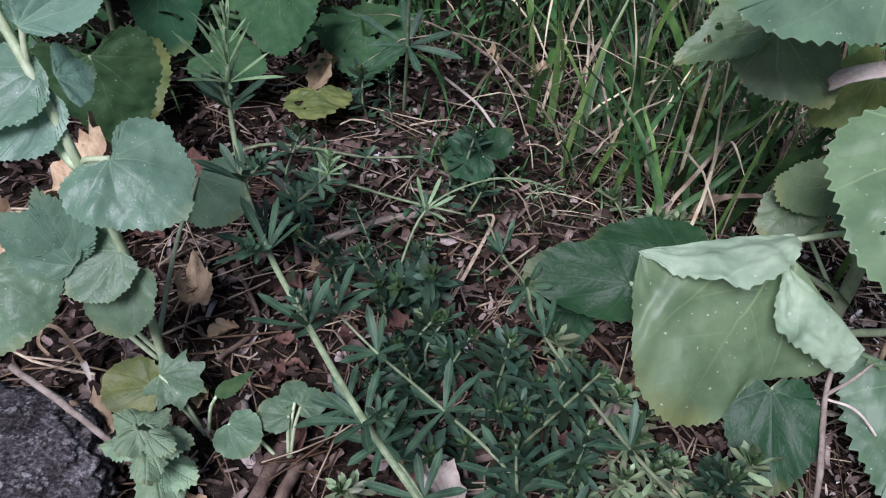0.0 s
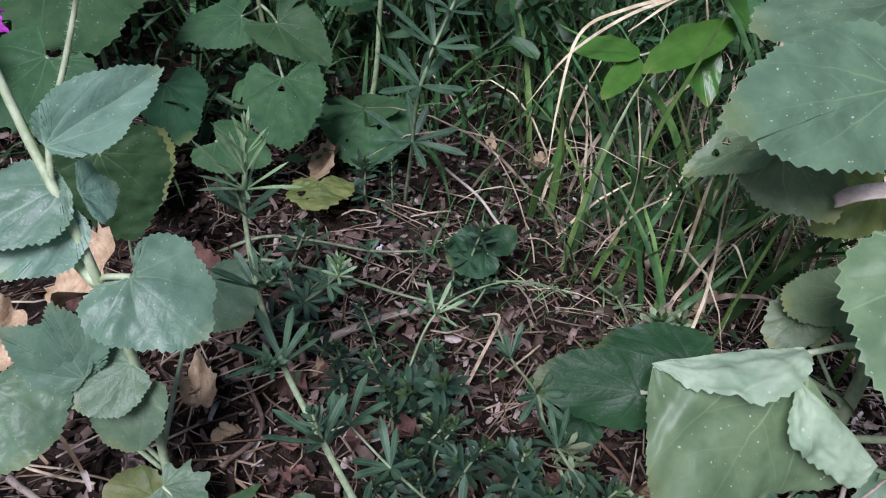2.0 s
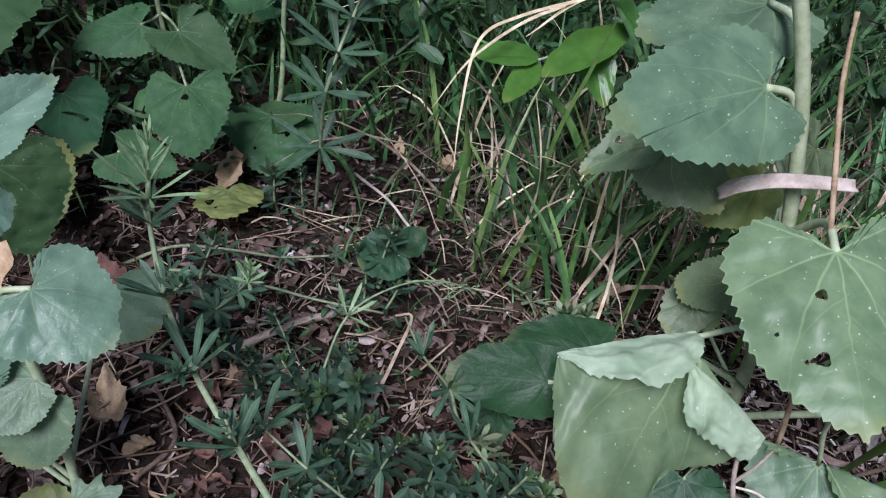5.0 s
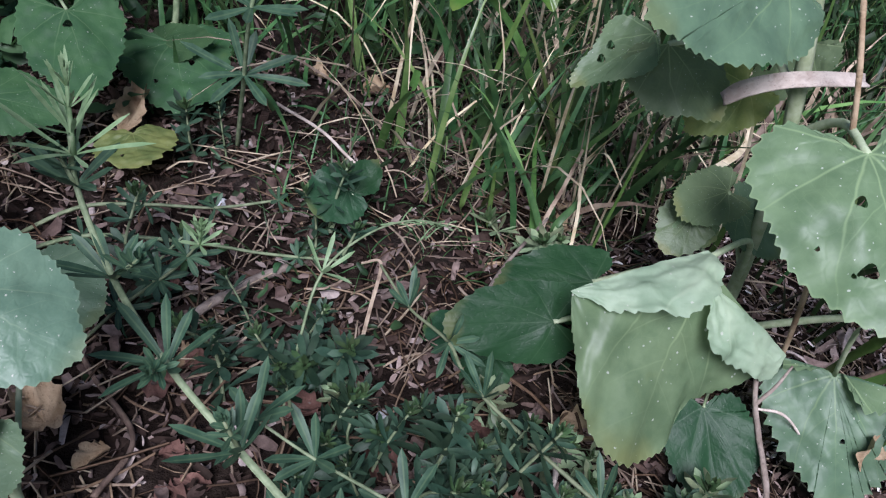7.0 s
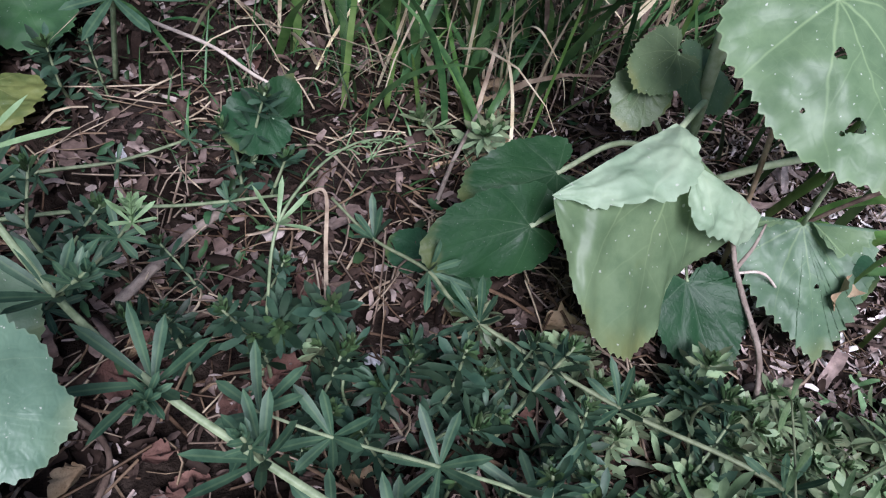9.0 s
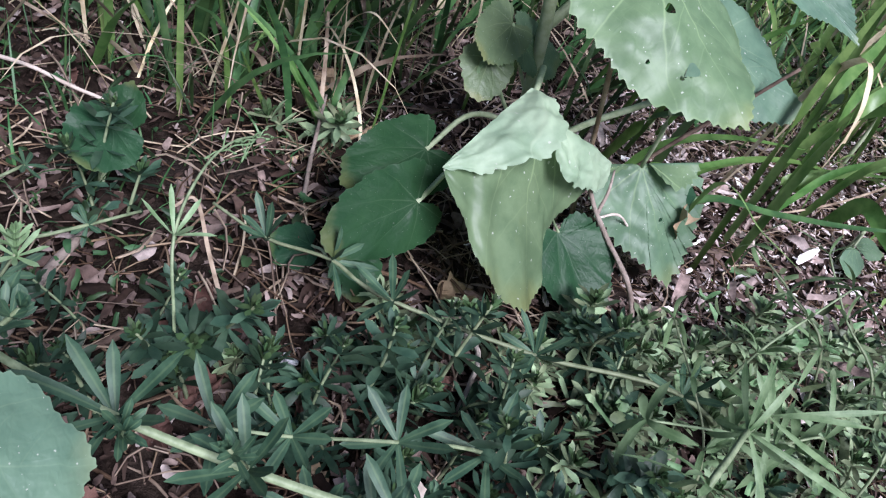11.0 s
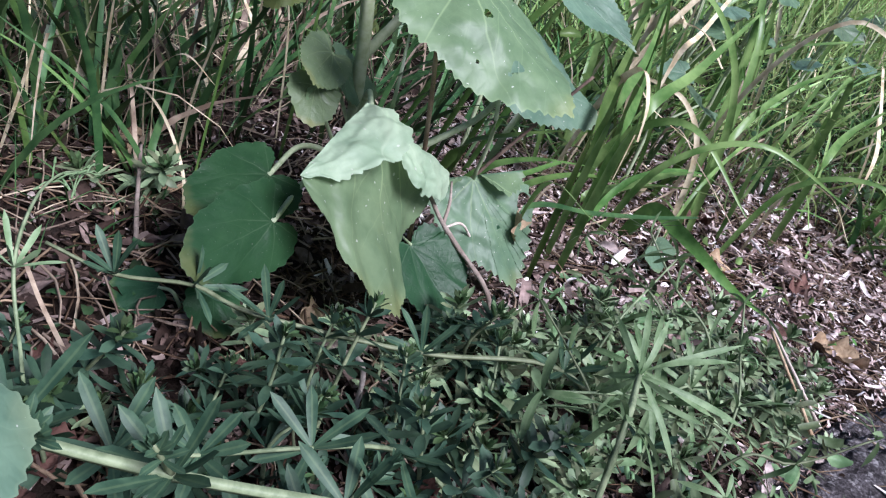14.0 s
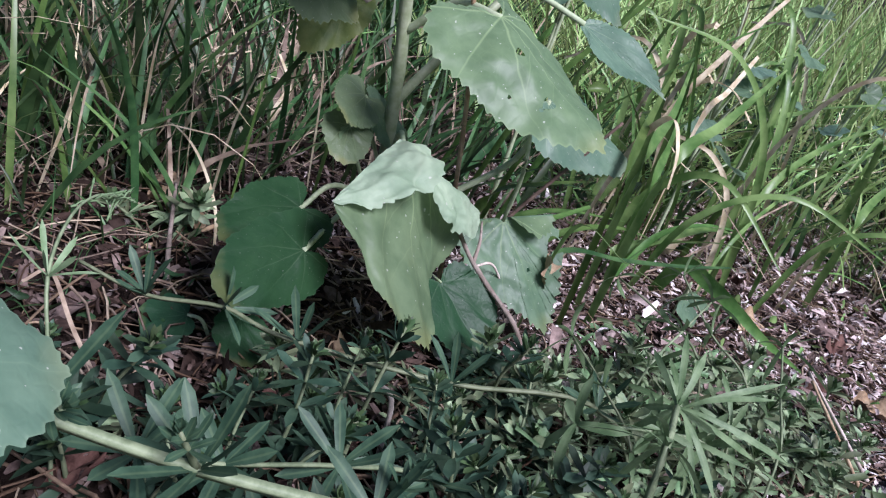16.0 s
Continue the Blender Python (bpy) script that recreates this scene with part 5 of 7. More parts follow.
tries = 0
while len(spots) < 140 and tries < 9000:
    tries += 1
    x, y = rs.uniform(-0.06, 0.50), rs.uniform(0.0, 0.55)
    if rs.random() < mat_density(x, y) and all((x - a) ** 2 + (y - b) ** 2 > 0.0175**2 for a, b in spots):
        spots.append((x, y))
spots += [(-0.10, 0.50), (-0.06, 0.53), (-0.09, 0.47), (-0.02, 0.47), (0.0, 0.63), (0.02, 0.62), (0.015, 0.65), (0.19, 0.62), (0.215, 0.60), (0.23, 0.63), (-0.10, 0.79), (-0.07, 0.77), (-0.13, 0.58), (-0.14, 0.60), (0.255, 0.305), (0.2, 0.304)]
for k, (x, y) in enumerate(spots):
    src = patterns[rs.randrange(4)] if rs.random() > (x - 0.05) * 5 else patterns[4 + rs.randrange(2)]
    lean = pose(x, y, ground_z(x, y), rs.uniform(-22, 22), rs.uniform(-22, 22), rs.uniform(0, 360)) @ Matrix.Scale(rs.uniform(0.75, 1.25), 4)
    if k < len(patterns):
        patterns[k].matrix_basis = lean
    else:
        copy_thing(src, Matrix.Identity(4)).matrix_basis = lean


# ---------------------------------------------------------------- grass
def turf(label, base, height, width, bend, material, lean=None, name="grass", tilt=(0.0, 0.4)):
    n = len(base)
    d = rng.uniform(0, 6.28, n) if lean is None else rng.normal(lean, 1.3, n)
    return tagged(strips(name, base, d, rng.uniform(*height, n), rng.uniform(*width, n), rng.uniform(*bend, n), material, 6, rng.uniform(*tilt, n)), label, "grass", kind="stuff")


def leafage(label, base, lift, size, material):
    """Small loose leaves of low undergrowth at uneven heights."""
    b = base.copy()
    b[:, 2] += rng.uniform(*lift, len(b)) ** 1.0
    return tagged(flakes("undergrowth", b, rng.uniform(*size, len(b)), material), label, "undergrowth", kind="stuff")


def clear(x, y):
    """Where grass grows behind the bare patch, clear of the open litter."""
    return y > 0.62 + 0.25 * math.exp(-((x + 0.05) / 0.14) ** 2) and not (x < 0.0 and y < 0.98)


turf("lit-toned green grass at the edge of the dead leaves", feet(40, 0.06, 0.50, 0.66, 0.95, 0.04, 20, clear), (0.06, 0.22), (0.002, 0.007), (0.1, 1.6), LIT_GRASS, tilt=(0.0, 0.7))
turf("broad shaded green grass at the edge of the dead leaves", feet(270, 0.10, 0.85, 0.66, 1.15, 0.05, 60, clear), (0.10, 0.30), (0.006, 0.014), (0.1, 1.2), SHADED_GRASS, tilt=(0.0, 0.6))
turf("lighter broad green grass at the edge of the dead leaves", feet(40, 0.06, 0.70, 0.66, 1.0, 0.05, 24, clear), (0.10, 0.30), (0.005, 0.011), (0.2, 1.6), LIT_GRASS, tilt=(0.0, 0.6))
turf("fine shaded grass at the edge of the dead leaves", feet(200, 0.06, 0.75, 0.66, 1.15, 0.05, 50, clear), (0.05, 0.20), (0.0018, 0.0045), (0.2, 2.0), SHADED_GRASS, tilt=(0.0, 0.8))
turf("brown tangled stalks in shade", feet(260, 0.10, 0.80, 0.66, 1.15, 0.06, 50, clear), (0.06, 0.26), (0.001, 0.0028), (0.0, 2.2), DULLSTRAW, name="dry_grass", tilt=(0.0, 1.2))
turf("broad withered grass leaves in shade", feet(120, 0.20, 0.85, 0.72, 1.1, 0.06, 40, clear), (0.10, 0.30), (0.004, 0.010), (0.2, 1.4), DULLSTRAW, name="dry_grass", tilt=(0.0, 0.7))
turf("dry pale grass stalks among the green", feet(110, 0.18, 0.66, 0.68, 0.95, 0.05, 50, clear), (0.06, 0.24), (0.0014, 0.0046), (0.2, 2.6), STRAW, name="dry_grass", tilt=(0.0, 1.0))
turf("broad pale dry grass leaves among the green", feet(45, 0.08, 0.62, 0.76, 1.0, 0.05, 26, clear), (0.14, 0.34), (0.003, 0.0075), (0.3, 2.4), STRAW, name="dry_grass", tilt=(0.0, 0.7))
# Unseen blade tops are made taller to keep light off this ground.
turf("shaded grass behind the plants", feet(1500, -1.0, 1.5, 1.05, 2.3, 0.05, 150), (0.22, 0.58), (0.005, 0.014), (0.1, 1.6), SHADED_GRASS, tilt=(0.0, 0.7))
turf("low shaded grass behind the dead leaves", feet(320, -0.15, 0.5, 0.90, 1.4, 0.04, 50), (0.06, 0.24), (0.003, 0.010), (0.3, 2.0), SHADED_GRASS, tilt=(0.0, 0.7))
turf("low shaded grass among the young plants", feet(260, -1.0, -0.2, 0.80, 1.5, 0.04, 60), (0.05, 0.18), (0.002, 0.008), (0.3, 2.0), SHADED_GRASS, tilt=(0.0, 0.8))
# Leaves coloured for shade and raised high to cut the light.
leafage("low dark leafy undergrowth behind the dead leaves", feet(2200, -0.15, 1.1, 0.95, 1.7), (0.01, 0.34), (0.008, 0.026), SHADED_UNDERGROWTH)
leafage("low dark leafy undergrowth among the young plants", feet(900, -1.0, -0.15, 0.80, 1.5), (0.005, 0.11), (0.008, 0.024), SHADED_UNDERGROWTH)
leafage("tiny green leaves among the dead leaves", feet(260, -0.15, 0.35, 0.48, 0.9, 0.03, 45), (0.006, 0.03), (0.003, 0.009), SHADED_UNDERGROWTH)
turf("sparse short grass over dead leaves", feet(260, -0.05, 0.32, 0.56, 0.85), (0.02, 0.09), (0.001, 0.003), (0.3, 1.9), SHADED_GRASS, tilt=(0.0, 0.9))


# Blades coloured as lit mostly stand here; those coloured as shaded elsewhere.
def sunny(x, y):
    return (y > 0.34 - 0.20 * (x - 0.5) or x > 1.12 + 0.1 * math.sin(9 * y)) and not (x < 0.62 and y < 0.42) and y < 0.40 + 0.28 * max(0.0, x - 0.7)


def far_meadow(x, y):
    """The open meadow farther off, with a ragged outline."""
    return math.hypot((x - 4.3) / 2.7, (y + 0.1) / 3.3) + 0.25 * noise.noise((x * 1.3, y * 1.3, 9.0)) < 1.0


turf("broad bright grass leaves spreading in the light", feet(400, 0.52, 1.35, -0.25, 0.75, 0.05, 70, sunny), (0.12, 0.34), (0.005, 0.013), (0.6, 2.6), LIT_GRASS, tilt=(0.0, 0.9))
turf("bright green grass leaning in the light", feet(420, 0.5, 1.6, -0.3, 0.9, 0.05, 80, sunny), (0.10, 0.36), (0.002, 0.006), (0.4, 2.6), LIT_GRASS, tilt=(0.0, 0.8))
# Dark understory: shade between the meadow blades, put in as grass.
turf("low grass darkened as shade under the meadow", feet(3200, 0.95, 3.2, -0.9, 1.6, 0.06, 300), (0.08, 0.24), (0.004, 0.011), (0.1, 1.6), SHADED_GRASS, tilt=(0.0, 0.8))
turf("tall yellow-green meadow grass", feet(3000, 1.05, 3.2, -0.9, 1.6, 0.06, 300), (0.16, 0.48), (0.003, 0.010), (0.2, 2.0), SUNLIT_MEADOW, tilt=(0.0, 0.7))
turf("light green meadow grass farther off", feet(7000, 2.0, 7.0, -3.5, 3.3, 0, 0, far_meadow), (0.25, 0.55), (0.006, 0.016), (0.1, 1.0), SUNLIT_MEADOW)
turf("pale dry stalks in the meadow", feet(150, 0.6, 1.5, -0.2, 0.9, 0.06, 50, sunny), (0.08, 0.34), (0.002, 0.007), (0.0, 1.8), STRAW, name="dry_grass", tilt=(0.1, 1.1))
turf("pale dry stalks farther out in the meadow", feet(260, 1.1, 2.8, -0.4, 1.3, 0.06, 70), (0.12, 0.40), (0.002, 0.007), (0.0, 1.4), STRAW, name="dry_grass", tilt=(0.0, 0.8))
# Dark leaves added so that the meadow's gaps read as shade.
leafage("dark leaves added as shade low in the meadow", feet(1500, 0.55, 2.2, -0.5, 1.0, 0, 0, sunny), (0.0, 0.10), (0.008, 0.024), SHADED_UNDERGROWTH)
leafage("yellowed and green leaf scraps among the shoots", feet(420, 0.12, 0.48, 0.0, 0.28), (0.004, 0.05), (0.004, 0.011), WILTED)
leafage("tiny green leaves on the pale litter", feet(160, 0.40, 1.2, -0.25, 0.35, 0.03, 26), (0.004, 0.03), (0.003, 0.010), LIT_GRASS)
leafage("small green leaves among the meadow grass", feet(700, 0.62, 1.8, -0.3, 0.8, 0.05, 60, sunny), (0.0, 0.24), (0.006, 0.022), BLADE)
turf("broad shaded grass round the tall plant's foot", feet(170, 0.48, 1.0, 0.44, 0.8, 0.05, 40), (0.10, 0.30), (0.005, 0.014), (0.1, 1.4), SHADED_GRASS, -0.5, tilt=(0.0, 0.8))
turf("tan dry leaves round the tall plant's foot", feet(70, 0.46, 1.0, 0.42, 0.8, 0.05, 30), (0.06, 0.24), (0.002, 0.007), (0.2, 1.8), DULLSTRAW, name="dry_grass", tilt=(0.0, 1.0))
turf("shaded grass behind the tall plant", feet(520, 0.45, 1.6, 0.85, 1.8, 0.05, 80), (0.20, 0.50), (0.005, 0.012), (0.1, 1.4), SHADED_GRASS, tilt=(0.0, 0.6))


def around(x, y):
    """Ground outside the part that is open to view, thinning outward."""
    r = math.hypot(x - 0.2, y - 0.4)
    return 1.5 < r + 0.3 * math.sin(5 * x) < 4.5 and not (x > 1.3 and y < 1.8)


turf("rough green grass on the ground around", feet(5200, -4.2, 4.6, -4.0, 4.8, 0.16, 420, around), (0.08, 0.30), (0.004, 0.012), (0.1, 1.6), SHADED_GRASS, tilt=(0.0, 0.7))
turf("dry grass on the ground around", feet(900, -4.2, 4.6, -4.0, 4.8, 0.12, 120, around), (0.08, 0.30), (0.002, 0.006), (0.1, 1.8), STRAW, name="dry_grass", tilt=(0.0, 0.9))


# ---------------------------------------------------------------- single blades and straws
def ribbon_mesh(name, points, width, taper=0.15, seg=6, roll=0.0, fold=0.3, faces_to=None):
    """A flat grass leaf along a line, narrowing to its end."""
    line = spline(points, seg)
    n = len(line)
    verts, faces, uv = [], [], []
    for i, c in enumerate(line):
        t = i / (n - 1)
        d = (line[min(i + 1, n - 1)] - line[max(i - 1, 0)]).normalized()
        s = d.cross(Vector(faces_to or (math.sin(roll), -0.4, 0.9))).normalized()
        up = s.cross(d)
        w = width * 0.5 * (0.75 + 0.25 * min(1, 6 * t)) * (1 - (1 - taper) * t**2.5)
        for k in (-1, 0, 1):
            verts.append(c + s * (k * w) + up * (abs(k) * w * fold))
            uv.append((0.5 + 0.5 * k, t))
        if i:
            a, b = 3 * i - 3, 3 * i
            faces += [(a, a + 1, b + 1, b), (a + 1, a + 2, b + 2, b + 1)]
    me = mesh_of(name, verts, faces, uv)
    return me


def blade(points, width, label, material=None, name="grass_blade", category="grass", roll=0.0, taper=0.1, faces_to=None):
    ob = link(name, ribbon_mesh(name, points, width, taper, 7, roll, 0.3, faces_to), material or BLADE)
    return tagged(ob, label, category, "single grass leaves and straws")


def foot(x, y):
    return (x, y, ground_z(x, y) - 0.003)


# pale straws arching over the shaded grass
blade([foot(0.36, 0.90), (0.35, 0.885, 0.22), (0.333, 0.871, 0.314), (0.231, 0.814, 0.291), (0.14, 0.77, 0.275), (0.097, 0.749, 0.253), (0.082, 0.70, 0.20), (0.080, 0.678, 0.147)], 0.0052, "pale dry grass leaf arching down", STRAW, "straw")
blade([foot(0.30, 0.93), (0.26, 0.92, 0.25), (0.121, 0.87, 0.308), (0.03, 0.825, 0.28), (-0.051, 0.785, 0.254)], 0.0045, "pale dry grass leaf arching down", STRAW, "straw")
blade([foot(0.31, 0.91), (0.27, 0.88, 0.25), (0.18, 0.82, 0.265), (0.10, 0.77, 0.23), (0.06, 0.76, 0.17)], 0.005, "pale dry grass leaf bent over", STRAW, "straw")
blade([foot(0.42, 0.88), (0.39, 0.86, 0.25), (0.30, 0.83, 0.305), (0.21, 0.80, 0.29), (0.15, 0.78, 0.25)], 0.009, "broad pale dry leaf among grass", STRAW, "straw")
blade([foot(0.25, 0.70), (0.244, 0.69, 0.13), (0.235, 0.665, 0.20), (0.226, 0.66, 0.26)], 0.0042, "upright pale dry stalk", STRAW, "straw", taper=0.6)
blade([foot(0.275, 0.66), (0.262, 0.655, 0.07), (0.25, 0.65, 0.13), (0.237, 0.64, 0.20)], 0.0034, "upright pale dry stalk", STRAW, "straw", taper=0.6)
blade([foot(0.230, 0.582), (0.237, 0.593, 0.018), (0.252, 0.624, 0.043), (0.264, 0.656, 0.056), (0.278, 0.696, 0.055), (0.282, 0.729, 0.036), (0.279, 0.742, 0.018)], 0.0036, "thin pale straw bent in a bow", STRAW, "straw")
blade([foot(0.17, 0.73), (0.175, 0.70, 0.10), (0.165, 0.68, 0.17), (0.15, 0.69, 0.23)], 0.0034, "pale thin straw among grass", STRAW, "straw")
blade([foot(0.28, 0.67), (0.265, 0.665, 0.06), (0.262, 0.63, 0.11), (0.275, 0.60, 0.09)], 0.0045, "pale folded straw on litter", STRAW, "straw")
blade([foot(-0.01, 0.44), (0.005, 0.47, 0.015), (0.03, 0.53, 0.03), (0.045, 0.568, 0.045), (0.03, 0.575, 0.04)], 0.0034, "pale hooked straw over the shoots", DULLSTRAW, "straw", taper=0.6)
blade([foot(0.43, 0.62), (0.41, 0.63, 0.14), (0.36, 0.655, 0.22), (0.30, 0.68, 0.17)], 0.006, "curved tan dry grass leaf", STRAW, "straw")
blade([foot(0.50, 0.80), (0.45, 0.78, 0.15), (0.41, 0.76, 0.25), (0.36, 0.75, 0.33)], 0.0055, "pinkish dry upright stalk", DULLSTRAW, "straw", taper=0.7)
blade([foot(0.44, 0.77), (0.40, 0.76, 0.13), (0.375, 0.755, 0.24), (0.345, 0.76, 0.33)], 0.0045, "pinkish dry upright stalk", DULLSTRAW, "straw", taper=0.7)
# pale straws on the light side
blade([foot(0.60, 0.36), (0.56, 0.33, 0.12), (0.53, 0.30, 0.185), (0.505, 0.278, 0.165), (0.497, 0.270, 0.128)], 0.0075, "pale straw hanging over green grass", STRAW, "straw", taper=0.8)
blade([foot(0.72, 0.36), (0.74, 0.33, 0.13), (0.78, 0.29, 0.24), (0.85, 0.25, 0.33)], 0.008, "pale upright straw in grass", STRAW, "straw", taper=0.5)
blade([foot(0.90, 0.42), (0.84, 0.36, 0.20), (0.76, 0.32, 0.26), (0.67, 0.31, 0.265)], 0.008, "pale bent straw in grass", STRAW, "straw", taper=0.5)
blade([foot(0.92, 0.36), (0.86, 0.33, 0.14), (0.78, 0.30, 0.195), (0.70, 0.29, 0.205)], 0.009, "pale bent straw in grass", STRAW, "straw", taper=0.5)
blade([foot(0.95, 0.30), (0.90, 0.30, 0.20), (0.83, 0.30, 0.29), (0.74, 0.32, 0.30)], 0.007, "pale bent straw in grass", STRAW, "straw", taper=0.5)
blade([foot(1.15, 0.15), (1.05, 0.12, 0.03), (0.92, 0.16, 0.02), (0.70, 0.24, -0.02), (0.55, 0.30, -0.02)], 0.0028, "long straw lying over the litter", DULLSTRAW, "straw", taper=0.8)
# broad green blades
blade([foot(0.62, 0.46), (0.63, 0.42, 0.09), (0.66, 0.36, 0.17), (0.72, 0.30, 0.245), (0.80, 0.24, 0.30)], 0.009, "broad bright green grass leaf", roll=0.5)
blade([foot(0.57, 0.50), (0.59, 0.46, 0.12), (0.63, 0.40, 0.24), (0.69, 0.34, 0.36)], 0.009, "broad bright green grass leaf", roll=0.5)
blade([foot(0.54, 0.46), (0.55, 0.43, 0.10), (0.57, 0.40, 0.22), (0.60, 0.36, 0.34)], 0.008, "broad bright green grass leaf", roll=0.5)
blade([foot(0.60, 0.56), (0.62, 0.50, 0.15), (0.68, 0.44, 0.27), (0.78, 0.38, 0.36)], 0.008, "broad bright green grass leaf", roll=0.5)
blade([foot(0.47, 0.44), (0.50, 0.41, 0.02), (0.56, 0.37, 0.035), (0.66, 0.31, 0.02)], 0.011, "green grass leaf lying outward", roll=0.3)
blade([foot(0.46, 0.46), (0.47, 0.43, 0.05), (0.50, 0.39, 0.075), (0.55, 0.35, 0.085)], 0.012, "green grass leaf lying outward", roll=0.3)
blade([foot(0.47, 0.40), (0.52, 0.36, 0.02), (0.60, 0.31, 0.03), (0.70, 0.25, 0.0)], 0.010, "green grass leaf lying outward", roll=0.3)
blade([foot(0.70, 0.26), (0.725, 0.27, 0.05), (0.69, 0.285, 0.13), (0.665, 0.305, 0.205), (0.64, 0.32, 0.255)], 0.006, "tall upright green grass leaf", roll=1.2, taper=0.3)
blade([foot(0.680, 0.245), (0.665, 0.225, 0.000), (0.629, 0.189, 0.006), (0.598, 0.156, 0.006), (0.591, 0.110, -0.012), (0.632, 0.052, -0.045)], 0.0190, "broad green grass leaf bowing to the soil", faces_to=(-0.85, 0.1, 0.42))
blade([foot(0.86, 0.24), (0.88, 0.20, 0.05), (0.93, 0.12, 0.07), (1.0, 0.04, 0.0)], 0.010, "green grass leaf bowing to the soil", roll=0.4)
blade([foot(0.60, 0.30), (0.66, 0.26, 0.03), (0.76, 0.18, 0.035), (0.85, 0.10, -0.04)], 0.009, "green grass leaf bowing to the soil", roll=0.4)
rg = random.Random(58)
for k in range(34):
    x, y = rg.uniform(0.62, 1.15), rg.uniform(0.12, 0.42)
    if k % 3 == 0:
        x, y = rg.uniform(0.85, 1.5), rg.uniform(-0.15, 0.25)
    a, reach, high = rg.uniform(0, 6.28), rg.uniform(0.08, 0.28), rg.uniform(0.10, 0.32)
    dx, dy, sag = reach * math.cos(a), reach * math.sin(a), rg.uniform(0.35, 1.0)
    line = [foot(x, y), (x + 0.15 * dx, y + 0.15 * dy, high * 0.5), (x + 0.5 * dx, y + 0.5 * dy, high * 0.92), (x + dx, y + dy, high * sag)]
    dry = k % 6 == 5
    blade(line, rg.uniform(0.006, 0.009) if dry else rg.uniform(0.006, 0.013), "white dry grass leaf bent over" if dry else "broad green grass leaf in the light", STRAW if dry else LIT_GRASS, "straw" if dry else "grass_blade", taper=0.5 if dry else 0.12, faces_to=(-0.8, rg.uniform(-0.5, 0.5), rg.uniform(0.2, 0.7)))
# blades and straws at the edge of the light
blade([foot(0.476, 0.286), (0.498, 0.279, 0.141), (0.587, 0.252, 0.190), (0.708, 0.221, 0.248)], 0.0139, "broad bright green grass leaf", LIT_GRASS, roll=0.5, taper=0.15)
blade([foot(0.504, 0.306), (0.526, 0.306, 0.135), (0.614, 0.307, 0.173), (0.705, 0.319, 0.219)], 0.0128, "broad bright green grass leaf", LIT_GRASS, roll=0.5, taper=0.20)
blade([foot(0.435, 0.307), (0.460, 0.310, 0.134), (0.559, 0.321, 0.172), (0.661, 0.329, 0.214)], 0.0118, "broad green grass leaf", BLADE, roll=0.5, taper=0.20)
blade([foot(0.813, 0.380), (0.783, 0.330, 0.184), (0.759, 0.292, 0.198), (0.738, 0.264, 0.199), (0.705, 0.231, 0.179)], 0.0099, "white dry grass leaf bent over", STRAW, "straw", roll=0.0, taper=0.60)
blade([foot(0.713, 0.289), (0.728, 0.286, 0.147), (0.786, 0.273, 0.190), (0.845, 0.261, 0.235)], 0.0076, "white dry grass leaf leaning in grass", STRAW, "straw", roll=0.0, taper=0.60)
blade([foot(0.703, 0.341), (0.698, 0.328, 0.116), (0.678, 0.275, 0.108), (0.657, 0.216, 0.097)], 0.0047, "pale straw fallen across grass", STRAW, "straw", roll=0.0, taper=0.60)
blade([foot(0.816, 0.188), (0.844, 0.177, 0.065), (0.956, 0.131, 0.135), (1.067, 0.051, 0.191)], 0.0117, "broad green grass leaf reaching outward", LIT_GRASS, roll=0.3, taper=0.15)
blade([foot(0.974, 0.220), (0.983, 0.211, 0.120), (1.019, 0.175, 0.163), (1.050, 0.121, 0.191), (1.105, 0.061, 0.211)], 0.0140, "broad pale green grass leaf reaching outward", LIT_GRASS, roll=0.3, taper=0.30)
blade([foot(0.935, 0.121), (0.937, 0.124, -0.075), (0.948, 0.136, -0.017), (0.957, 0.085, 0.030), (0.926, 0.042, 0.016), (0.894, 0.018, -0.017)], 0.0120, "pale green grass leaf bowing down", LIT_GRASS, roll=0.2, taper=0.50)
blade([foot(0.366, 0.390), (0.371, 0.383, 0.066), (0.388, 0.354, 0.082), (0.424, 0.321, 0.104)], 0.0094, "green grass leaf lying outward", BLADE, roll=0.3, taper=0.50)
blade([foot(0.399, 0.346), (0.411, 0.332, 0.050), (0.458, 0.275, 0.055), (0.502, 0.224, 0.059), (0.545, 0.180, 0.065)], 0.0100, "green grass leaf lying outward", SHADED_GRASS, roll=0.3, taper=0.30)
blade([foot(0.626, 0.297), (0.639, 0.289, -0.005), (0.693, 0.255, 0.013), (0.745, 0.217, 0.027), (0.770, 0.180, 0.025), (0.778, 0.146, -0.003)], 0.0132, "green grass leaf bowing outward", LIT_GRASS, roll=0.3, taper=0.30)
blade([foot(0.636, 0.313), (0.648, 0.303, -0.012), (0.699, 0.266, -0.000), (0.746, 0.222, 0.005)], 0.0108, "green grass leaf lying outward", LIT_GRASS, roll=0.3, taper=0.30)
blade([foot(0.380, 0.335), (0.377, 0.321, 0.096), (0.361, 0.267, 0.095), (0.355, 0.226, 0.091)], 0.0047, "thin grass leaf lying over litter", LIT_GRASS, roll=0.3, taper=0.30)
blade([foot(0.682, 0.268), (0.675, 0.254, 0.096), (0.650, 0.198, 0.078), (0.614, 0.134, 0.042)], 0.0041, "brown dry stalk bowing to the litter", DULLSTRAW, "straw", roll=0.0, taper=0.60)
blade([foot(0.691, 0.198), (0.735, 0.185, 0.029), (0.909, 0.134, 0.084), (1.204, 0.001, 0.165)], 0.0053, "long thin grass stalk leaning outward", LIT_GRASS, roll=0.0, taper=0.50)
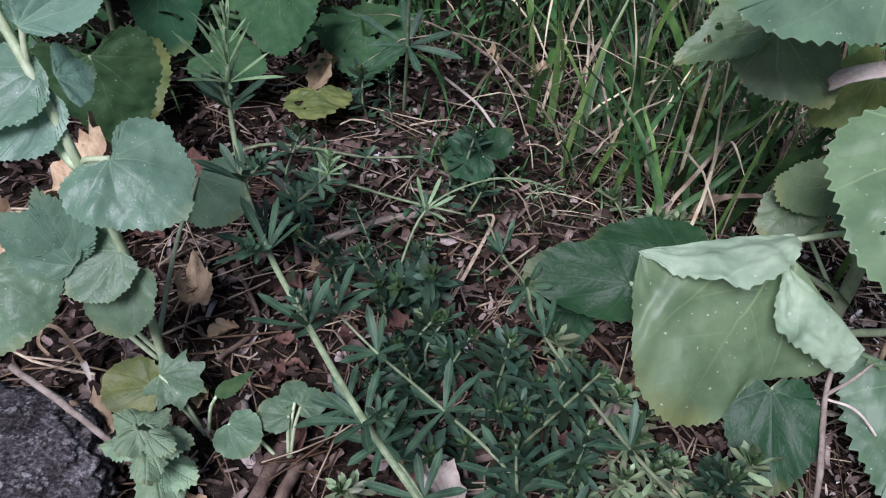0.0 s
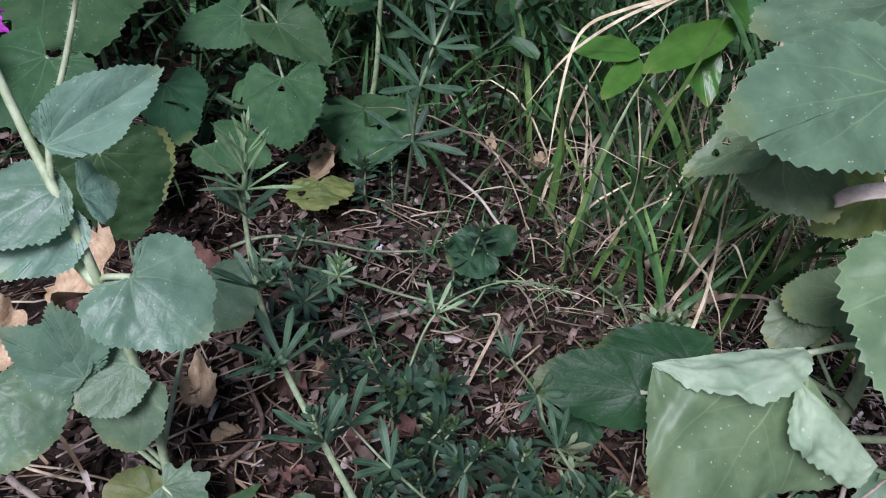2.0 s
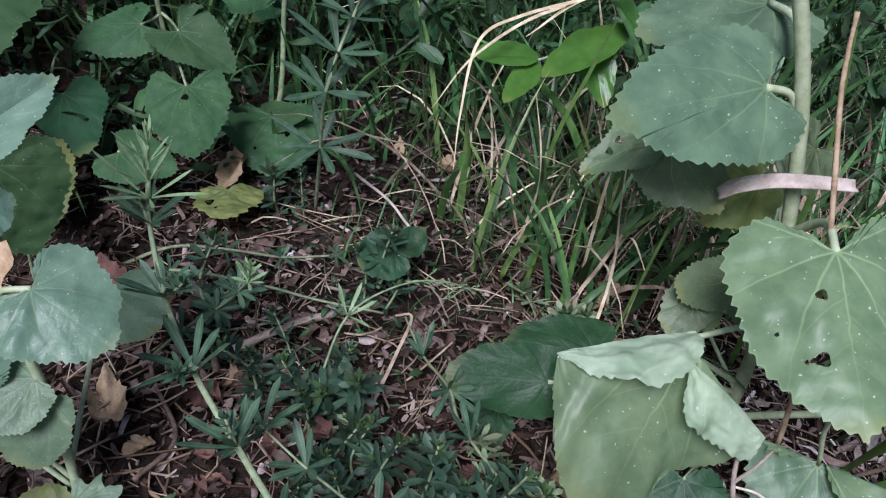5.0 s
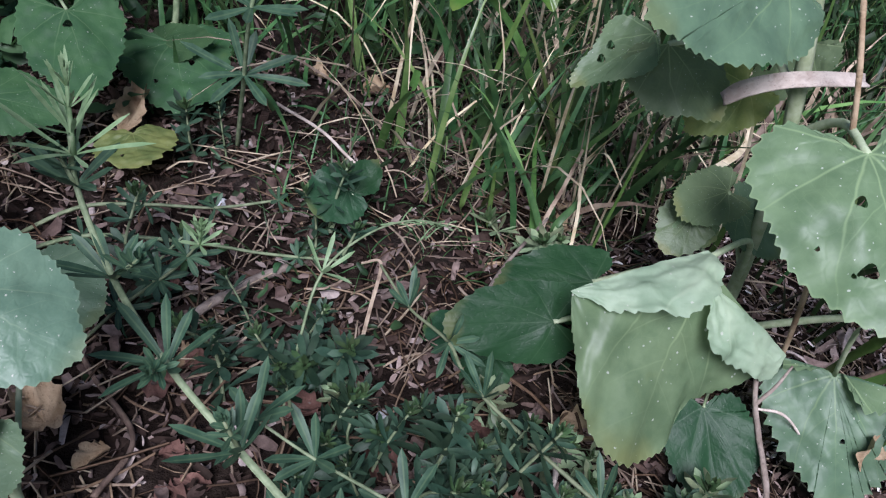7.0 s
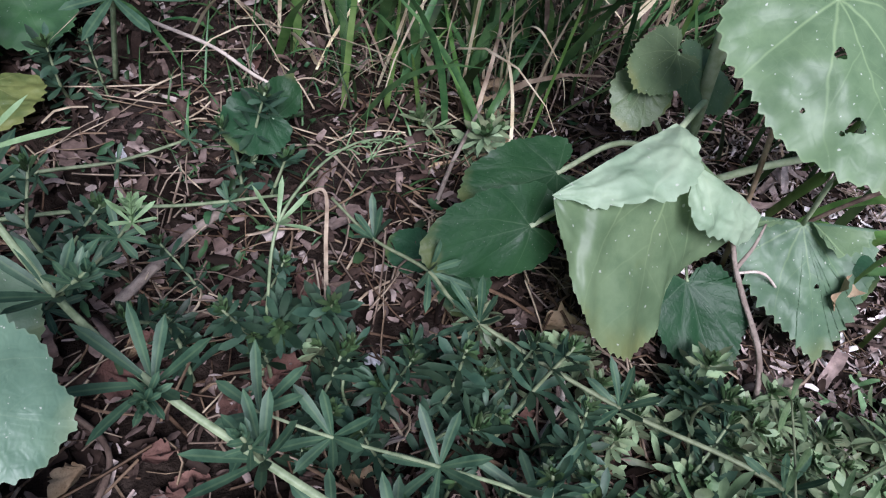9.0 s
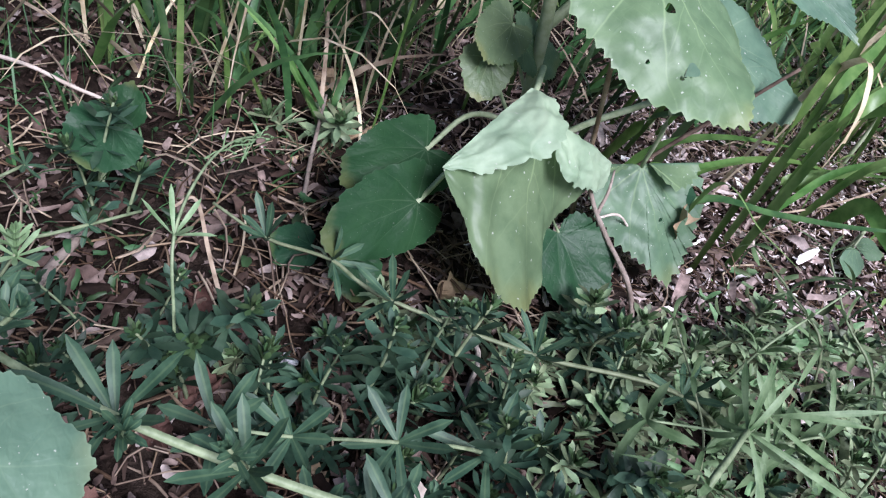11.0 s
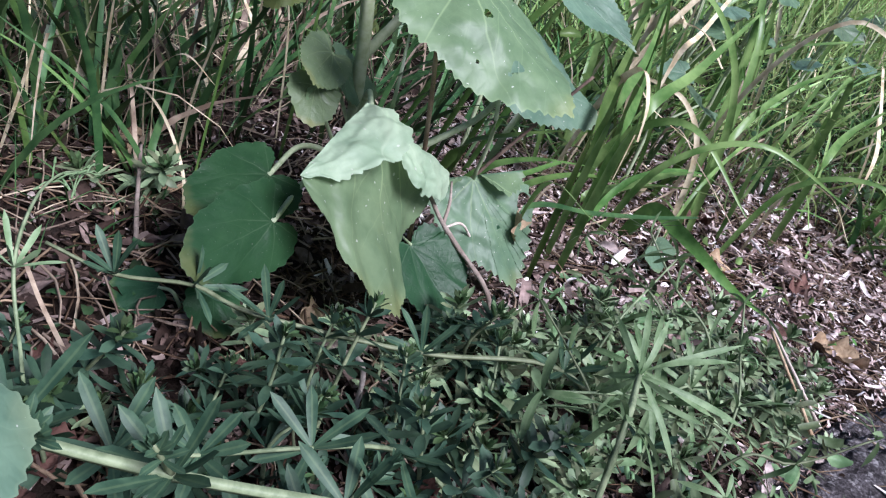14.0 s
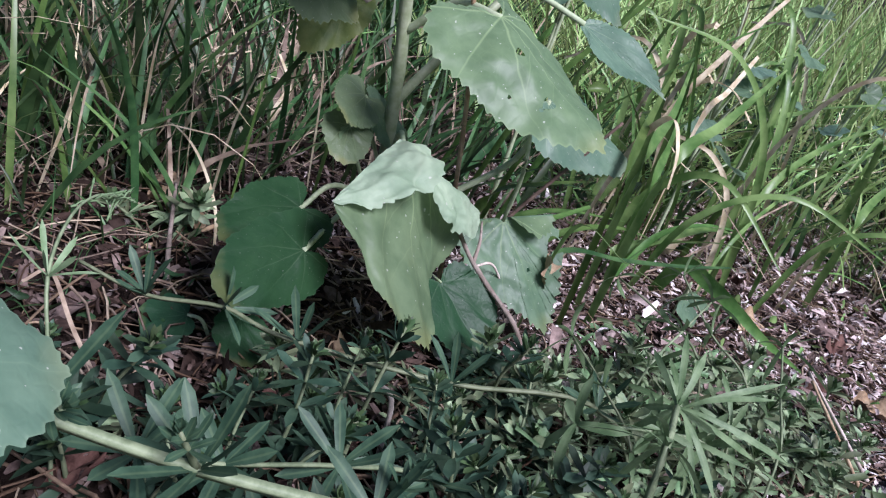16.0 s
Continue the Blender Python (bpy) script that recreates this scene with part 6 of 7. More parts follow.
blade([foot(0.609, 0.298), (0.623, 0.298, 0.075), (0.678, 0.302, 0.118), (0.731, 0.311, 0.161)], 0.0140, "broad green grass leaf", BLADE, roll=0.6, taper=0.30)
blade([foot(0.800, 0.129), (0.817, 0.134, 0.051), (0.889, 0.157, 0.105), (0.994, 0.181, 0.193)], 0.0070, "upright green grass leaf", LIT_GRASS, roll=1.0, taper=0.30)
blade([foot(0.732, 0.184), (0.746, 0.189, 0.048), (0.804, 0.209, 0.104), (0.867, 0.223, 0.165)], 0.0059, "upright green grass leaf", LIT_GRASS, roll=1.0, taper=0.30)
blade([foot(1.054, -0.046), (1.072, -0.042, 0.050), (1.144, -0.029, 0.103), (1.235, -0.001, 0.169)], 0.0105, "white dry upright stalk in grass", STRAW, "straw", roll=0.0, taper=0.80)
blade([foot(0.898, 0.051), (0.916, 0.046, 0.061), (0.989, 0.027, 0.102), (1.050, -0.010, 0.140)], 0.0140, "broad green grass leaf reaching outward", LIT_GRASS, roll=0.4, taper=0.20)
blade([foot(0.808, 0.093), (0.805, 0.081, 0.056), (0.796, 0.034, 0.067), (0.758, -0.005, 0.036)], 0.0070, "tan dry grass leaf bowing to the soil", STRAW, "straw", roll=0.2, taper=0.60)
# blades and straws in the shade behind the litter
blade([foot(0.289, 0.755), (0.279, 0.746, 0.025), (0.301, 0.798, 0.041), (0.325, 0.852, 0.062)], 0.0075, "broad tan withered grass leaf leaning", STRAW, "straw", roll=0.0, taper=0.60)
blade([foot(0.289, 0.742), (0.279, 0.734, 0.024), (0.308, 0.773, 0.048), (0.338, 0.818, 0.074)], 0.0120, "broad dark green grass leaf", SHADED_GRASS, roll=0.3, taper=0.30)
blade([foot(0.267, 0.704), (0.257, 0.697, 0.024), (0.293, 0.725, 0.054), (0.333, 0.748, 0.089)], 0.0130, "broad dark green grass leaf", SHADED_GRASS, roll=0.3, taper=0.35)
blade([foot(0.218, 0.631), (0.209, 0.625, 0.023), (0.226, 0.674, 0.030), (0.243, 0.724, 0.039), (0.263, 0.781, 0.054)], 0.0080, "green grass leaf leaning over", BLADE, roll=0.3, taper=0.30)
blade([foot(0.159, 0.684), (0.152, 0.676, 0.022), (0.180, 0.720, 0.045), (0.207, 0.769, 0.069)], 0.0070, "pale green grass leaf leaning", BLADE, roll=0.3, taper=0.30)
blade([foot(0.241, 0.631), (0.232, 0.626, 0.023), (0.266, 0.644, 0.047), (0.303, 0.664, 0.075)], 0.0080, "dark green grass leaf", SHADED_GRASS, roll=0.3, taper=0.30)
blade([foot(0.368, 0.718), (0.355, 0.711, 0.025), (0.378, 0.743, 0.035), (0.394, 0.784, 0.038)], 0.0080, "green grass leaf bent over", BLADE, roll=0.3, taper=0.40)
blade([foot(0.400, 0.696), (0.387, 0.690, 0.026), (0.402, 0.721, 0.024), (0.416, 0.749, 0.019)], 0.0060, "tan dry grass leaf bent over", STRAW, "straw", roll=0.0, taper=0.60)
blade([foot(0.235, 0.641), (0.226, 0.636, 0.023), (0.255, 0.668, 0.044), (0.284, 0.702, 0.064)], 0.0045, "pinkish dry upright stalk", DULLSTRAW, "straw", roll=0.0, taper=0.70)
blade([foot(0.273, 0.700), (0.263, 0.693, 0.024), (0.293, 0.730, 0.047), (0.321, 0.771, 0.070)], 0.0090, "dark green grass leaf", SHADED_GRASS, roll=0.3, taper=0.30)
blade([foot(0.223, 0.714), (0.214, 0.706, 0.023), (0.223, 0.747, 0.015), (0.224, 0.793, 0.012)], 0.0090, "reddish tan dry leaf lying in grass", DULLSTRAW, "straw", roll=0.2, taper=0.60)
blade([foot(0.464, 0.703), (0.449, 0.698, 0.027), (0.488, 0.710, 0.055), (0.517, 0.751, 0.078)], 0.0090, "pale tan withered leaf hanging", STRAW, "straw", roll=0.2, taper=0.50)
blade([foot(0.433, 0.750), (0.419, 0.743, 0.027), (0.428, 0.815, 0.031), (0.467, 0.812, 0.053), (0.508, 0.784, 0.069)], 0.0040, "thin tan straw arching in grass", STRAW, "straw", roll=0.0, taper=0.60)
blade([foot(0.177, 0.650), (0.169, 0.644, 0.023), (0.186, 0.686, 0.028), (0.202, 0.726, 0.031)], 0.0060, "narrow green grass leaf in shade", BLADE, roll=0.3, taper=0.30)
# green blades in the shade
blade([foot(0.225, 0.605), (0.21, 0.625, 0.04), (0.185, 0.66, 0.09), (0.15, 0.71, 0.13)], 0.008, "green grass leaf leaning over the litter", SHADED_GRASS)
blade([foot(0.09, 0.79), (0.085, 0.74, 0.08), (0.088, 0.70, 0.13), (0.09, 0.69, 0.16)], 0.009, "upright pale green grass leaf", taper=0.7)
blade([foot(0.02, 0.93), (0.0, 0.88, 0.09), (-0.02, 0.83, 0.16), (-0.04, 0.80, 0.21)], 0.012, "green grass leaf in shade", SHADED_GRASS)
blade([foot(0.31, 0.72), (0.305, 0.71, 0.12), (0.28, 0.72, 0.22), (0.24, 0.75, 0.31)], 0.010, "green grass leaf in shade", SHADED_GRASS)
blade([foot(0.36, 0.80), (0.33, 0.80, 0.14), (0.28, 0.82, 0.24), (0.21, 0.86, 0.32)], 0.012, "green grass leaf in shade", SHADED_GRASS)
blade([foot(0.30, 0.80), (0.24, 0.83, 0.12), (0.17, 0.87, 0.18), (0.10, 0.91, 0.20)], 0.012, "green grass leaf in shade")
blade([foot(0.40, 0.72), (0.40, 0.70, 0.10), (0.37, 0.69, 0.20), (0.35, 0.68, 0.30)], 0.011, "green grass leaf in shade", SHADED_GRASS)
blade([foot(0.26, 0.60), (0.275, 0.60, 0.10), (0.285, 0.60, 0.19), (0.27, 0.59, 0.27)], 0.0032, "thin upright green stalk", taper=0.6)
blade([foot(0.20, 0.80), (0.205, 0.78, 0.13), (0.225, 0.77, 0.23), (0.235, 0.76, 0.29)], 0.0055, "thin pale green grass leaf", taper=0.2)
blade([foot(0.405, 0.60), (0.40, 0.59, 0.14), (0.385, 0.58, 0.26), (0.36, 0.575, 0.36)], 0.010, "upright green grass leaf", taper=0.3)


# ---------------------------------------------------------------- sticks, dead leaves, shells
def twig(points, r0, r1, label, material=None, side=None):
    t = root("twig", points[0], label, "twig", "loose twigs")
    link("shaft", tube_mesh("shaft", points, r0, r1, 8, 8, 0.35, r0 * 1000), material or GREYBARK, t)
    if side:
        link("side_twig", tube_mesh("side_twig", side, r0 * 0.7, r0 * 0.4, 7, 6, 0.3), material or GREYBARK, t)
    return t


def lie(x, y, h=0.006):
    return (x, y, ground_z(x, y) + h)


twig([lie(-0.12, 0.545, 0.010), (-0.085, 0.565, 0.020), (-0.052, 0.59, 0.016), lie(0.0, 0.62, 0.006)], 0.0045, 0.0035, "short grey-brown branch piece on dead leaves")
twig([(-0.015, 0.845, 0.030), (0.025, 0.784, 0.035), (0.047, 0.744, 0.030), (0.069, 0.721, 0.020)], 0.0019, 0.0015, "thin bleached dead stalk lying on litter", STRAP)
twig([lie(0.13, 0.545, 0.003), (0.165, 0.578, 0.022), (0.19, 0.60, 0.028), (0.225, 0.63, 0.034)], 0.0022, 0.0014, "thin grey twig by the dark leaf")
twig([lie(-0.08, 0.52, 0.006), lie(-0.02, 0.515, 0.010), lie(0.04, 0.505, 0.008)], 0.003, 0.002, "pale brown stick on dead leaves", BROWNBARK)
twig([(-0.172, 0.395, 0.02), lie(-0.15, 0.44, 0.012), lie(-0.18, 0.50, 0.010), lie(-0.20, 0.56, 0.006)], 0.0022, 0.0018, "brown twig under leaves", BROWNBARK)
twig([(-0.306, 0.349, 0.050), (-0.258, 0.319, 0.058), (-0.226, 0.302, 0.050), (-0.198, 0.292, 0.030)], 0.0028, 0.0022, "grey-brown stick lying over the rock", GREYBARK)
twig([lie(-0.145, 0.365, 0.004), lie(-0.135, 0.34, 0.010), lie(-0.125, 0.325, 0.014)], 0.0036, 0.0034, "short broken stick with a pale end", GREYBARK)
twig([lie(-0.105, 0.33, 0.006), lie(-0.115, 0.285, 0.012), lie(-0.13, 0.235, 0.010)], 0.006, 0.005, "brown stick on dead leaves", BROWNBARK)
twig([lie(-0.09, 0.32, 0.006), lie(-0.10, 0.27, 0.014), lie(-0.105, 0.225, 0.010)], 0.005, 0.0045, "brown stick on dead leaves", BROWNBARK)
twig([(0.272, 0.285, -0.02), (0.278, 0.312, 0.030), (0.286, 0.355, 0.055), (0.291, 0.378, 0.068), (0.300, 0.398, 0.082)], 0.0024, 0.0019, "grey-brown forked stick under torn leaf", GREYBARK, [(0.289, 0.372, 0.064), (0.306, 0.378, 0.078), (0.320, 0.386, 0.088)])
twig([(0.289, 0.370, 0.063), (0.312, 0.362, 0.060), lie(0.345, 0.352, 0.05)], 0.0012, 0.0010, "thin bleached stalk across the torn leaf", STRAP)
twig([lie(0.15, 0.40, 0.003), (0.125, 0.35, 0.035), lie(0.10, 0.335, 0.004)], 0.0024, 0.0018, "pale bare stalk among the shoots", STRAP)
twig([lie(0.30, 0.62, 0.004), lie(0.22, 0.605, 0.010), lie(0.15, 0.60, 0.012)], 0.0024, 0.0018, "reddish straw lying on litter", DRYLEAF)
twig([lie(-0.01, 0.90, 0.004), lie(-0.035, 0.93, 0.02), (-0.02, 0.86, 0.055), (0.0, 0.84, 0.07)], 0.0016, 0.0012, "brown twig leaning in shade", BROWNBARK)
twig([foot(0.36, 0.415), (0.35, 0.43, 0.10), (0.335, 0.45, 0.22), (0.323, 0.470, 0.286), (0.321, 0.506, 0.343), (0.319, 0.522, 0.39)], 0.0023, 0.0018, "upright tan dry stem beside the large leaf", DRYLEAF)
twig([foot(0.40, 0.43), (0.42, 0.39, 0.06), (0.445, 0.35, 0.14), (0.46, 0.33, 0.18)], 0.002, 0.0016, "thin brown dry stem", BROWNBARK)
for k, (x, y, a) in enumerate(((0.345, 0.025, 1.1), (0.36, 0.018, 1.25))):
    twig([(x, y, 0.016), (x + 0.04, y + 0.0275 + 0.005 * k, 0.0305), (x + 0.08, y + 0.055 + 0.01 * k, 0.045)], 0.0019, 0.0013, "tan dry needle sticking up by the rock", STRAP if k else DRYLEAF)
twig([lie(0.60, -0.02), lie(0.72, 0.02, 0.012), lie(0.85, 0.03, 0.010), lie(0.98, 0.0, 0.006)], 0.003, 0.002, "brown stick on pale litter", BROWNBARK)
twig([lie(0.42, 0.34), lie(0.47, 0.30, 0.018), lie(0.52, 0.24, 0.014)], 0.002, 0.0015, "brown dry stalk on pale litter", BROWNBARK)


def strap():
    ob = link("dry_strap", ribbon_mesh("dry_strap", [(0.273, 0.524, 0.233), (0.283, 0.518, 0.245), (0.303, 0.510, 0.256), (0.330, 0.503, 0.262), (0.365, 0.499, 0.264)], 0.0135, 0.8, 7, 0.0, 0.5), STRAP)
    mod = ob.modifiers.new("thick", "SOLIDIFY")
    mod.thickness = 0.0015
    return tagged(ob, "bleached dry leaf strip caught on the stem", "dry leaf")


strap()


def curl():
    """A dry stalk rolled into a hook, with a bleached frayed end."""
    p = root("dry_curl", (-0.284, 0.383, 0.045), "brown dry leaf stalk curled into a hook with a white end", "dry leaf")
    link("hook", ribbon_mesh("hook", [(-0.262, 0.365, 0.040), (-0.275, 0.377, 0.048), (-0.286, 0.386, 0.052), (-0.299, 0.389, 0.050), (-0.301, 0.379, 0.043), (-0.290, 0.370, 0.040)], 0.0032, 0.7, 7, 0.0, 0.4), DRYLEAF, p)
    link("frayed_end", ribbon_mesh("frayed_end", [(-0.263, 0.366, 0.040), (-0.258, 0.360, 0.040), (-0.253, 0.353, 0.036)], 0.005, 0.3, 5, 0.4, 0.5), STRAP, p, "bleached frayed end")
    return p


curl()


def dry_leaf(at, size, turn, label, material=None, curl=0.5, seed=0, tilt=(0, 0)):
    me = leaf_mesh("dry_leaf", size, size * 0.7, shape=ROUND if seed % 2 else OVAL, teeth=5, bite=0.11, cup=curl, droop=-0.25, wave=0.28, seed=seed, fine=1)
    ob = link("dry_leaf", me, material or DRYLEAF, world_m=pose(*at, tilt[0], tilt[1], turn))
    return tagged(ob, label, "dry leaf", "dead leaves")


dry_leaf(lie(-0.205, 0.455, 0.012), 0.040, 20, "crumpled tan dead leaf on the soil", curl=0.4, seed=1)
dry_leaf(lie(-0.165, 0.435, 0.014), 0.026, 130, "crumpled tan dead leaf on the soil", curl=0.6, seed=2)
dry_leaf(lie(-0.33, 0.50, 0.07), 0.085, -70, "large tan dead leaf propped behind the stem", curl=0.2, seed=3, tilt=(35, 0))
dry_leaf(lie(-0.36, 0.44, 0.05), 0.06, 10, "tan dead leaf propped behind the stem", curl=0.2, seed=4, tilt=(30, 10))
dry_leaf(lie(-0.235, 0.60, 0.015), 0.05, 60, "reddish-brown crumpled dead leaf", REDLEAF, 0.5, 5)
dry_leaf(lie(-0.17, 0.80, 0.02), 0.055, -30, "tan dead leaf under a green leaf", curl=0.3, seed=6, tilt=(25, 0))
dry_leaf(lie(-0.14, 0.50, 0.008), 0.035, 200, "brown dead leaf on the soil", REDLEAF, 0.3, 7)
dry_leaf(lie(-0.10, 0.40, 0.006), 0.03, 100, "brown dead leaf on the soil", REDLEAF, 0.3, 8)
dry_leaf(lie(0.02, 0.285, 0.015), 0.036, 40, "pale crumpled dead leaf under the shoots", STRAP, 0.35, 9)
dry_leaf(lie(0.19, 0.40, 0.01), 0.04, 70, "orange-brown dead leaf in shade", DRYLEAF, 0.4, 10)
dry_leaf(lie(0.24, 0.61, 0.012), 0.035, 10, "pale brown dead leaf on litter", DRYLEAF, 0.4, 11)
dry_leaf((0.368, 0.322, 0.035), 0.035, 0, "brown dead leaf behind the torn leaf", DRYLEAF, 0.3, 12, (60, 0))
dry_leaf(lie(0.72, 0.10, 0.010), 0.055, 30, "reddish-tan dead leaf on pale litter", DRYLEAF, 0.2, 13)
dry_leaf(lie(0.62, -0.01, 0.010), 0.055, 160, "orange-brown dead leaf on pale litter", DRYLEAF, 0.3, 15)
dry_leaf((0.80, 0.235, 0.0), 0.055, 0, "pale yellow dead leaf hanging in grass", STRAW, 0.3, 14, (-75, 0))
dry_leaf(lie(0.86, 0.16, 0.015), 0.05, 80, "reddish dead leaf on pale litter", REDLEAF, 0.3, 17)
for k in range(34):
    x, y = (rs.uniform(-0.55, 0.35), rs.uniform(0.25, 1.0)) if k < 18 else (rs.uniform(0.45, 1.3), rs.uniform(-0.25, 0.35))
    dry_leaf(lie(x, y, 0.008), rs.uniform(0.022, 0.04), rs.uniform(0, 360), "small curled dead leaf", rs.choice((DRYLEAF, REDLEAF, REDLEAF, STRAP if k >= 18 else REDLEAF)), rs.uniform(0.2, 0.7), 20 + k)


for k in range(34):
    x, y = rs.uniform(-0.22, 0.12), rs.uniform(0.20, 0.52)
    dry_leaf(lie(x, y, 0.007), rs.uniform(0.016, 0.032), rs.uniform(0, 360), "small curled reddish-brown dead leaf", REDLEAF if k % 4 else DRYLEAF, rs.uniform(0.3, 0.8), 60 + k)


def snail_shell(at, size, turn, label):
    """A coiled shell: a tube that widens along a rising spiral."""
    verts, faces, turns, seg, sides = [], [], 3.2, 60, 10
    for i in range(seg + 1):
        t = i / seg
        a = t * turns * 2 * math.pi
        r = size * 0.52 * math.exp(1.25 * (t - 1) * 1.6)
        c = Vector((r * math.cos(a), r * math.sin(a), size * 0.55 * (1 - t) ** 1.1))
        out = Vector((math.cos(a), math.sin(a), 0))
        for k in range(sides):
            b = 2 * math.pi * k / sides
            verts.append(c + (out * math.cos(b) + Vector((0, 0, 1)) * math.sin(b)) * r * 0.72)
        if i:
            for k in range(sides):
                faces.append(((i - 1) * sides + k, (i - 1) * sides + (k + 1) % sides, i * sides + (k + 1) % sides, i * sides + k))
    return tagged(link("snail_shell", mesh_of("snail_shell", verts, faces), SHELL, world_m=pose(*at, 30, 0, turn)), label, "shell")


snail_shell(lie(-0.079, 0.695, 0.008), 0.0085, 20, "small white empty snail shell on dead leaves")
snail_shell(lie(0.026, 0.432, 0.008), 0.010, 100, "small pale grey snail shell under the shoots")


# ---------------------------------------------------------------- low plants by the rock
def dead_nettle(at):
    p = root("dead_nettle", (*at, ground_z(*at)), "pale green wrinkled soft-leaved plant by the rock", "plant")
    z = ground_z(*at)
    stalk(p, [(at[0] + 0.025, at[1] - 0.01, z - 0.004), (at[0] + 0.01, at[1], z + 0.03), (at[0], at[1], z + 0.066)], 0.0018, 0.0014)
    for k, (a, r, h, s) in enumerate(((2.6, 0.004, 0.070, 0.026), (-0.5, 0.004, 0.070, 0.026), (1.0, 0.003, 0.072, 0.022), (4.2, 0.003, 0.072, 0.022), (0.2, 0.004, 0.058, 0.030), (3.3, 0.004, 0.058, 0.030),
                                      (1.8, 0.004, 0.055, 0.028), (5.0, 0.004, 0.056, 0.031), (-0.3, 0.006, 0.035, 0.034), (-1.1, 0.006, 0.03, 0.036))):
        b = (at[0] + r * math.cos(a), at[1] + r * math.sin(a), z + h)
        leaf(p, b, (b[0] + 0.88 * s * math.cos(a), b[1] + 0.88 * s * math.sin(a), b[2] - 0.2 * s), (0.1 * math.cos(a), -0.2, 1), s * 0.85, [NETTLE], seed=80 + k, teeth=9, bite=0.075, wave=0.09, cup=-0.3, fold=0.16, shape=OVAL if k % 3 else ROUND, fine=2)
    return p


dead_nettle((-0.187, 0.292))


def seedling(foot_xy, leaves, label):
    p = root("seedling", (*foot_xy, ground_z(*foot_xy)), label, "plant")
    for k, (b, t, n, w, mat, shp) in enumerate(leaves):
        leaf(p, b, t, n, w, [mat], seed=90 + k, shape=shp, wave=0.02, bite=0.025, teeth=12)
        stalk(p, [(*foot_xy, ground_z(*foot_xy) - 0.004), Vector((*foot_xy, 0)).lerp(Vector(b), 0.5) + Vector((0, 0, 0.01)), b], 0.0015, 0.0012, name="petiole")
    return p


seedling((-0.165, 0.335), [((-0.207, 0.354, 0.034), (-0.246, 0.348, 0.030), (0, -0.4, 0.9), 0.042, YELLOWING, ROUND), ((-0.203, 0.360, 0.040), (-0.165, 0.352, 0.034), (0, -0.4, 0.9), 0.045, HONESTY, LOBED),
                           ((-0.150, 0.33, 0.060), (-0.130, 0.36, 0.055), (0, -0.4, 0.9), 0.012, TIP, LANCE)], "low seedling with yellowing lobed leaves")
seedling((-0.10, 0.315), [((-0.142, 0.322, 0.040), (-0.118, 0.305, 0.036), (0, -0.3, 0.95), 0.032, HONESTY, ROUND), ((-0.092, 0.335, 0.05), (-0.075, 0.345, 0.05), (0, -0.4, 0.9), 0.02, HONESTY, ROUND), ((-0.097, 0.338, 0.05), (-0.103, 0.358, 0.05), (0, -0.4, 0.9), 0.02, HONESTY, ROUND),
                          ((-0.10, 0.33, 0.045), (-0.125, 0.335, 0.04), (0, -0.4, 0.9), 0.025, HONESTY, ROUND)], "small seedling with rounded green leaves")
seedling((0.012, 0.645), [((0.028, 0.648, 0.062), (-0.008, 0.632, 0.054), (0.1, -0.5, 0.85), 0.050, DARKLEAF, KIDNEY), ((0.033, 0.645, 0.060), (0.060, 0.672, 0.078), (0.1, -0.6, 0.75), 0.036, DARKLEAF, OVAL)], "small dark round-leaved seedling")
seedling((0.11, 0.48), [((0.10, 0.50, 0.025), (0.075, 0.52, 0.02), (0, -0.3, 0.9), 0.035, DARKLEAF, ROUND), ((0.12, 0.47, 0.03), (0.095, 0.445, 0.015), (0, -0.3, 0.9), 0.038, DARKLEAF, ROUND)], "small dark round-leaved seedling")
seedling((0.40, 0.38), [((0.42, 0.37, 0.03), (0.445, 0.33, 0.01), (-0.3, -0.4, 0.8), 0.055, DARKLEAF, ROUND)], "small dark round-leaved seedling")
seedling((0.62, 0.21), [((0.615, 0.205, -0.02), (0.585, 0.185, -0.035), (-0.3, -0.2, 0.9), 0.03, HONESTY, OVAL), ((0.625, 0.205, -0.02), (0.655, 0.175, -0.03), (-0.3, -0.2, 0.9), 0.03, HONESTY, OVAL)], "small seedling on pale litter")


# the sapling with glossy leaves
def sapling():
    p = root("sapling", (0.23, 0.87, ground_z(0.23, 0.87)), "thin sapling with glossy bright green pointed leaves", "plant")
    stalk(p, [(0.23, 0.87, -0.03), (0.22, 0.86, 0.12), (0.20, 0.83, 0.205), (0.173, 0.803, 0.217)], 0.0022, 0.0012)
    stalk(p, [(0.20, 0.83, 0.205), (0.25, 0.845, 0.235), (0.285, 0.855, 0.243)], 0.0015, 0.0012, name="branch")
    for k, (b, t, w) in enumerate((((0.173, 0.803, 0.219), (0.096, 0.788, 0.225), 0.036), ((0.283, 0.853, 0.243), (0.172, 0.786, 0.210), 0.05), ((0.173, 0.800, 0.213), (0.134, 0.752, 0.190), 0.032),
                                  ((0.2971, 0.8500, 0.2376), (0.2419, 0.8400, 0.2922), 0.040), ((0.24, 0.86, 0.23), (0.26, 0.80, 0.17), 0.05), ((0.22, 0.90, 0.26), (0.20, 0.86, 0.32), 0.04))):
        leaf(p, b, t, (0.0, -0.5, 0.85), w, [SHINY], shape=OVAL, teeth=16, bite=0.006, seed=110 + k, wave=0.02, fold=0.25, droop=0.05)
    return p


sapling()


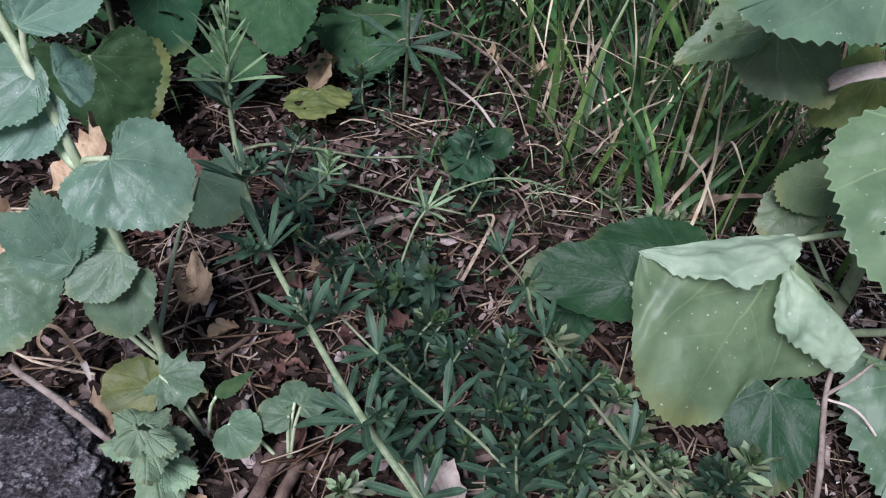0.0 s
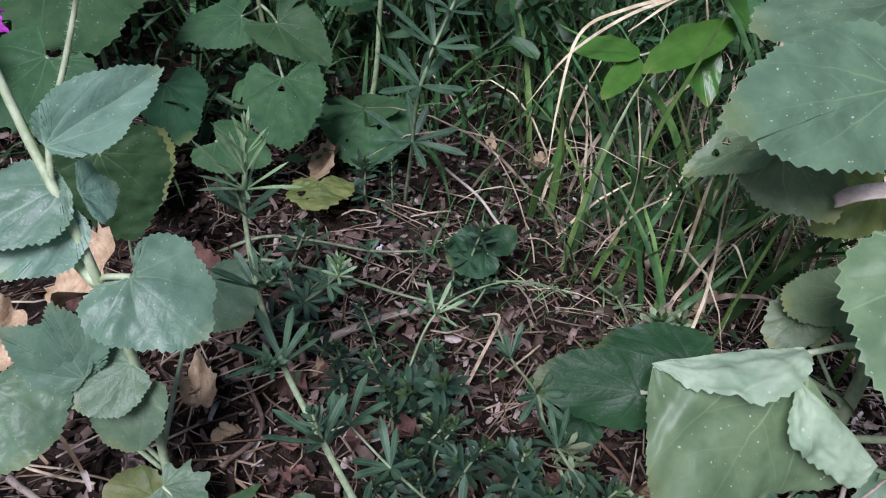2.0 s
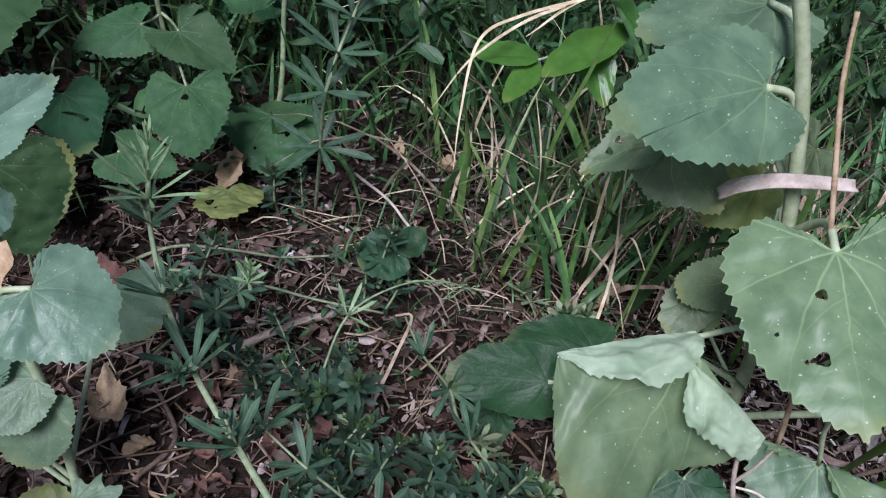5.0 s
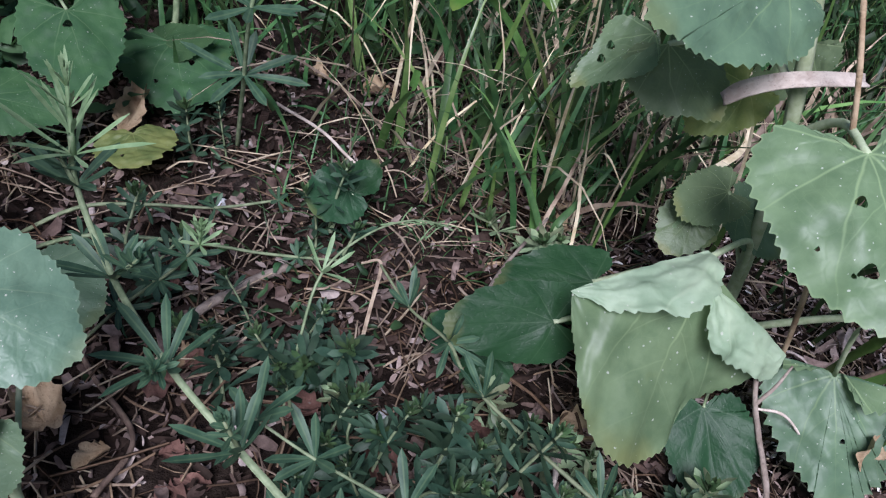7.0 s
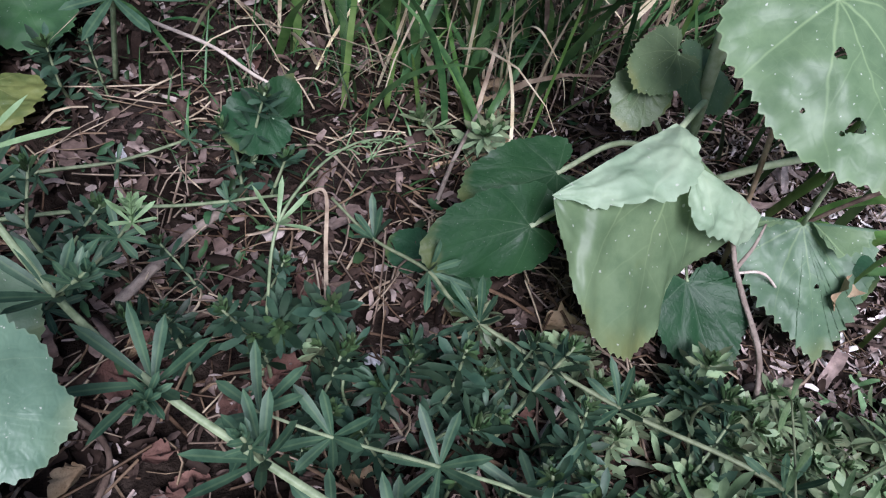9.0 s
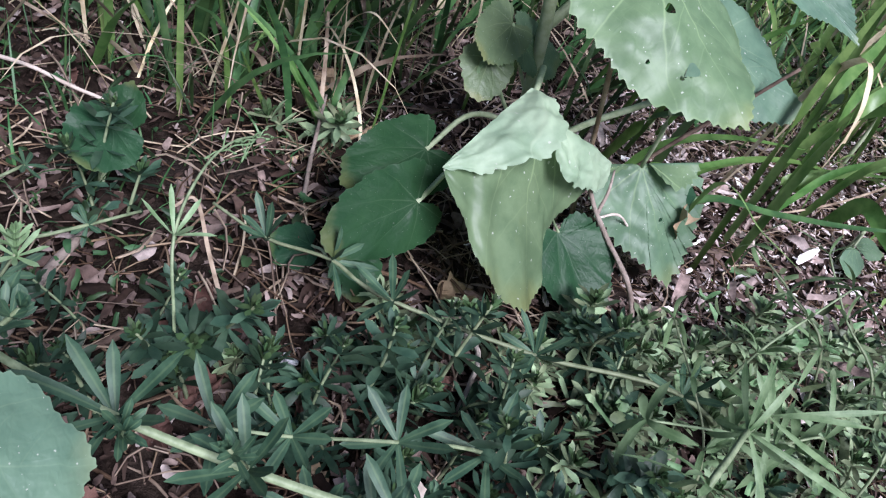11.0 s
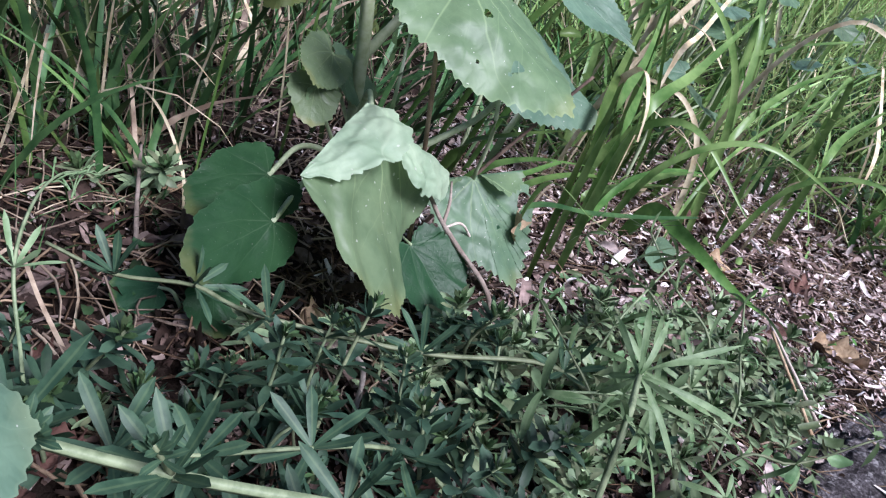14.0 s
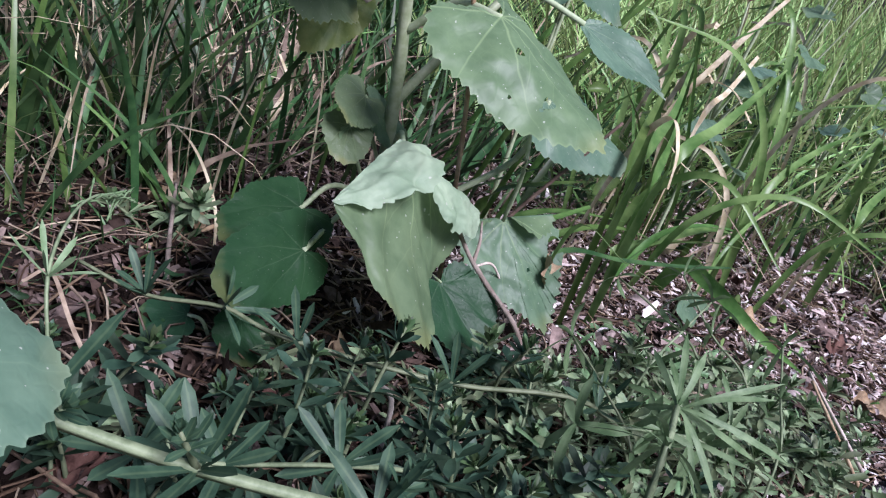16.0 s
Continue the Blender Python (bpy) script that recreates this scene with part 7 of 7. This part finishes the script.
# bluish leaves and small mauve flowers out in the meadow
def meadow_plant(foot_xy, leaves, heads, label):
    p = root("meadow_plant", (*foot_xy, ground_z(*foot_xy)), label, "plant", "leafy plants in the meadow")
    z = ground_z(*foot_xy)
    top = max([l[0][2] for l in leaves] + [h[2] for h in heads])
    stalk(p, [(*foot_xy, z - 0.005), (foot_xy[0] + 0.008, foot_xy[1], z + (top - z) * 0.5), (foot_xy[0], foot_xy[1] - 0.01, top + 0.01)], 0.003, 0.002)
    for k, (b, t, w) in enumerate(leaves):
        a = 2.4 * k + foot_xy[0] * 9
        t = (b[0] + 0.75 * w * math.cos(a), b[1] + 0.75 * w * math.sin(a), b[2] - 0.12 * w)
        leaf(p, b, t, (-0.5 + 0.2 * (k % 3), -0.35 + 0.3 * (k % 2), 0.8), w * (0.7 + 0.12 * (k % 3)), [BLUISH if k % 2 else HONESTY], seed=130 + k + int(foot_xy[0] * 50), wave=0.06, fold=0.1, shape=ROUND if k % 3 else HEART, bite=0.06, teeth=9)
        stalk(p, [(foot_xy[0], foot_xy[1], z + (b[2] - z) * 0.7), b], 0.0018, 0.0014, name="petiole", steps=2)
    for k, h in enumerate(heads):
        stalk(p, [(foot_xy[0], foot_xy[1], z + (h[2] - z) * 0.5), h], 0.0015, 0.0012, name="branch", steps=2)
        flower_heads(p, h, 4, 60 + k)
    return p


meadow_plant((0.84, 0.28), [((0.83, 0.25, 0.195), (0.815, 0.205, 0.135), 0.06), ((0.86, 0.26, 0.22), (0.90, 0.20, 0.19), 0.05), ((0.87, 0.235, 0.085), (0.855, 0.19, 0.02), 0.06), ((0.82, 0.27, 0.13), (0.78, 0.23, 0.10), 0.055)], [(0.82, 0.30, 0.30), (0.84, 0.31, 0.36)], "bluish-leaved plant with small mauve flowers in grass")
meadow_plant((1.05, 0.22), [((1.04, 0.20, 0.24), (1.02, 0.14, 0.17), 0.07), ((1.06, 0.21, 0.17), (1.10, 0.14, 0.12), 0.06), ((1.05, 0.20, 0.30), (1.0, 0.15, 0.27), 0.06)], [(1.06, 0.20, 0.38), (1.10, 0.15, 0.36)], "bluish-leaved plant with small mauve flowers in grass")
meadow_plant((1.25, 0.10), [((1.24, 0.09, 0.20), (1.2, 0.03, 0.15), 0.07), ((1.26, 0.09, 0.12), (1.31, 0.03, 0.06), 0.06), ((1.25, 0.08, 0.28), (1.22, 0.02, 0.24), 0.06)], [(1.27, 0.08, 0.36)], "bluish-leaved plant with small mauve flowers in grass")
meadow_plant((0.62, 0.47), [((0.61, 0.46, 0.33), (0.60, 0.38, 0.28), 0.09), ((0.63, 0.47, 0.25), (0.66, 0.40, 0.19), 0.08)], [], "bluish-leaved plant among bright grass")
meadow_plant((1.5, 0.0), [((1.5, 0.0, 0.2), (1.46, -0.07, 0.14), 0.08), ((1.51, 0.0, 0.12), (1.56, -0.06, 0.05), 0.07)], [(1.5, 0.0, 0.33)], "bluish-leaved plant with small mauve flowers in grass")

litter("grey dry straws and thin twigs among the pale leaf scraps", sticks("straw_litter", spread(420, 0.40, 1.3, -0.3, 0.55, 0.022), rng.uniform(0.02, 0.08, 420), rng.uniform(0.0005, 0.0014, 420), DULLSTRAW))
litter("thin brown twigs and straws over the dark dead leaves", sticks("twig_litter", spread(520, -0.35, 0.35, 0.22, 0.72, 0.016), rng.uniform(0.02, 0.085, 520), rng.uniform(0.0005, 0.0015, 520), NEEDLE))
litter("grey broken straws over the dark dead leaves", sticks("straw_litter", spread(260, -0.3, 0.35, 0.30, 0.75, 0.020), rng.uniform(0.02, 0.09, 260), rng.uniform(0.0005, 0.0012, 260), DULLSTRAW))
